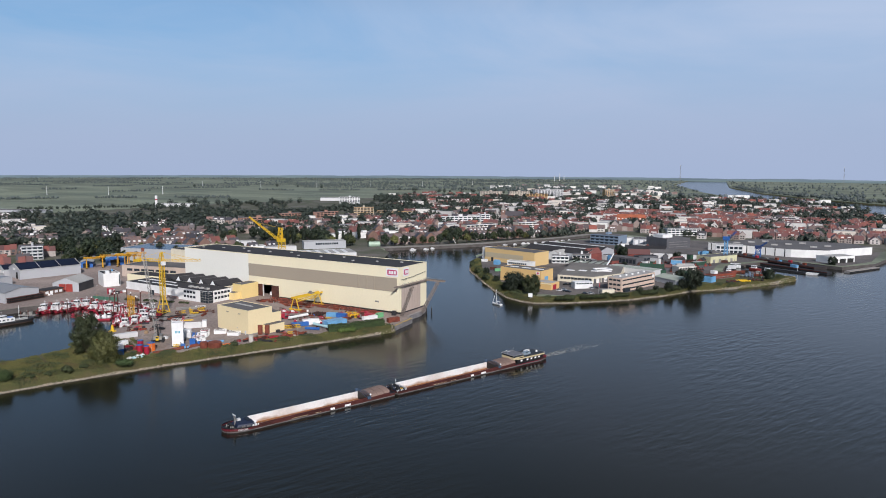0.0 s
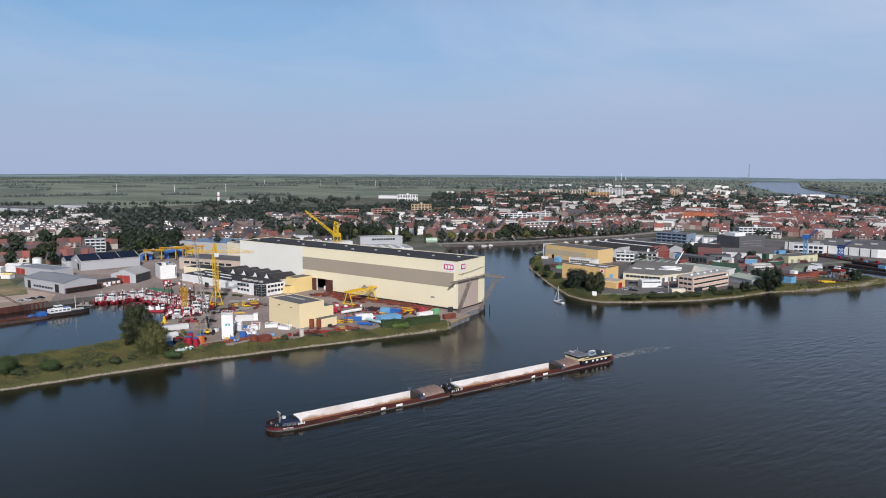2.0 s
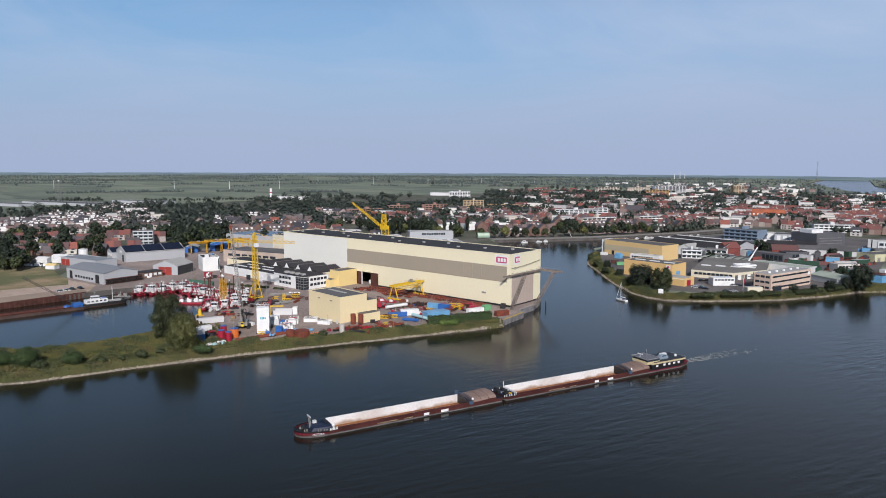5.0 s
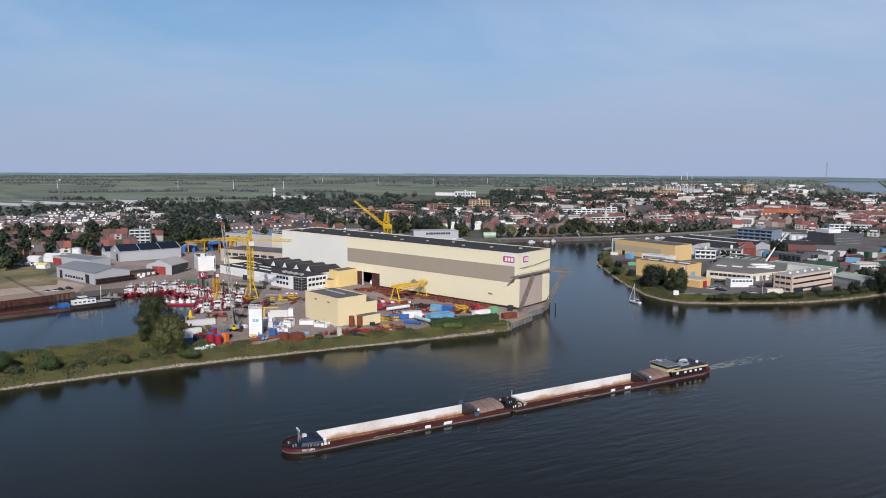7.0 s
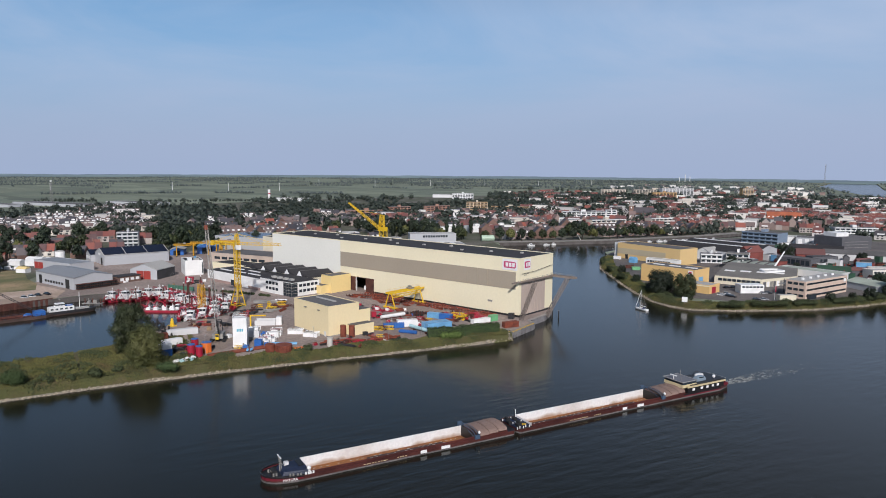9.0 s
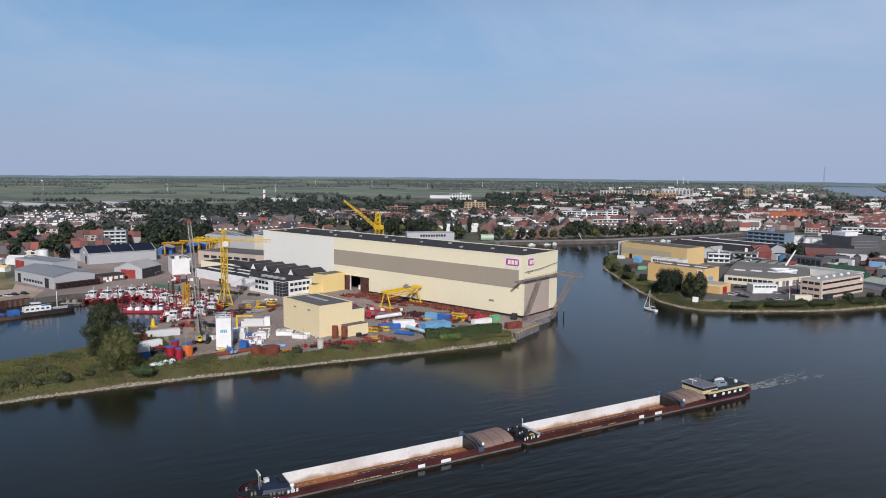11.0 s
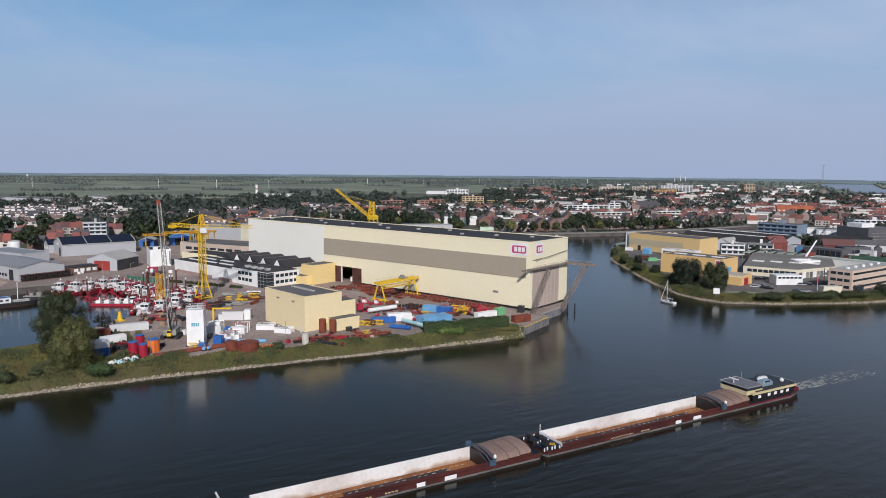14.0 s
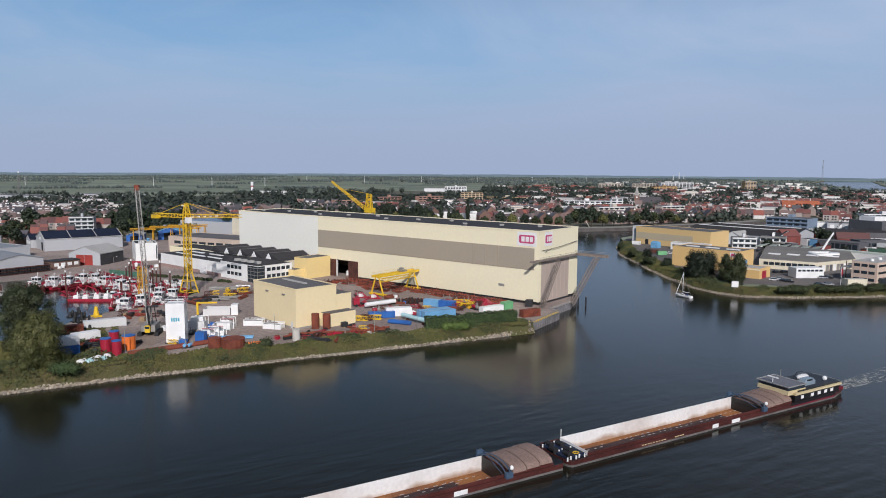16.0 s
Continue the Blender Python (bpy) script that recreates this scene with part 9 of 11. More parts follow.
# ---- trees of the town and the polder ----
def plant_town():
    rnd = random.Random(8)
    near, far_a, far_b, far_c = [], [], [], []
    lots = [(x, y) for x, y, _, _ in LOTS]

    def free(x, y, r=8):
        return all(abs(x - a) > r or abs(y - b) > r for a, b in lots) and all((x - a) ** 2 + (y - b) ** 2 > (r * 0.45 * q / 10) ** 2 for a, b, q in KEEP_CLEAR)

    quay = [Vector(p[:2]) for p in SHORE[17:22]]
    for a, b in zip(quay, quay[1:]):
        d = (b - a)
        nrm = Vector((-d.y, d.x)).normalized()
        for k in range(int(d.length / 9.5)):
            p = a + d * (k + 0.5) / int(d.length / 9.5) + nrm * (13 + rnd.random() * 2)
            near.append((p.x, p.y))
    patches = [(-740, 270, 400, 330, 30, 420), (-336, -112, 34, 26, 30, 14), (-352, -92, 60, 44, 40, 22), (-420, -120, 70, 60, 30, 26), (-480, -60, 150, 170, 60, 60), (-400, -80, 110, 150, 60, 26), (-395, 60, 60, 120, 70, 20), (-560, 130, 130, 130, 60, 60), (-430, 120, 150, 260, 70, 60), (-400, 300, 150, 120, 40, 60), (-360, 420, 200, 160, 50, 60), (-300, 600, 380, 260, 20, 90),
               (-60, 720, 320, 260, 10, 70), (160, 800, 260, 330, 10, 50), (-520, 820, 300, 180, 30, 240), (-650, 520, 260, 160, 35, 160), (-260, 990, 700, 320, 20, 260), (80, 1120, 360, 300, 10, 130), (-250, 1450, 800, 380, 20, 420),
               (-700, 1250, 360, 300, 35, 320), (200, 980, 170, 70, 100, 110), (-900, 700, 260, 300, 30, 90), (-600, -120, 260, 200, 30, 90), (-880, 60, 250, 260, 20, 110), (-330, 345, 60, 60, 0, 14), (-190, 700, 90, 40, 30, 30)]
    for cx, cy, L, W, ang, n in patches:
        c, s = math.cos(radians(ang)), math.sin(radians(ang))
        for _ in range(n):
            u, v = (rnd.random() - 0.5) * L, (rnd.random() - 0.5) * W
            x, y = cx + c * u - s * v, cy + s * u + c * v
            if river_side(x, y) and free(x, y, 6):
                near.append((x, y))
    for _ in range(5200):
        x, y = rnd.uniform(-650, 300), rnd.uniform(250, 1500)
        if noise.noise(Vector((x * 0.014, y * 0.014, 5))) > 0.06 and river_side(x, y) and free(x, y, 7):
            near.append((x, y))
    near = [q for q in near if not (-368 < q[0] < -250 and q[1] < -50 and q[1] > -101 - 0.326 * (q[0] + 344))]
    near.sort(key=lambda q: (q[0] - 190) ** 2 + (q[1] + 280) ** 2)
    mine, rest = near[:250], near[250:]
    order = [0, 1, 2, 3, 1, 4, 0, 3]
    groups = {k: [] for k in range(6)}
    for i, q in enumerate(mine):
        groups[order[i % 8]].append(q)
    groups[5] = [(-309 + 3.6 * k + rnd.gauss(0, 1), 228 + 9.5 * k + rnd.gauss(0, 1)) for k in range(11)]
    for k in range(6):
        tagged(TREES[k], group="trees of the town")
        place_copies(TREES[k], groups[k], rnd, lo=0.75, hi=1.15)
    for x, y in rest:
        (far_a if rnd.random() < 0.6 else far_b).append((x, y, 6 + 8 * rnd.random()))
    # hedgerows and copses across the polder
    def belt(r0, az0, az1, n, share):
        """A broken row of trees across the meadows, r0 metres out."""
        n = int(n * 1.8)
        for i in range(n):
            f = (i + rnd.random()) / n
            if noise.noise(Vector((f * 9, r0 * 0.01, 0))) > share:
                continue
            az, r = radians(az0 + (az1 - az0) * f), r0 * (1 + 0.02 * math.sin(f * 7 + r0)) + rnd.gauss(0, 10)
            (far_c if r0 > 1900 else far_b).append((231 + r * math.cos(az), -339 + r * math.sin(az), 4.5 + 5.5 * rnd.random() ** 1.5))

    belt(1560, 139, 160, 60, 0.0)
    belt(1950, 118, 158, 190, 0.12)
    belt(2500, 112, 135, 110, 0.05)
    belt(2420, 138, 160, 90, -0.05)
    belt(2700, 108, 160, 240, 0.05)
    belt(2950, 106, 161, 300, 0.2)
    for r0, share in ((3200, 0.05), (3420, 0.15), (3640, -0.02), (3860, 0.12), (4080, 0.05), (4300, 0.18), (4480, 0.1), (4640, 0.2)):
        belt(r0, 107, 162, 330, share)
    for cx, cy, sx, sy, n in ((-500, 2000, 350, 220, 850), (-900, 2700, 500, 350, 700), (-1300, 3600, 700, 400, 520), (300, 2300, 250, 350, 150), (600, 1800, 300, 60, 170), (0, 3000, 300, 300, 170), (300, 2700, 500, 40, 130), (500, 3300, 700, 50, 150), (300, 3900, 900, 60, 170), (900, 2600, 400, 500, 90), (-2000, 2800, 500, 400, 300), (200, 1720, 60, 40, 60), (100, 1980, 60, 90, 90), (400, 1640, 120, 50, 120)):
        for _ in range(n):
            x, y = rnd.gauss(cx, sx), rnd.gauss(cy, sy)
            west = np.interp(y, [1449, 1610, 1730, 2208, 3300, 4800], [189, 99, -19, -221, -564, -780]) - 12
            east = np.interp(y, [1560, 1658, 1806, 2044, 2328, 2977, 4800], [500, 288, 180, 54, -74, -264, -560]) + 12
            inside = x < west or (x > east and y > 1640)
            if inside and math.hypot(x, y) < 4300 and (y < 1500 or noise.noise(Vector((x * 0.0025, y * 0.011, 2))) > -0.05):
                (far_a if y < 1750 else far_c).append((x, y, (9 if y < 2200 else 6) + 5 * rnd.random()))
    # a dense belt along the far shore
    for (xa, ya, _), (xb, yb, _) in zip(FAR_SHORE[7:] + FAR_SHORE[:2], FAR_SHORE[8:] + FAR_SHORE[:3]):
        run = math.hypot(xb - xa, yb - ya)
        for _ in range(int(run / 7)):
            f, inland = rnd.random(), 14 + 50 * rnd.random() ** 2
            far_c.append((xa + (xb - xa) * f - (yb - ya) / run * inland, ya + (yb - ya) * f + (xb - xa) / run * inland, 6 + 6 * rnd.random()))
    woods("woods", far_a, 4, LEAF_FAR, "broad-leaved woods and gardens of the far town", 44)
    woods("tree_belts", far_c, 6, LEAF_FAR3, "grey-green tree belts of the far polder, leaves paled for haze", 14, 0.4)
    woods("hedgerows", far_b, 5, LEAF_FAR2, "dark hedgerow trees across the polder", 40)


LEAF_FAR = island_varied("far_leaves", (0.024, 0.035, 0.027), (0.050, 0.064, 0.046))
# greyer and lighter than the nearer leaves: distance haze painted into the colour
LEAF_FAR3 = island_varied("haze_paled_leaves", (0.068, 0.088, 0.086), (0.105, 0.125, 0.120))
LEAF_FAR2 = island_varied("far_dark_leaves", (0.021, 0.031, 0.024), (0.040, 0.052, 0.036))
plant_town()


# ---- the works across the channel ----
def prism_building(name, poly, h, wall, roof, label, category="building", base=2.96):
    b = thing(name, pose(0, 0, base), label, category)
    part("wall", Shape().prism(poly, 0, h), wall, b)
    cx, cy = sum(p[0] for p in poly) / len(poly), sum(p[1] for p in poly) / len(poly)
    part("roof", Shape().prism([(cx + (x - cx) * 0.99, cy + (y - cy) * 0.99) for x, y in poly], h, h + 0.2), roof, b)
    return b


def put(b, x, y, turn, z=2.96):
    b.matrix_world = pose(x, y, z, 0, 0, turn)
    return b


def works():
    b = put(block("ochre_hall", 0, 57.5, 0, 21, 11.5, OCHRE_PALE, ROOF_GREY, "tall ochre works hall with a grey band"), -66, 243, -14)
    part("band", Shape().box(0.2, 45, -0.1, 0, 3.6, 8.0), TAUPE_OCHRE, b)
    part("door", Shape().box(50.0, 53.5, -0.12, 0, 0, 4.5), BLUE, b, "blue roller door")
    part("door", Shape().box(8.0, 10.5, -0.12, 0, 0, 3.5), DARK, b)
    part("tower_panel", Shape().box(-4.5, -0.3, 2, 12, 0, 11.8), LIGHT_SHEET, b, "grey ribbed end tower")
    for k in range(3):
        part("panel_strip", Shape().box(-4.4 + k * 1.4, -3.7 + k * 1.4, 1.9, 2.0, 0.5, 11.0), WHITE, b)
    b = put(block("low_office", 0, 24, 0, 7, 4.2, WHITE_WALL, ROOF_LIGHT, "low white office with a row of windows"), -33, 222, -3)
    windows(b, "y", 9, 1, 19, 1.6, 3.2, 0.06, 0.0)
    b = put(block("ochre_store", 0, 36, 0, 17.5, 10.0, OCHRE, ROOF_GREY, "bright ochre store with a white emblem board"), -3, 146.5, -8)
    for k in range(3):
        part("skylight", Shape().box(4 + k * 11, 11 + k * 11, 7, 9, 10.1, 10.5), WHITE, b)
    part("emblem_board", Shape().box(31.6, 34.6, -0.15, 0, 7.2, 9.6), WHITE, b)
    part("emblem_ring", Shape().box(32.2, 34.0, -0.2, -0.15, 7.7, 9.1), EMBLEM, b)
    part("roller_door", Shape().box(36, 36.1, 5, 10, 0, 5.6), LIGHT_BLUE, b, "blue roller door")
    b = put(block("ochre_annex", 0, 14.5, 0, 12, 4.6, OCHRE, ROOF_LIGHT, "low ochre annex with a red door"), 33, 126.2, -8)
    part("door", Shape().box(14.5, 14.6, 3, 7.5, 0, 3.6), RED, b)
    part("trim", Shape().box(-0.1, 14.6, -0.12, 0, 4.0, 4.6), CREAM, b)
    b = prism_building("long_factory", [(36, 166), (63, 168.5), (75.5, 198), (67, 236), (40, 240), (21, 238)], 4.8, CREAM_WALL, ROOF_TAN, "wide low cream factory with brown-grey roof")
    for k in range(9):
        q = part("window", Shape().box(0.15, 2.5, -0.1, 0.05, 2.0, 3.6), GLASS, b)
        q.matrix_local = pose(38 + k * 2.7, 166.18 + k * 0.25, 0, 0, 0, 5.3)
    for k in range(10):
        q = part("bay_door", Shape().box(0.2, 2.6, -0.1, 0.05, 0, 3.2), (DARK_GREY, WHITE, STEEL)[k % 3], b)
        q.matrix_local = pose(63.4 + k * 1.15, 169.4 + k * 2.75, 0, 0, 0, 67)

    for k in range(4):
        part("roof_light", Shape().box(34 + k * 9, 40 + k * 9, 190 + k * 3, 193 + k * 3, 5.0, 5.5), WHITE, b)
    part("roof_plant", Shape().path([(58, 196, 5.6), (66, 205, 6.2), (60, 214, 5.6), (52, 203, 6.0), (58, 196, 5.6)], 0.8, 6), WHITE, b, "white ducting on the roof")
    so = put(container(0, 0, 0, 13.5, WHITE, "white two-level site office", h=4.9, w=7, name="site_office"), 60, 138.5, 42)
    windows(so, "y", 6, 0.6, 13.0, 3.3, 4.2, 0.07, -0.06)
    windows(so, "x", 3, 0.6, 6.4, 3.3, 4.2, 0.07, 13.5)
    o = thing("river_office", pose(92.2, 143, 2.96, 0, 0, 74.5), "beige three-storey river office with dark window bands", "office")
    part("wall", Shape().box(0, 45, 0, 11, 0, 9.7), OFFICE, o)
    part("roof", Shape().box(0.2, 44.8, 0.2, 10.8, 9.7, 9.85), ROOF_LIGHT, o)
    for z in (1.0, 4.2, 7.4):
        for k in range(13):
            part("window", Shape().box(1.3 + k * 3.3, 4.52 + k * 3.3, -0.08, 0, z + 0.2, z + 1.2), GLASS, o)
        for k in range(3):
            part("window", Shape().box(-0.08, 0, 1 + k * 3.2, 3.6 + k * 3.2, z, z + 1.35), GLASS, o)
    for k in range(5):
        part("roof_unit", Shape().tube((6 + k * 8, 5, 9.85), (6 + k * 8, 5, 10.8), 0.8, 9), WHITE, o)
    part("emblem_board", Shape().box(41, 43.5, -0.16, -0.05, 6.4, 8.4), WHITE, o)
    part("entrance_porch", Shape().box(2, 9, -1.6, 0, 0, 2.8), GLASS, o)
    s = thing("fire_stairs", pose(84, 158, 2.96, 0, 0, 74.5), "dark steel stairs between office and factory", "stairs")
    for k in range(5):
        part("flight", Shape().box(0, 6, k * 1.2, k * 1.2 + 1.0, 1.2 + k * 1.3, 1.5 + k * 1.3), DARK, s)
    part("landing", Shape().box(-4, 7, -2, 8, 5.2, 5.5), STEEL, s)
    part("post", Shape().tube((6, 7, 0), (6, 7, 8), 0.2).tube((0, 7, 0), (0, 7, 8), 0.2).tube((6, 0, 0), (6, 0, 6), 0.2), DARK, s)
    put(block("gate_lodge", 0, 9, 0, 4, 2.9, CREAM_WALL, ROOF_LIGHT, "low cream gate lodge by the bank", parapet=0.1), 83, 129.5, 42)
    g = gabled("green_roof_shed", pose(100, 206, 2.96, 0, 0, -35), 22, 17, 3.6, 5.6, GREY_SHEET, PALE_GREEN, "low shed with pale green roof")
    for k in range(2):
        g = gabled("dark_roof_hall", pose(-52 + k * 5, 300 + k * 28, 2.96, 0, 0, -13), 70, 27, 6.5, 10.0, GREY_SHEET, ROOF_FELT, "grey works hall with dark roof and a long rooflight")
        part("ridge_light", Shape().box(3, 67, 12.6, 14.4, 10.1, 10.5), WHITE, g)
        for j in range(6):
            part("bay_door", Shape().box(4 + j * 11, 9 + j * 11, -0.1, 0, 0, 4.2), (WHITE, BLUE, LIGHT_SHEET)[j % 3], g)
    g = gabled("white_gable_shed", pose(-6, 279, 2.96, 0, 0, 77), 16, 13, 5.6, 8.8, WHITE_WALL, ROOF_LIGHT, "white gabled workshop")
    part("ochre_side", Shape().box(16, 16.1, 2, 11, 0, 4), BLUE, g)
    for k in range(6):
        t = thing("canopy_bay", pose(14 + k * 6.0, 239 + k * 0.8, 2.96, 0, 0, 4), "pale corrugated canopy bay", "canopy", "canopy bays behind the factory")
        part("roof", Shape().add([(0, 0, 3.6), (5.6, 0, 4.6), (5.6, 18, 4.6), (0, 18, 3.6), (0, 0, 3.8), (5.6, 0, 4.8), (5.6, 18, 4.8), (0, 18, 3.8)], [(3, 2, 1, 0), (4, 5, 6, 7), (0, 1, 5, 4), (1, 2, 6, 5), (2, 3, 7, 6), (3, 0, 4, 7)]), PALE_GREEN, t)
        part("post", Shape().tube((0.3, 0.3, 0), (0.3, 0.3, 3.7), 0.15, 5), STEEL, t)
        part("post", Shape().tube((0.3, 17.7, 0), (0.3, 17.7, 3.7), 0.15, 5), STEEL, t)
    put(block("canopy_store", 0, 42, 0, 14, 4.0, LIGHT_SHEET, PALE_GREEN, "long low store with pale green roof"), 52, 240, -14)
    c = thing("white_boom_crane", pose(51, 236, 2.96), "white hydraulic crane with raised boom", "crane")
    part("carrier", Shape().box(-3, 3, -1.3, 1.3, 0.6, 2.2), WHITE, c)
    part("boom", Shape().tube((0, 0, 2.2), (6, 4, 15), 0.75, 6, 0.45), WHITE, c)
    part("fly_jib", Shape().lattice((6, 4, 15), (11, 9, 25), 0.7, 8, 0.08), DARK, c)
    b = put(flats("blue_grey_office", 0, 0, 0, 35, 20, 3, BLUE_GREY, "blue-grey office with ribbon windows", BLUE_GREY, h0=3.4, bays=6), -31, 440, -10)
    put(block("white_store", 0, 26, 0, 16, 6.2, WHITE_WALL, ROOF_LIGHT, "white store with pale flat roof"), -2, 455, 15)
    b = put(block("grey_store", 0, 42, 0, 22, 7.0, GREY_SHEET, ROOF_GREY, "grey store with tall white panels"), 16, 446, 12)
    for k in range(7):
        part("panel", Shape().box(2 + k * 5.6, 5.4 + k * 5.6, -0.08, 0, 1, 6), WHITE, b)
    b = put(block("dark_factory", 0, 34, 0, 30, 11.5, DARK_GREY, ROOF_GREY, "dark grey cubic factory block"), 59, 420, 58)
    part("roof_box", Shape().box(4, 18, 10, 24, 11.5, 15.0), WHITE, b)
    for z in (2.5, 5.0, 7.5):
        part("facade_strip", Shape().box(3, 30, -0.08, 0, z, z + 0.35), STEEL, b)
    b = prism_building("white_assembly_hall", [(96, 448), (177, 426), (209, 435), (224, 464), (246, 494), (228, 520), (140, 522)], 7.6, WHITE_WALL, ROOF_GREY, "very long white assembly hall with dark pilasters")
    for k in range(9):
        x, y = 96 + 81 * k / 9 + 3, 448 - 22 * k / 9 - 0.8
        q = part("pilaster", Shape().box(0, 0.9, -0.15, 0, 0, 7.4), DARK, b)
        q.matrix_local = pose(x, y, 0, 0, 0, -15.2)
    for k in range(8):
        part("roof_unit", Shape().box(120 + k * 12, 126 + k * 12, 455 + (k % 3) * 16, 459 + (k % 3) * 16, 7.8, 9.0), ROOF_LIGHT, b)
    b = put(block("white_boathouse", 0, 30, 0, 16, 5.8, WHITE_WALL, ROOF_LIGHT, "low white boathouse with wide dark openings"), 212, 395, 50)
    for k in range(3):
        part("opening", Shape().box(2 + k * 9.5, 9.5 + k * 9.5, -0.08, 0, 0, 3.8), SHADOW_GAP, b)
    b = put(block("pale_yellow_store", 0, 36, 0, 16, 5.5, PALE_YELLOW, ROOF_GREY, "pale yellow store at the inlet"), 118, 335, 60)
    for k in range(4):
        part("door", Shape().box(3 + k * 8, 6 + k * 8, -0.08, 0, 0, 3.2), STEEL, b)
    b = put(block("stacked_offices", 0, 17, 0, 9, 5.2, PLASTER, ROOF_LIGHT, "beige stacked site offices"), 107, 255, 48)
    windows(b, "y", 6, 0.6, 16.4, 3.2, 4.4, 0.06, 0.0)
    windows(b, "y", 6, 0.6, 16.4, 0.8, 2.0, 0.06, 0.0)
    # slips and craft in the inlet
    s = thing("slip_pontoon", pose(128, 424, 1.2, 0, 0, -37.5), "long dark steel slip pontoon", "pontoon")
    part("deck", Shape().box(0, 104, -15, 0, -1.8, 3.0), DARK_RUST, s)
    part("edge_beam", Shape().box(0, 104, -15.4, -15, 1.8, 3.2), RUST_DARK, s)
    for k in range(10):
        part("deck_gear", Shape().box(8 + k * 9, 11 + k * 9, -12 + (k % 3) * 3, -10 + (k % 3) * 3, 3.0, 4.0 + (k % 2)), (STEEL, RUST, LIGHT_BLUE, RED)[k % 4], s)
    s = thing("slip_barge", pose(140, 388, 0, 0, 0, -31), "long dark barge at the slip with rust-red rail", "barge")
    part("hull", Shape().box(0, 88, -7, 0, -0.5, 2.0), DARK, s)
    part("rail", Shape().box(0, 88, -7.2, -7, 1.4, 2.2), RUST_DARK, s)
    part("deck_box", Shape().box(52, 58, -5, -2, 2.0, 4.4), LIGHT_BLUE, s)
    s = thing("long_lighter", pose(148, 355, 0, 0, 0, -23), "long low lighter with a white bow", "barge")
    part("hull", Shape().box(0, 54, -4, 0, -0.5, 1.5), DARK, s)
    part("bow", Shape().loft([[(54, -4, -0.5), (62, -2.4, -0.5), (62, -1.6, -0.5), (54, 0, -0.5)], [(54, -4, 1.6), (64, -2.4, 2.0), (64, -1.6, 2.0), (54, 0, 1.6)]]), WHITE, s)
    part("mast", Shape().tube((46, -2, 1.5), (46, -2, 6), 0.2, 5), WHITE, s)
    s = thing("mooring_pontoon", pose(224, 360, 0, 0, 0, 63), "grey concrete mooring pontoon", "pontoon")
    part("deck", Shape().box(0, 50, -5, 0, -0.5, 1.6), CONCRETE, s)
    part("tyre_row", Shape().box(0, 50, -5.3, -5, 0.2, 1.0), BLACK, s)
    c = thing("blue_harbour_crane", pose(126, 366, 2.96), "blue harbour crane on a lattice tower", "crane")
    part("tower", Shape().lattice((0, 0, 0), (0, 0, 19), 3.2, 7, 0.35, 2.6), LIGHT_BLUE, c)
    part("house", Shape().box(-3, 3, -2, 2, 19, 22.5), BLUE, c)
    part("jib", Shape().lattice((2, 0, 21), (9, -3, 28), 1.2, 6, 0.15), BLUE, c)
    c = thing("dark_slip_crane", pose(150, 402, 4.2), "small dark blue slip crane", "crane")
    part("portal", Shape().lattice((0, 0, 0), (0, 0, 8), 5, 3, 0.35, 3.5), BLUE, c)
    part("house", Shape().box(-3, 3, -2.4, 2.4, 8, 11), DARK_BLUE, c)
    part("jib", Shape().lattice((2, 0, 10), (8, -4, 15), 1.0, 5, 0.15), BLUE, c)
    rnd = random.Random(12)
    for k, (x, y, a, L) in enumerate(((139, 303, 75, 12), (146, 312, 20, 9), (141, 341, 62, 14), (156, 334, -25, 11), (168, 322, -40, 13), (163, 300, 10, 8))):
        v = thing("small_vessel", pose(x, y, 0.3, 0, 0, a), ("brown work boat with white cabin", "rust-red work boat", "dark grey work boat", "dark red boat with white cabin")[k % 4] + " moored in the inlet", "boat")
        part("hull", Shape().loft(hull_rings(L, L * 0.3, ((-0.6, 0.7, -0.3), (1.3, 1.0, 0.4)))), (HULL_BROWN, RUST, DARK, RED_DOOR)[k % 4], v)
        part("cabin", Shape().box(-L * 0.3, L * 0.1, -L * 0.1, L * 0.1, 1.3, 3.6), (WHITE, STEEL, LIGHT_SHEET, WHITE)[k % 4], v)
        part("window_strip", Shape().box(-L * 0.31, L * 0.11, -L * 0.105, L * 0.105, 2.6, 3.1), GLASS, v)
    for k, (x, y) in enumerate(((156, 236), (150, 228), (160, 240), (163, 247), (153, 233), (168, 252))):
        h = thing("scrap_heap", pose(x, y, 2.8), "heap of " + ("yellow buoys" if k in (0, 2) else "rusty scrap") + " on the spit", "heap")
        for j in range(9):
            part("piece", Shape().ball((rnd.gauss(0, 1.6), rnd.gauss(0, 1.6), 0.6 + 0.8 * rnd.random()), 1.0, 0.7, 0.8, 7, 4), (YELLOW if k in (0, 2) else (RUST_DARK, DARK)[j % 2]), h)
    # the buildings between the halls and the inlet
    g = gabled("brick_house", pose(19, 291, 2.96, 0, 0, 62), 15, 10, 6.8, 11.0, BRICK_RED, TILE_RED, "tall dark red brick works house", "house")
    for k in range(3):
        for z in (1.2, 4.2):
            part("window", Shape().box(-0.07, 0, 1.2 + k * 3, 2.6 + k * 3, z, z + 1.6), WHITE, g)
    b = put(flats("works_office", 0, 0, 0, 16, 10, 2, WHITE_WALL, "white two-storey works office with grey bands", STEEL, h0=3.3, bays=4), 7, 277, 12)
    b = put(flats("works_office", 0, 0, 0, 15, 9, 2, LIGHT_SHEET, "pale two-storey works office with roller doors", WHITE, h0=3.2, bays=4), -5, 257, 24)
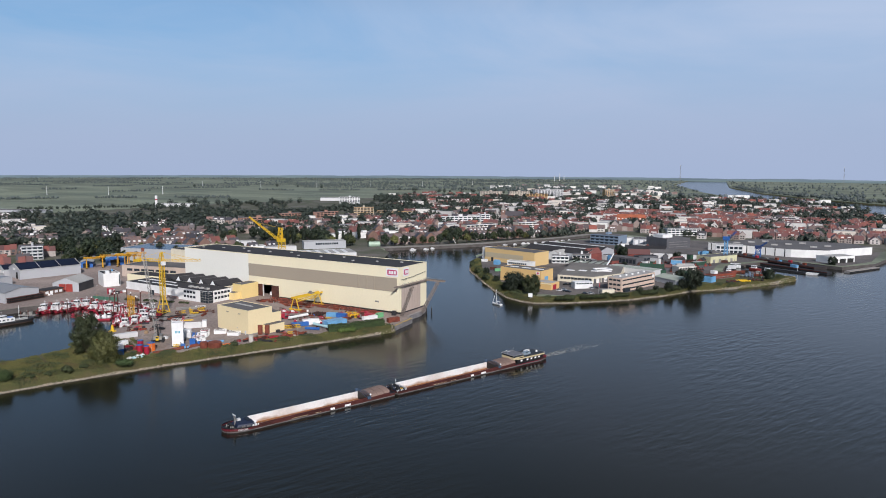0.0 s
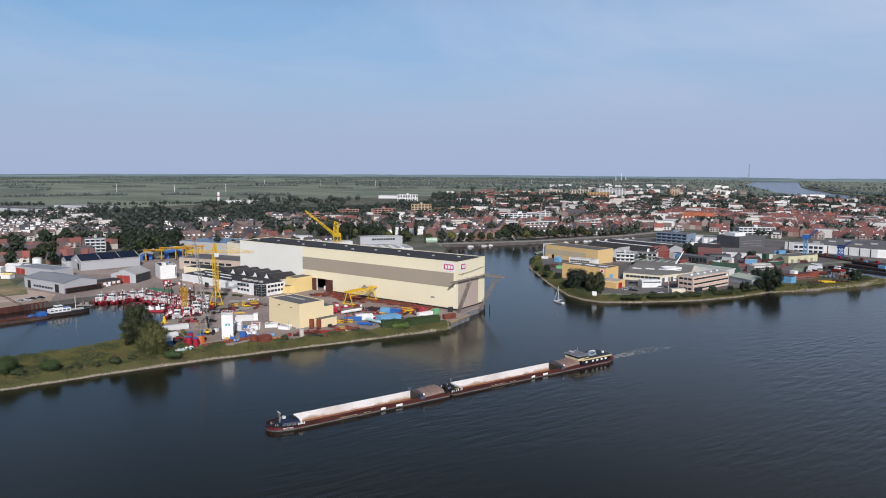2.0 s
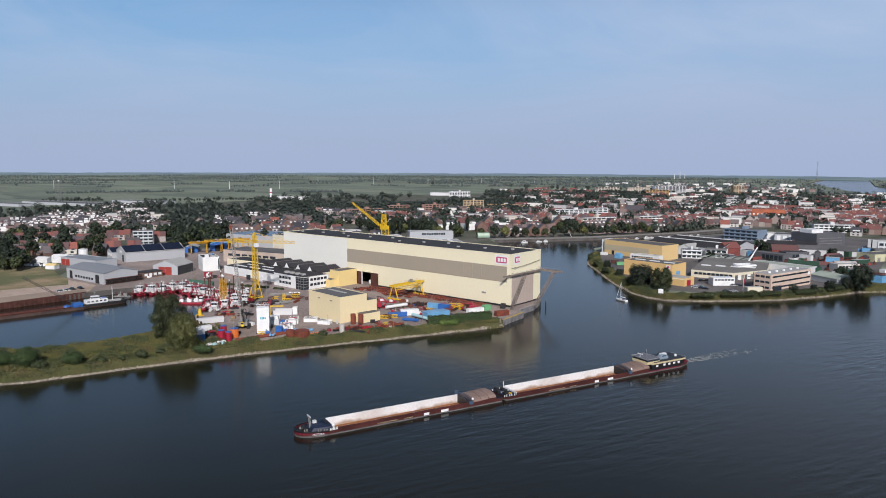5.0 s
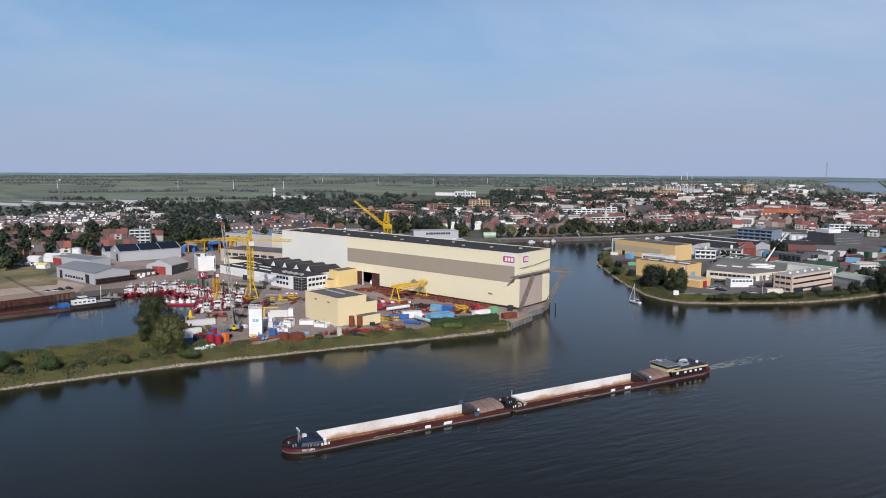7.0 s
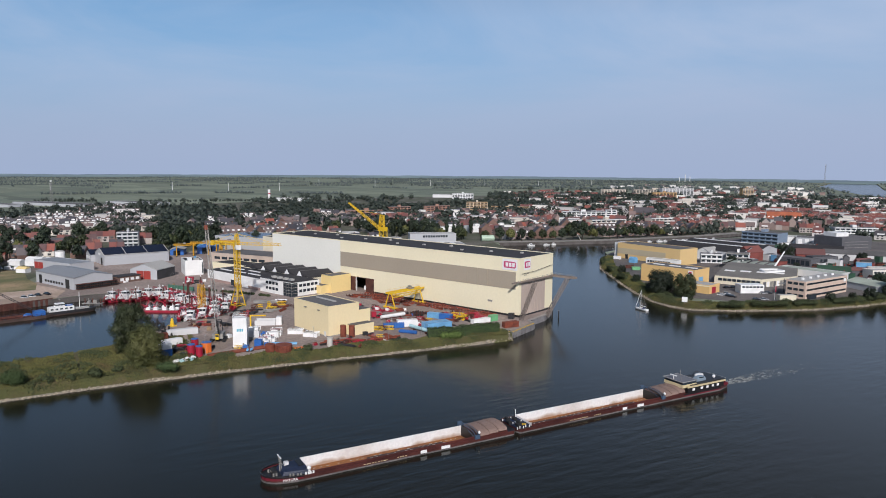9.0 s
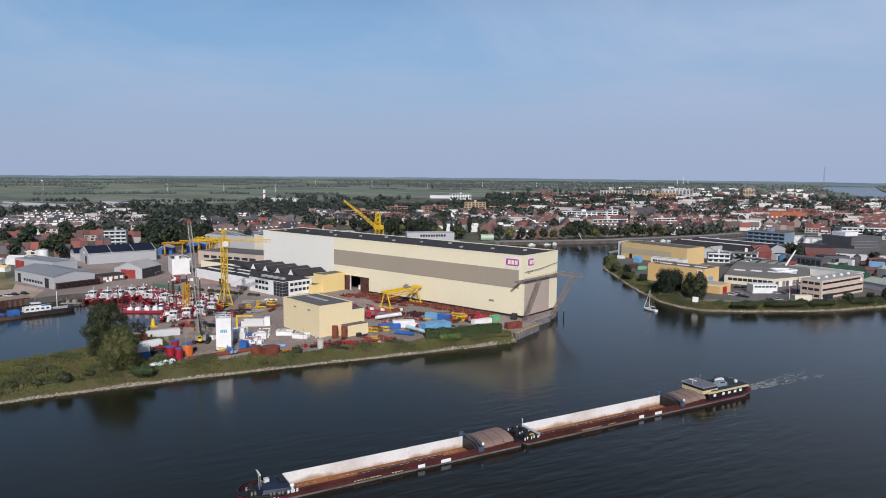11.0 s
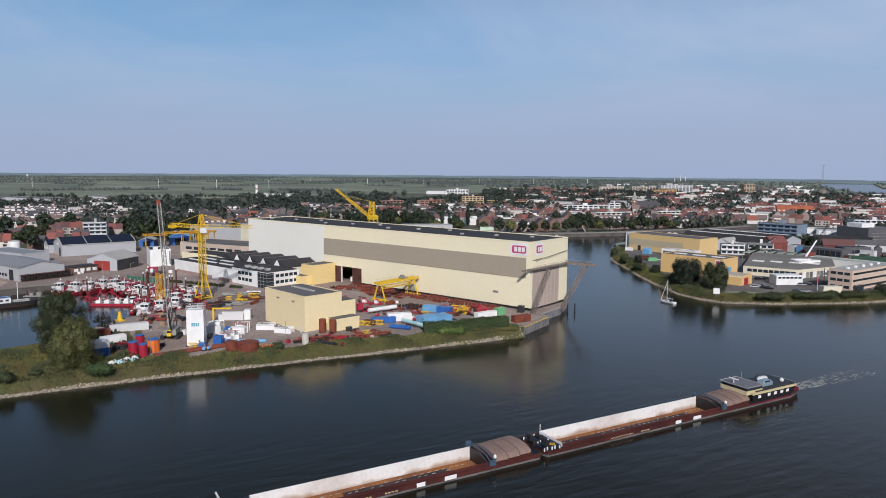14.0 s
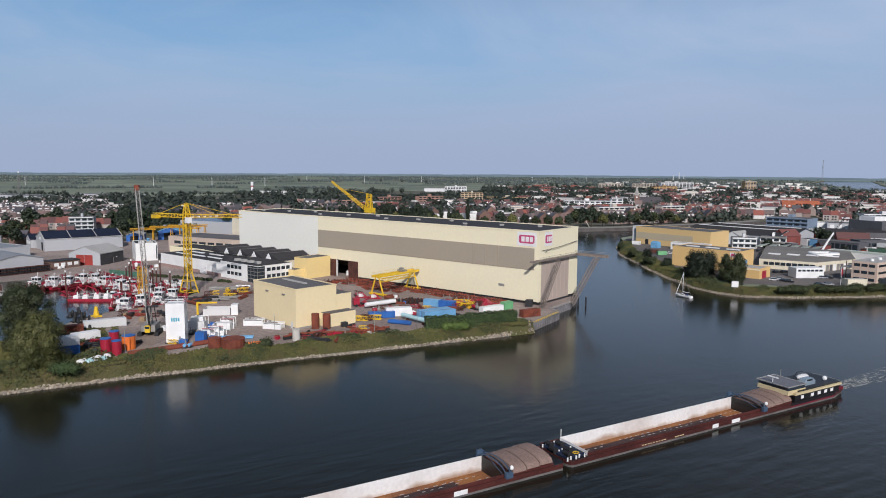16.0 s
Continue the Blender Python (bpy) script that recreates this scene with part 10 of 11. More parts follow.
    b = put(block("glass_works", 0, 27, 0, 12, 5.2, DARK_GREY, ROOF_GREY, "low dark glass-fronted works"), 38, 296, -20)
    windows(b, "y", 7, 0.5, 26.5, 0.8, 4.2, 0.07, 0.0)
    b = put(block("dark_row", 0, 20, 0, 9, 6.0, DARK_GREY, ROOF_FELT, "dark flat-roofed workshop row"), 62, 300, 46)
    windows(b, "y", 5, 0.5, 19.5, 2.4, 4.4, 0.07, 0.0)
    g = gabled("white_slip_shed", pose(103, 272, 2.96, 0, 0, 30), 14, 8, 3.6, 5.4, WHITE_WALL, ROOF_LIGHT, "low white shed near the inlet")
    put(block("green_screen", 0, 31, 0, 1.2, 4.2, GREEN_DARK, GREEN_DARK, "long dark green screened fence", parapet=0.1), 71, 270, 10)
    g = gabled("red_roof_workshop", pose(44, 330, 2.96, 0, 0, 20), 20, 11, 4.4, 8.2, BRICK_RED, TILE_RED, "brick workshop with bright red roof")
    g = gabled("long_grey_roof", pose(60, 345, 2.96, 0, 0, 12), 44, 16, 5.0, 7.6, LIGHT_SHEET, ROOF_GREY, "long low pale hall with grey roof")
    g = gabled("long_grey_roof", pose(28, 372, 2.96, 0, 0, 8), 40, 15, 5.0, 7.4, DARK_GREY, ROOF_FELT, "long low dark hall with felt roof")
    b = put(block("glass_penthouse", 0, 26, 0, 14, 8.5, LIGHT_SHEET, ROOF_LIGHT, "pale glass-fronted office beyond the works"), 108, 420, 10)
    windows(b, "y", 6, 0.5, 25.5, 1.0, 3.2, 0.07, 0.0)
    windows(b, "y", 6, 0.5, 25.5, 4.8, 7.2, 0.07, 0.0)
    for k in range(120):
        x, y = rnd.uniform(12, 126), rnd.uniform(212, 425)
        if (x < 80 and y < 264) or (x < 30 and 270 < y < 300) or (x > 128 - (y - 250) * 0.05 and y > 325) or (x > 98 and y < 224) or (x > 100 and 262 < y < 300) or (x > 60 and y > 402):
            continue
        wm, lab = ((RUST, "rusty stack of steel"), (RUST_DARK, "dark stack of sections"), (LIGHT_SHEET, "pale grey store"), (DARK_GREY, "dark grey shed"), (WHITE_WALL, "white store"), (GREEN_DARK, "dark green shed"), (BRICK_RED, "red brick store"), (LIGHT_BLUE, "light blue container"))[k % 8]
        L, W, h, a = rnd.uniform(5, 16), rnd.uniform(2.6, 7.5), rnd.uniform(2.4, 5), rnd.choice((8, 12, 98, 62, -20)) + rnd.gauss(0, 4)
        if k % 8 in (0, 1):
            q = thing("steel_stack", pose(x, y, 2.96, 0, 0, a), lab + " among the works", "steel", "stacks among the works")
            for j in range(4):
                part("layer", Shape().box(0.3 * j, L * 0.7 - 0.4 * (j % 2), 0.2 * (j % 3), W * 0.6, j * 0.55, j * 0.55 + 0.4), (wm, RUST, DARK)[j % 3], q)
        elif k % 8 in (3, 6) and L > 8:
            gabled("small_workshop", pose(x, y, 2.96, 0, 0, a), L, W, 3.6, 5.4, wm, (ROOF_FELT, TILE_RED, ROOF_GREY)[k % 3], lab + " among the works")
        else:
            put(block("small_shed", 0, L, 0, W, h, wm, (ROOF_FELT, ROOF_GREY, ROOF_LIGHT)[k % 3], lab + " among the works", parapet=0.1), x, y, a)
    for k in range(40):
        q = thing("scrap_stack", pose(rnd.uniform(72, 122), rnd.uniform(266, 326), 2.96, 0, 0, rnd.uniform(0, 180)), ("red painted steel parts", "rusty steel parts", "dark steel parts")[k % 3] + " stacked in the slip yard", "steel", "stacks in the slip yard")
        for j in range(3):
            part("beam", Shape().box(-2.5 + 0.5 * j, 2.5 - 0.4 * j, -1.0 + 0.5 * j, -0.4 + 0.6 * j, 0.5 * j, 0.5 * j + 0.45), (RED_DOOR, RUST, DARK)[(k + j // 2) % 3], q)
        part("upright", Shape().tube((0.5, 0, 0.5), (0.9, 0.3, 2.6 + 0.2 * (k % 4)), 0.3, 6), (RED_DOOR, RUST_DARK, DARK)[k % 3], q)
    # rusty hull on the slip, dark grabs and a white workboat in the inlet
    v = thing("slip_hull", pose(139, 250, 3.1, 0, 0, 62), "rust-red hull section with a yellow end on the slip", "boat")
    part("hull", Shape().loft([[(-17, -4, -0.6), (15, -4, -0.6), (19, -1, -0.6), (19, 1, -0.6), (15, 4, -0.6), (-17, 4, -0.6)], [(-17, -4.4, 3.4), (16, -4.4, 3.4), (21, -1, 3.8), (21, 1, 3.8), (16, 4.4, 3.4), (-17, 4.4, 3.4)]]), RUST_RED, v)
    part("deck_opening", Shape().box(-13, 12, -3.0, 3.0, 3.4, 3.7), RUST_DARK, v)
    part("yellow_end", Shape().box(-19.5, -17, -3.6, 3.6, -0.2, 3.0), YELLOW, v)
    part("deck_house", Shape().box(-8, -4, -2, 2, 3.7, 6.0), WHITE, v)
    part("scaffold", Shape().lattice((-12, -5.2, 1), (10, -5.2, 1), 1.6, 9, 0.08), STEEL, v)
    for k in range(7):
        q = thing("dredging_grab", pose(154 + k * 2.6, 262 + 2.2 * (k % 3), 2.6, 0, 0, k * 40), "dark steel dredging grab at the inlet mouth", "grab", "grabs at the inlet mouth")
        part("shell", Shape().tube((0, 0, 0), (0, 0.3, 1.6), 1.7, 7, 0.6), DARK, q)
        part("arm", Shape().tube((0, 0, 1.4), (0.6 * (k % 3 - 1), 0.5, 4.6), 0.3, 5), DARK, q)
    v = thing("white_workboat", pose(142, 323, 0, 0, 0, -10), "white workboat with dark hull in the inlet", "boat")
    part("hull", Shape().loft(hull_rings(20, 5.4, ((-0.6, 0.8, -0.4), (1.3, 1.0, 0.5)))), DARK, v)
    part("cabin", Shape().box(-7, 3, -2, 2, 1.3, 3.8).box(-5, 0, -1.7, 1.7, 3.8, 5.8), WHITE, v)
    part("window_strip", Shape().box(-5.05, 0.05, -1.75, 1.75, 4.6, 5.3), GLASS, v)
    part("mast", Shape().tube((-2, 0, 5.8), (-2, 0, 10), 0.12, 5), STEEL, v)
    b = thing("bank_sign", pose(46.5, 90, 2.0, 0, 0, 20), "white square river sign on a post", "sign")
    part("board", Shape().box(-1.4, 1.4, -0.1, 0, 1.4, 4.0), WHITE, b)
    part("post", Shape().box(-0.15, 0.15, 0, 0.2, 0, 1.5), STEEL, b)
    f = thing("flagpole", pose(80, 131, 2.96), "white flagpole with a furled red flag", "flagpole")
    part("pole", Shape().tube((0, 0, 0), (0, 0, 8), 0.1, 6), WHITE, f)
    part("flag", Shape().box(0.1, 0.6, -0.1, 0.1, 4.4, 7.4), RED, f)
    k = thing("blue_hut", pose(-46, 221, 2.96, 0, 0, -10), "small turquoise machine hut", "hut")
    part("body", Shape().box(0, 5, 0, 4, 0, 3.2), LIGHT_BLUE, k)
    part("hood", Shape().gable(0, 5, 0, 4, 3.2, 3.3, 4.4), LIGHT_BLUE, k)
    for x, y, a, m_, lab in ((-34, 190, 20, RUST_DARK, "rust-brown skip by the road"), (-26, 184, 40, GREEN, "green bin container by the road"), (-64, 232, 0, WHITE, "white van beside the works hall"), (10, 139, 10, WHITE, "white delivery van at the store")):
        container(x, y, a, 5.5, m_, lab, h=2.3, name="skip")


BRICK_RED = mat("dark_red_brick", (0.22, 0.06, 0.05), 0.9, var=0.2, scale=0.6)
TAUPE_OCHRE = ribbed("grey_ochre_sheet", (0.47, 0.40, 0.28))
OFFICE = mat("beige_office_panel", (0.60, 0.46, 0.37), 0.7, var=0.08)
PALE_GREEN = mat("pale_green_roof", (0.40, 0.44, 0.37), 0.7, var=0.15, scale=0.3)
BLUE_GREY = mat("blue_grey_panel", (0.20, 0.26, 0.34), 0.5, var=0.08)
DARK_GREY = mat("dark_grey_cladding", (0.10, 0.10, 0.11), 0.6, var=0.12)
PALE_YELLOW = mat("pale_yellow_wall", (0.58, 0.56, 0.36), 0.75, var=0.12)
DARK_RUST = mat("dark_slip_steel", (0.028, 0.022, 0.021), 0.8, var=0.35, scale=0.4)
DARK_BLUE = mat("dark_blue_paint", (0.02, 0.04, 0.12), 0.5)
GREEN_DARK = mat("dark_green_paint", (0.03, 0.08, 0.05), 0.6, var=0.15)
works()


# ---- banks: stone, grass, shrubs ----
def along(ring, a, b):
    """Points every half metre on the shore from corner a to corner b: place, inland normal, bank width."""
    out = []
    for (xa, ya, wa), (xb, yb, wb) in zip(ring[a:b], ring[a + 1:b + 1]):
        d = Vector((xb - xa, yb - ya))
        n = Vector((-d.y, d.x)).normalized()
        k = max(1, int(d.length / 0.5))
        for i in range(k):
            f = i / k
            out.append((xa + d.x * f, ya + d.y * f, n.x, n.y, wa + (wb - wa) * f))
    return out


def rip_rap(name, pts, seed, label, rows=7):
    rnd = random.Random(seed)
    s = Shape()
    for x, y, nx, ny, w in pts:
        for r in range(rows):
            if rnd.random() < 0.8:
                u = 0.7 + rnd.random() * 1.15 + 0.25 * math.sin(x * 0.13) + 0.2 * math.sin(y * 0.31)
                cx, cy, cz = x + nx * u + rnd.gauss(0, 0.2), y + ny * u + rnd.gauss(0, 0.2), -0.6 + u * 3.5 / max(w, 1.5)
                k = 0.20 + 0.26 * rnd.random()
                v = [Vector((rnd.gauss(0, 0.3), rnd.gauss(0, 0.3), rnd.gauss(0, 0.2))) * k + Vector(q) * k for q in ((1, 0, 0), (-1, 0, 0), (0, 1, 0), (0, -1, 0), (0, 0, 0.8), (0, 0, -0.8))]
                s.add([(cx + q.x, cy + q.y, cz + q.z) for q in v], [(0, 2, 4), (2, 1, 4), (1, 3, 4), (3, 0, 4), (2, 0, 5), (1, 2, 5), (3, 1, 5), (0, 3, 5)])
    bed = Shape()
    for (x, y, nx, ny, w), (x2, y2, nx2, ny2, w2) in zip(pts, pts[1:]):
        q = [(x + nx * u, y + ny * u, -0.52 + u * 3.5 / max(w, 1.5)) for u in (0.5, 1.7)] + [(x2 + nx2 * u, y2 + ny2 * u, -0.52 + u * 3.5 / max(w2, 1.5)) for u in (1.7, 0.5)]
        bed.add(q, [(0, 3, 2, 1)])
    solid("stone_bed", bed, ROCK, "packed gravel below the bank stones", "stones", kind="stuff")
    return solid(name, s, ROCK_VAR, label, "stones", kind="stuff")


def cover(name, spots, seed, leaf, size, label, category="plants", tall=1.0):
    """Upright tufts and leaf clumps: x, y, z, height."""
    rnd = np.random.default_rng(seed)
    P = np.array(spots, float)
    n = len(P)
    a = rnd.uniform(0, 6.283, n)
    U = np.stack([np.cos(a), np.sin(a), rnd.normal(0, 0.25, n)], -1)
    tilt = rnd.normal(0, 0.35, (n, 3))
    Wd = np.stack([tilt[:, 0], tilt[:, 1], np.ones(n)], -1)
    away = np.cross(U, Wd) @ np.array((0.62, -0.62, 0.3)) < 0
    U[away] *= -1
    soft = np.cross(U, Wd) * 0.45 + np.array((0.1, -0.1, 0.9)) + rnd.normal(0, 0.12, (n, 3))
    soft /= np.linalg.norm(soft, axis=1)[:, None]
    k = (size * rnd.uniform(0.6, 1.5, n))[:, None]
    C = P[:, :3] + np.stack([np.zeros(n), np.zeros(n), P[:, 3] * rnd.uniform(0.25, 0.9, n)], -1)
    V = np.stack([C - U * k, C - Wd * k * 0.7 * tall, C + U * k, C + Wd * k * 0.9 * tall], 1).reshape(-1, 3)
    me = bpy.data.meshes.new(name)
    me.from_pydata(V.tolist(), [], np.arange(len(V)).reshape(-1, 4).tolist())
    me.materials.append(leaf)
    me.normals_split_custom_set_from_vertices(np.repeat(soft, 4, axis=0).tolist())
    return tagged(new(name, me), label, category, "", "stuff")


ROCK_VAR = island_varied("bank_stone", (0.20, 0.165, 0.125), (0.46, 0.39, 0.30), 0.9)


def patchy(name, cols, size, rough=0.9):
    """Growth whose colour drifts over patches, each tuft a little off its patch."""
    m = mat(name, cols[0], rough, var=0.2, scale=0.4)
    n, l = m.node_tree.nodes, m.node_tree.links
    g, tc, q = n.new("ShaderNodeNewGeometry"), n.new("ShaderNodeTexCoord"), n.new("ShaderNodeTexNoise")
    q.inputs["Scale"].default_value, q.inputs["Detail"].default_value, q.inputs["Roughness"].default_value = 1 / size, 4.0, 0.6
    l.new(tc.outputs["Object"], q.inputs["Vector"])
    patch, each, both, ramp = n.new("ShaderNodeMapRange"), n.new("ShaderNodeMapRange"), n.new("ShaderNodeMath"), n.new("ShaderNodeValToRGB")
    patch.inputs["From Min"].default_value, patch.inputs["From Max"].default_value = 0.3, 0.7
    each.inputs["To Min"].default_value, each.inputs["To Max"].default_value = -0.16, 0.16
    l.new(q.outputs["Fac"], patch.inputs["Value"])
    l.new(g.outputs["Random Per Island"], each.inputs["Value"])
    l.new(patch.outputs[0], both.inputs[0])
    l.new(each.outputs[0], both.inputs[1])
    l.new(both.outputs[0], ramp.inputs[0])
    e = ramp.color_ramp.elements
    while len(e) < len(cols):
        e.new(0.5)
    for k, c in enumerate(cols):
        e[k].position, e[k].color = k / (len(cols) - 1), (*c, 1)
    l.new(ramp.outputs[0], [x for x in n if x.type == "HUE_SAT"][0].inputs["Color"])
    return m


TUFT = patchy("tall_bank_grass", [(0.028, 0.036, 0.009), (0.056, 0.063, 0.014), (0.112, 0.106, 0.030), (0.060, 0.056, 0.016), (0.104, 0.074, 0.030)], 7.0)
SHRUB = patchy("bank_shrub_leaves", [(0.024, 0.036, 0.013), (0.048, 0.062, 0.022), (0.034, 0.046, 0.018)], 5.0, 0.85)
HEDGE = patchy("hedge_leaves", [(0.024, 0.048, 0.014), (0.052, 0.082, 0.024), (0.032, 0.056, 0.017)], 4.0, 0.85)
BRIGHT = island_varied("bright_shrub_leaves", (0.06, 0.10, 0.02), (0.12, 0.17, 0.04), 0.85)


def banks():
    rnd = random.Random(77)
    west, east = along(SHORE, 0, 8), along(SHORE, 27, 44)
    rip_rap("rip_rap", west, 1, "pale stone rip-rap along the river bank", 6)
    rip_rap("rip_rap", east, 2, "pale stone rip-rap along the works bank", 5)
    tufts, shrubs = [], []

    def height(u, w):
        return min(2.9, -0.6 + 3.5 * u / max(w, 0.5))

    for x, y, nx, ny, w in west:
        deep = 13 if y > -140 else 54
        for _ in range(85 if y > -140 else 220):
            u = 1.7 + rnd.random() ** 0.8 * deep
            px, py = x + nx * u + rnd.gauss(0, 0.3), y + ny * u + rnd.gauss(0, 0.3)
            if px < np.interp(py, [-320, -199, -187, -174, -160, -146, -112], [-164, -101.5, -92, -88, -88, -86.5, -200]) or (y > -130 and u > 10 + 2 * math.sin(y * 0.2)):
                continue
            clump = noise.noise(Vector((px * 0.11, py * 0.11, 0)))
            h = 0.3 + 1.3 * max(0, clump + 0.2)
            tufts.append((px, py, height(u, w) - 0.05, h))
            if clump > 0.08 and rnd.random() < 0.55:
                shrubs.append((px, py, height(u, w), 0.9 + 3.4 * (clump - 0.06)))
    for x, y, nx, ny, w in east:
        for _ in range(70):
            u = 1.7 + rnd.random() * 9
            px, py = x + nx * u + rnd.gauss(0, 0.3), y + ny * u + rnd.gauss(0, 0.3)
            clump = noise.noise(Vector((px * 0.12, py * 0.12, 3)))
            tufts.append((px, py, height(u, w) - 0.05, 0.3 + 0.9 * max(0, clump + 0.2)))
            if clump > 0.1 and rnd.random() < 0.6:
                shrubs.append((px, py, height(u, w), 1.0 + 2.8 * max(0.1, clump)))
    cover("bank_grass", tufts, 1, TUFT, 0.24, "rough dry-green grass on the banks", "grass", 1.2)
    cover("bank_shrubs", shrubs, 2, SHRUB, 0.25, "low green shrubs along the banks", "shrubs")

    def hedge(name, pts, h, wide, leaf, label):
        s, q = Shape(), []
        for (xa, ya), (xb, yb) in zip(pts, pts[1:]):
            L = math.hypot(xb - xa, yb - ya)
            for k in range(int(L / 1.3) + 1):
                f = k * 1.3 / L
                q.append((xa + (xb - xa) * f + rnd.gauss(0, 0.3), ya + (yb - ya) * f + rnd.gauss(0, 0.3), h * (0.45 + 0.1 * rnd.random()), wide * (0.8 + 0.4 * rnd.random())))
        t = thing(name, pose(0, 0, 2.6), label, "hedge")
        part("foliage", leaf_cloud(rnd, q, 330 * len(q), 0.2, h / wide * 0.55), leaf, t)
        part("inner_growth", Shape().path([(x, y, h * 0.42) for x, y in pts], min(wide, h) * 0.42, 8), leaf, t)

    def clipped(pts, h, wide):
        """A dense hedge with a flat top: leaf clumps over the sides and top, a solid dark heart."""
        t = thing("hedge", pose(0, 0, 2.6), "tall dense dark green hedge on the bank", "hedge")
        s, heart = Shape(), Shape()
        for (xa, ya), (xb, yb) in zip(pts, pts[1:]):
            d = Vector((xb - xa, yb - ya, 0))
            L = d.length
            d.normalize()
            n = Vector((d.y, -d.x, 0))
            heart.prism([(xa + n.x * o, ya + n.y * o) for o in (wide * 0.4, -wide * 0.4)] + [(xb + n.x * o, yb + n.y * o) for o in (-wide * 0.4, wide * 0.4)], 0, h - 0.35)
            for _ in range(int(L * 230)):
                u, q = rnd.random() * L, rnd.random() * (2 * h + wide)
                bulge = 0.7 * noise.noise(Vector((u * 0.5 + xa, q * 0.6, 2))) + 0.5 * noise.noise(Vector((u * 0.22 + xa, 4, 7)))
                o, z, up = (wide / 2 + bulge, q, n) if q < h else (wide / 2 - (q - h), h + bulge, Vector((0, 0, 1))) if q < h + wide else (-wide / 2 - bulge, q - h - wide, -n)
                c = Vector((xa, ya, 0)) + d * u + n * o + Vector((0, 0, z)) + Vector((rnd.gauss(0, 0.1), rnd.gauss(0, 0.1), rnd.gauss(0, 0.12)))
                up = (up + Vector((rnd.gauss(0, 0.5), rnd.gauss(0, 0.5), rnd.gauss(0, 0.5) + 0.2))).normalized()
                e = up.orthogonal().normalized()
                f, k = up.cross(e), 0.16 + 0.2 * rnd.random()
                s.add([c - e * k, c - f * k * 0.6, c + e * k, c + f * k * 0.6], [(0, 1, 2, 3)])
        part("foliage", s, HEDGE, t)
        part("inner_growth", heart, LEAF_DARK, t)

    clipped([(-4, -57.5), (2.2, -50), (5.8, -41), (11.6, -29.5)], 4.2, 2.8)
    hedge("bright_shrub", [(1.5, -54), (5, -48)], 3.0, 1.7, BRIGHT, "bright green shrubs in front of the hedge")
    hedge("bank_bush", [(-24.5, -104.5), (-23.5, -102.5)], 3.2, 1.6, SHRUB, "round green bush on the bank")
    hedge("bank_bush", [(-42, -152), (-38, -149)], 3.0, 2.4, HEDGE, "low dark bush beside the willows")
    def bush(x, y, r, h, leaf, label):
        """A rounded shrub of uneven lobes down to the ground."""
        t = thing("bank_bush", pose(x, y, 2.85), label, "bush")
        q = [(0, 0, h * 0.45, h * 0.5)]
        for k in range(11):
            a, f = k * 2.4, 0.35 + 0.65 * rnd.random()
            q.append((r * f * math.cos(a) * 0.75, r * f * math.sin(a) * 0.75, h * (0.3 + 0.35 * (1 - f) + 0.1 * rnd.random()), min(r, h) * (0.28 + 0.16 * rnd.random())))
        part("foliage", leaf_cloud(rnd, q, int(240 * r * h), 0.17), leaf, t)
        part("stem", Shape().tube((0, 0, -0.3), (0.1, 0, h * 0.5), 0.14, 6, 0.06), BARK, t)

    for x, y, r, h in ((-71, -203.5, 6.0, 7.4), (-65, -201, 3.0, 3.2), (-79, -209, 5.0, 6.2), (-61, -191.5, 4.4, 5.4), (-51.5, -170.5, 3.0, 3.2), (-57, -183, 2.4, 2.0), (-54, -177, 2.0, 1.6), (-50.5, -163, 2.4, 2.0)):
        bush(x, y, r, h, HEDGE if r > 3 else SHRUB, "wide dark green bush on the spit" if r > 3 else "low green bush in rough grass")
    for pts in ([(-172, -56.5), (-163, -54)], [(-158, -52.5), (-150, -50)], [(-146, -49), (-139, -46.5)], [(-134, -45), (-128, -43.5)]):
        hedge("yard_shrub", pts, 1.5, 1.1, SHRUB, "low green planting beside the white workshop")
    for pts in ([(64, 95), (72, 101)], [(76, 107), (88, 119)], [(92, 124), (100, 133)], [(106, 143), (114, 156)], [(118, 166), (124, 180)], [(26, 106), (36, 99)], [(-20, 152), (-12, 144)], [(-42, 181), (-34, 171)], [(-66, 219), (-60, 206)]):
        hedge("works_hedge", pts, 2.6, 1.8, SHRUB, "rough shrubs along the works bank")

    big = tree_proto("willow_tree", 31, 18, 6.6, 30000, 0.19, LEAF, "large dark willow on the spit", 0.6, low=0.08, lobes_n=34)
    place_copies(big, [(-72, -147.5, 1.0)], rnd)
    lit = tree_proto("willow_tree", 32, 12.5, 6.6, 24000, 0.18, LEAF_LIGHT, "lighter bushy willow beside a darker one", 0.5, low=0.02, lobes_n=34)
    place_copies(lit, [(-51.5, -153, 1.0)], rnd)
    t3 = tree_proto("works_tree", 33, 11.6, 7.6, 19000, 0.24, LEAF_DARK, "broad dark tree in front of the ochre store", 0.5, low=0.06, lobes_n=34)
    place_copies(t3, [(24, 112, 1.0)], rnd)
    t4 = tree_proto("works_tree", 34, 12.8, 6.0, 16000, 0.24, LEAF, "upright green tree in front of the ochre store", 0.45, low=0.04, lobes_n=32)
    place_copies(t4, [(41, 104, 1.0)], rnd)
    t5 = tree_proto("bank_tree", 35, 11, 5.2, 5200, 0.3, LEAF_DARK, "dark tree on the works bank", 0.4, low=0.04, lobes_n=28)
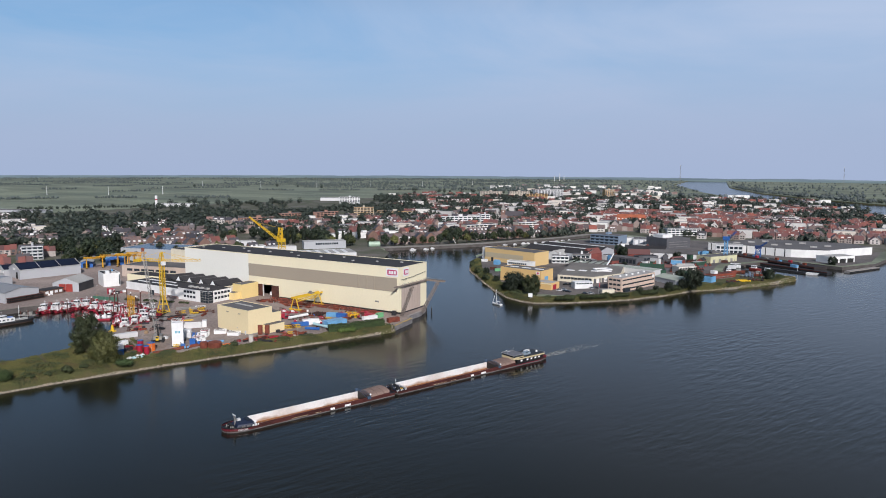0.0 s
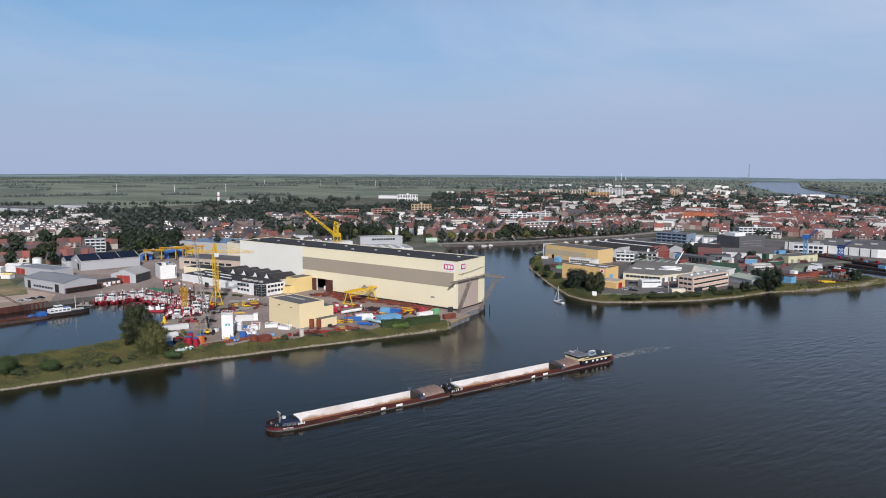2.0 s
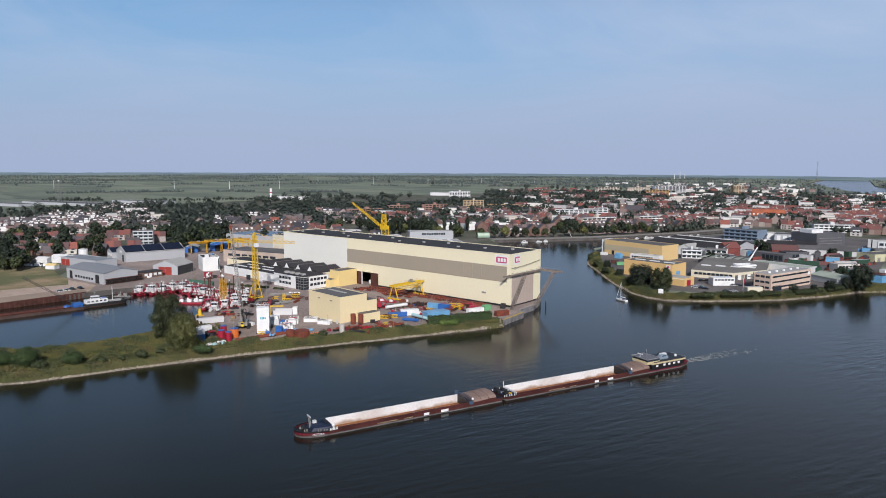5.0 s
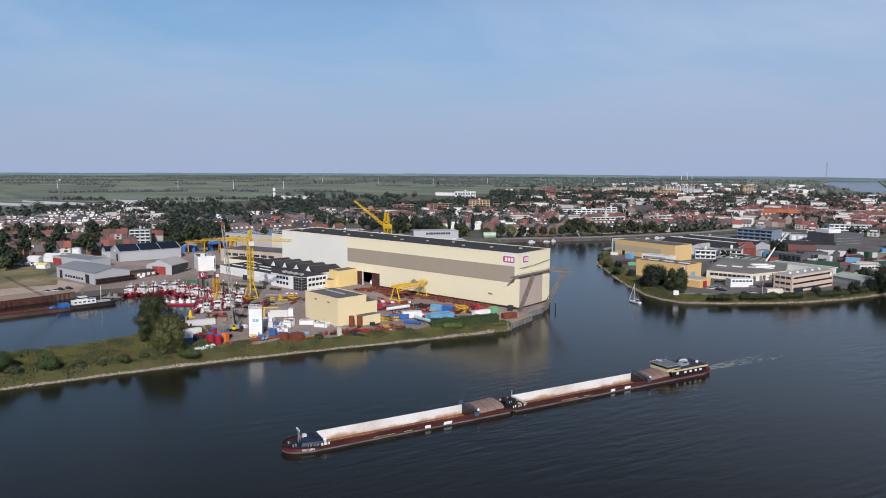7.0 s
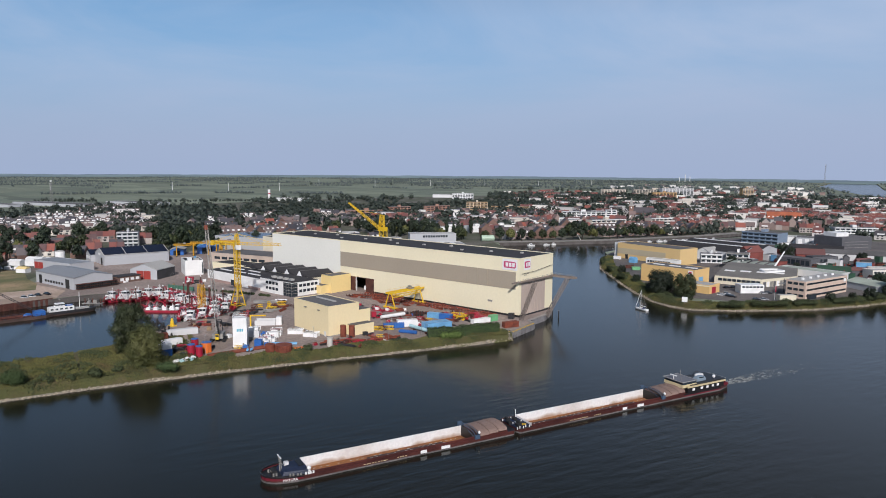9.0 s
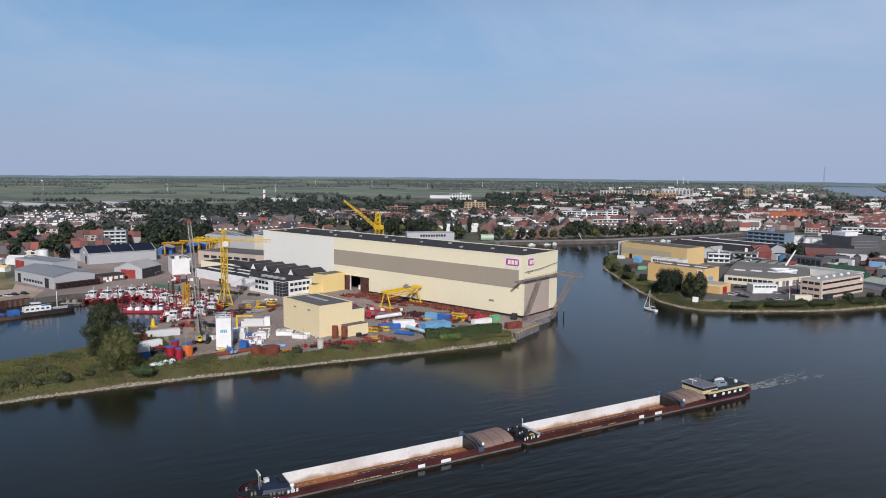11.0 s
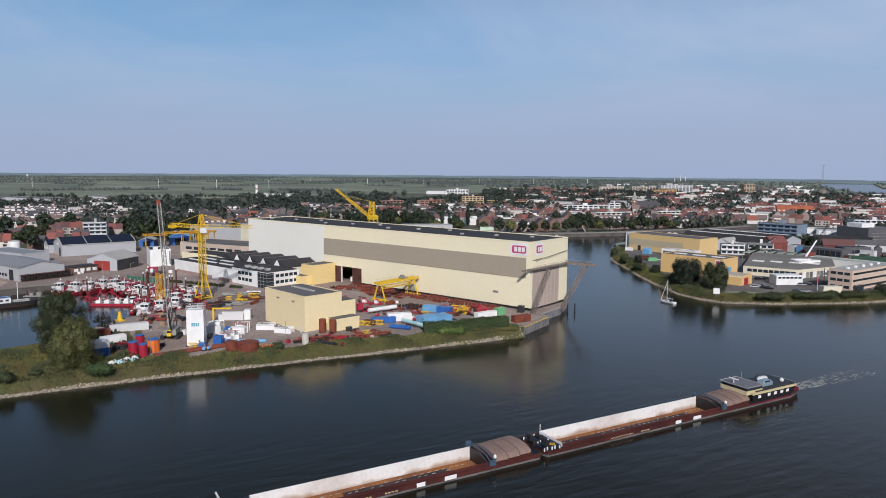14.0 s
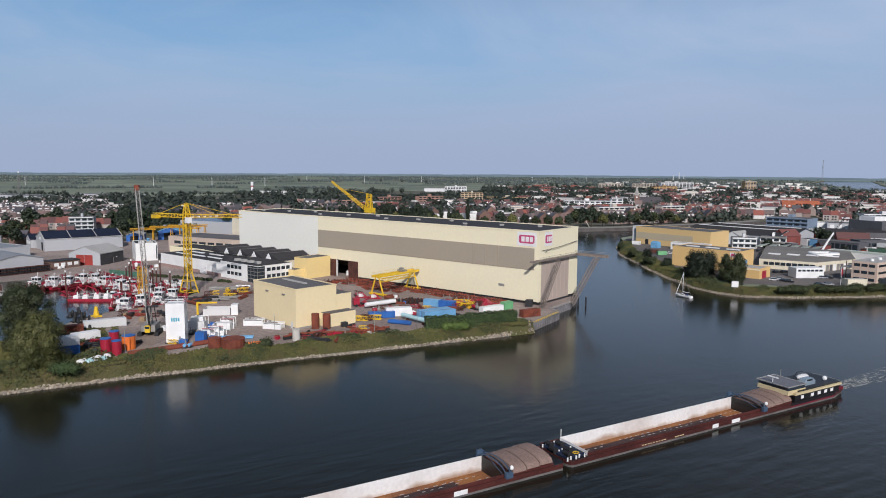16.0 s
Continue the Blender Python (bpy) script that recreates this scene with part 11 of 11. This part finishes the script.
    place_copies(t5, [(131, 190, 1.3), (119, 169, 0.62), (125, 184, 0.6), (112, 160, 0.4), (174, 262, 0.75), (132, 200, 0.6), (104, 146, 0.5), (-2, 137, 0.45), (-26, 168, 0.5), (36, 116, 0.6), (214, 386, 0.7), (6, 300, 0.8), (88, 338, 0.8), (27, 356, 0.9), (33, 352, 0.8), (14, 268, 0.6), (116, 220, 0.8), (123, 226, 0.6), (60, 262, 0.5)], rnd)


banks()


def quay_walls():
    q = thing("quay_wall", pose(0, 0, 0), "steel sheet-pile quay corner with yellow striped edge", "quay", kind="structure")
    pts = [(0, 0), (12.2, -26.4), (16.2, -26.0), (13.7, -4.5), (8.9, -2.1), (7.7, 14.5), (2.1, 30.5)]
    for (xa, ya), (xb, yb) in zip(pts[1:], pts[2:]):
        L = math.hypot(xb - xa, yb - ya)
        d = ((xb - xa) / L, (yb - ya) / L)
        n = (d[1], -d[0])
        s = Shape()
        k = int(L / 0.7)
        for i in range(k):
            a, o = L * i / k, (0.0 if i % 2 else 0.22)
            p = [(xa + d[0] * (a + e) + n[0] * (o + f), ya + d[1] * (a + e) + n[1] * (o + f)) for e, f in ((0, 0), (L / k, 0), (L / k, 0.2), (0, 0.2))]
            s.prism(p, -0.8, 2.7)
        part("sheet_pile", s, SHEET_PILE, q)
        cap = Shape().prism([(xa + n[0] * 0.6, ya + n[1] * 0.6), (xb + n[0] * 0.6, yb + n[1] * 0.6), (xb - n[0] * 0.7, yb - n[1] * 0.7), (xa - n[0] * 0.7, ya - n[1] * 0.7)], 2.7, 3.1)
        part("capping_beam", cap, CONCRETE, q)
        for i in range(int(L / 1.3) if ya < -10 else 0):
            a = i * 1.3
            st = Shape().prism([(xa + d[0] * (a + e) + n[0] * f, ya + d[1] * (a + e) + n[1] * f) for e, f in ((0, 0.0), (0.4, 0.0), (0.65, 0.62), (0.25, 0.62))], 2.75, 3.16)
            part("stripe", st, YELLOW, q)
        if ya < -10:
            part("edge_rail", Shape().path([(xa + n[0] * 0.4, ya + n[1] * 0.4, 3.9), (xb + n[0] * 0.4, yb + n[1] * 0.4, 3.9)], 0.06, 4), STEEL, q)
    for x, y in ((7.4, 22), (9.4, 24.5)):
        d = thing("dolphin_pile", pose(x, y, -1), "dark timber mooring pile beside the slip", "pile")
        part("post", Shape().tube((0, 0, 0), (0, 0, 4.6), 0.32, 8, 0.28), BLACK, d)
        part("cap", Shape().tube((0, 0, 4.6), (0, 0, 4.75), 0.34, 8), STEEL, d)
    w = thing("dock_wall", pose(0, 0, 0), "rusty sheet-pile dock wall on the basin", "quay", kind="structure")
    for (xa, ya), (xb, yb) in (((-206.5, -176), (-205.5, -123)),):
        L = math.hypot(xb - xa, yb - ya)
        for i in range(44):
            a = L * i / 44
            part("pile_panel", Shape().box(-205.6 + (0.3 if i % 2 else 0), -204.9 + (0.3 if i % 2 else 0), ya + a, ya + a + L / 44, -0.8, 3.4), RUST_DARK, w)
    part("deck_slab", Shape().box(-222, -205.7, -176, -121, 2.4, 3.3), RUST_SAND, w)


SHEET_PILE = mat("sheet_pile_steel", (0.27, 0.26, 0.27), 0.7, 0.2, var=0.3, scale=0.8)
RUST_SAND = mat("sandy_hardcore", (0.34, 0.26, 0.20), 0.95, var=0.15, scale=0.2)
quay_walls()


def foam_material():
    """Broken foam: opaque only in streaks that thin out astern."""
    m = mat("foam", (0.46, 0.47, 0.44), 0.7, var=0.2)
    n, l = m.node_tree.nodes, m.node_tree.links
    tc = n.new("ShaderNodeTexCoord")
    mp = n.new("ShaderNodeMapping")
    mp.inputs["Scale"].default_value = (0.35, 1.6, 1.0)
    q = n.new("ShaderNodeTexNoise")
    q.inputs["Scale"].default_value = 1.0
    q.inputs["Detail"].default_value = 6.0
    q.inputs["Roughness"].default_value = 0.7
    q.inputs["Distortion"].default_value = 0.8
    l.new(tc.outputs["Object"], mp.inputs[0])
    l.new(mp.outputs[0], q.inputs["Vector"])
    sep = n.new("ShaderNodeSeparateXYZ")
    l.new(tc.outputs["Object"], sep.inputs[0])
    far = n.new("ShaderNodeMapRange")
    far.inputs["From Min"].default_value, far.inputs["From Max"].default_value = 155.0, 214.0
    far.inputs["To Min"].default_value, far.inputs["To Max"].default_value = 0.40, 0.62
    l.new(sep.outputs["X"], far.inputs["Value"])
    gap = n.new("ShaderNodeMath")
    gap.operation = "SUBTRACT"
    l.new(q.outputs["Fac"], gap.inputs[0])
    l.new(far.outputs[0], gap.inputs[1])
    al = n.new("ShaderNodeMapRange")
    al.inputs["From Min"].default_value, al.inputs["From Max"].default_value = 0.0, 0.14
    al.inputs["To Max"].default_value = 0.8
    l.new(gap.outputs[0], al.inputs["Value"])
    l.new(al.outputs[0], n["Principled BSDF"].inputs["Alpha"])
    return m


def wake():
    """The churned strip astern of the screws."""
    s = Shape()
    for k in range(30):
        x0, x1 = 155.4 + 2 * k, 157.4 + 2 * k
        w0, w1 = 1.6 + 0.16 * k, 1.76 + 0.16 * k
        s.add([(x0, -w0, 0.02), (x1, -w1, 0.02), (x1, w1, 0.02), (x0, w0, 0.02)], [(0, 1, 2, 3)])
    solid("wake_foam", s, foam_material(), "white foam of the propeller wake", "foam", BARGE_M, kind="stuff")


wake()
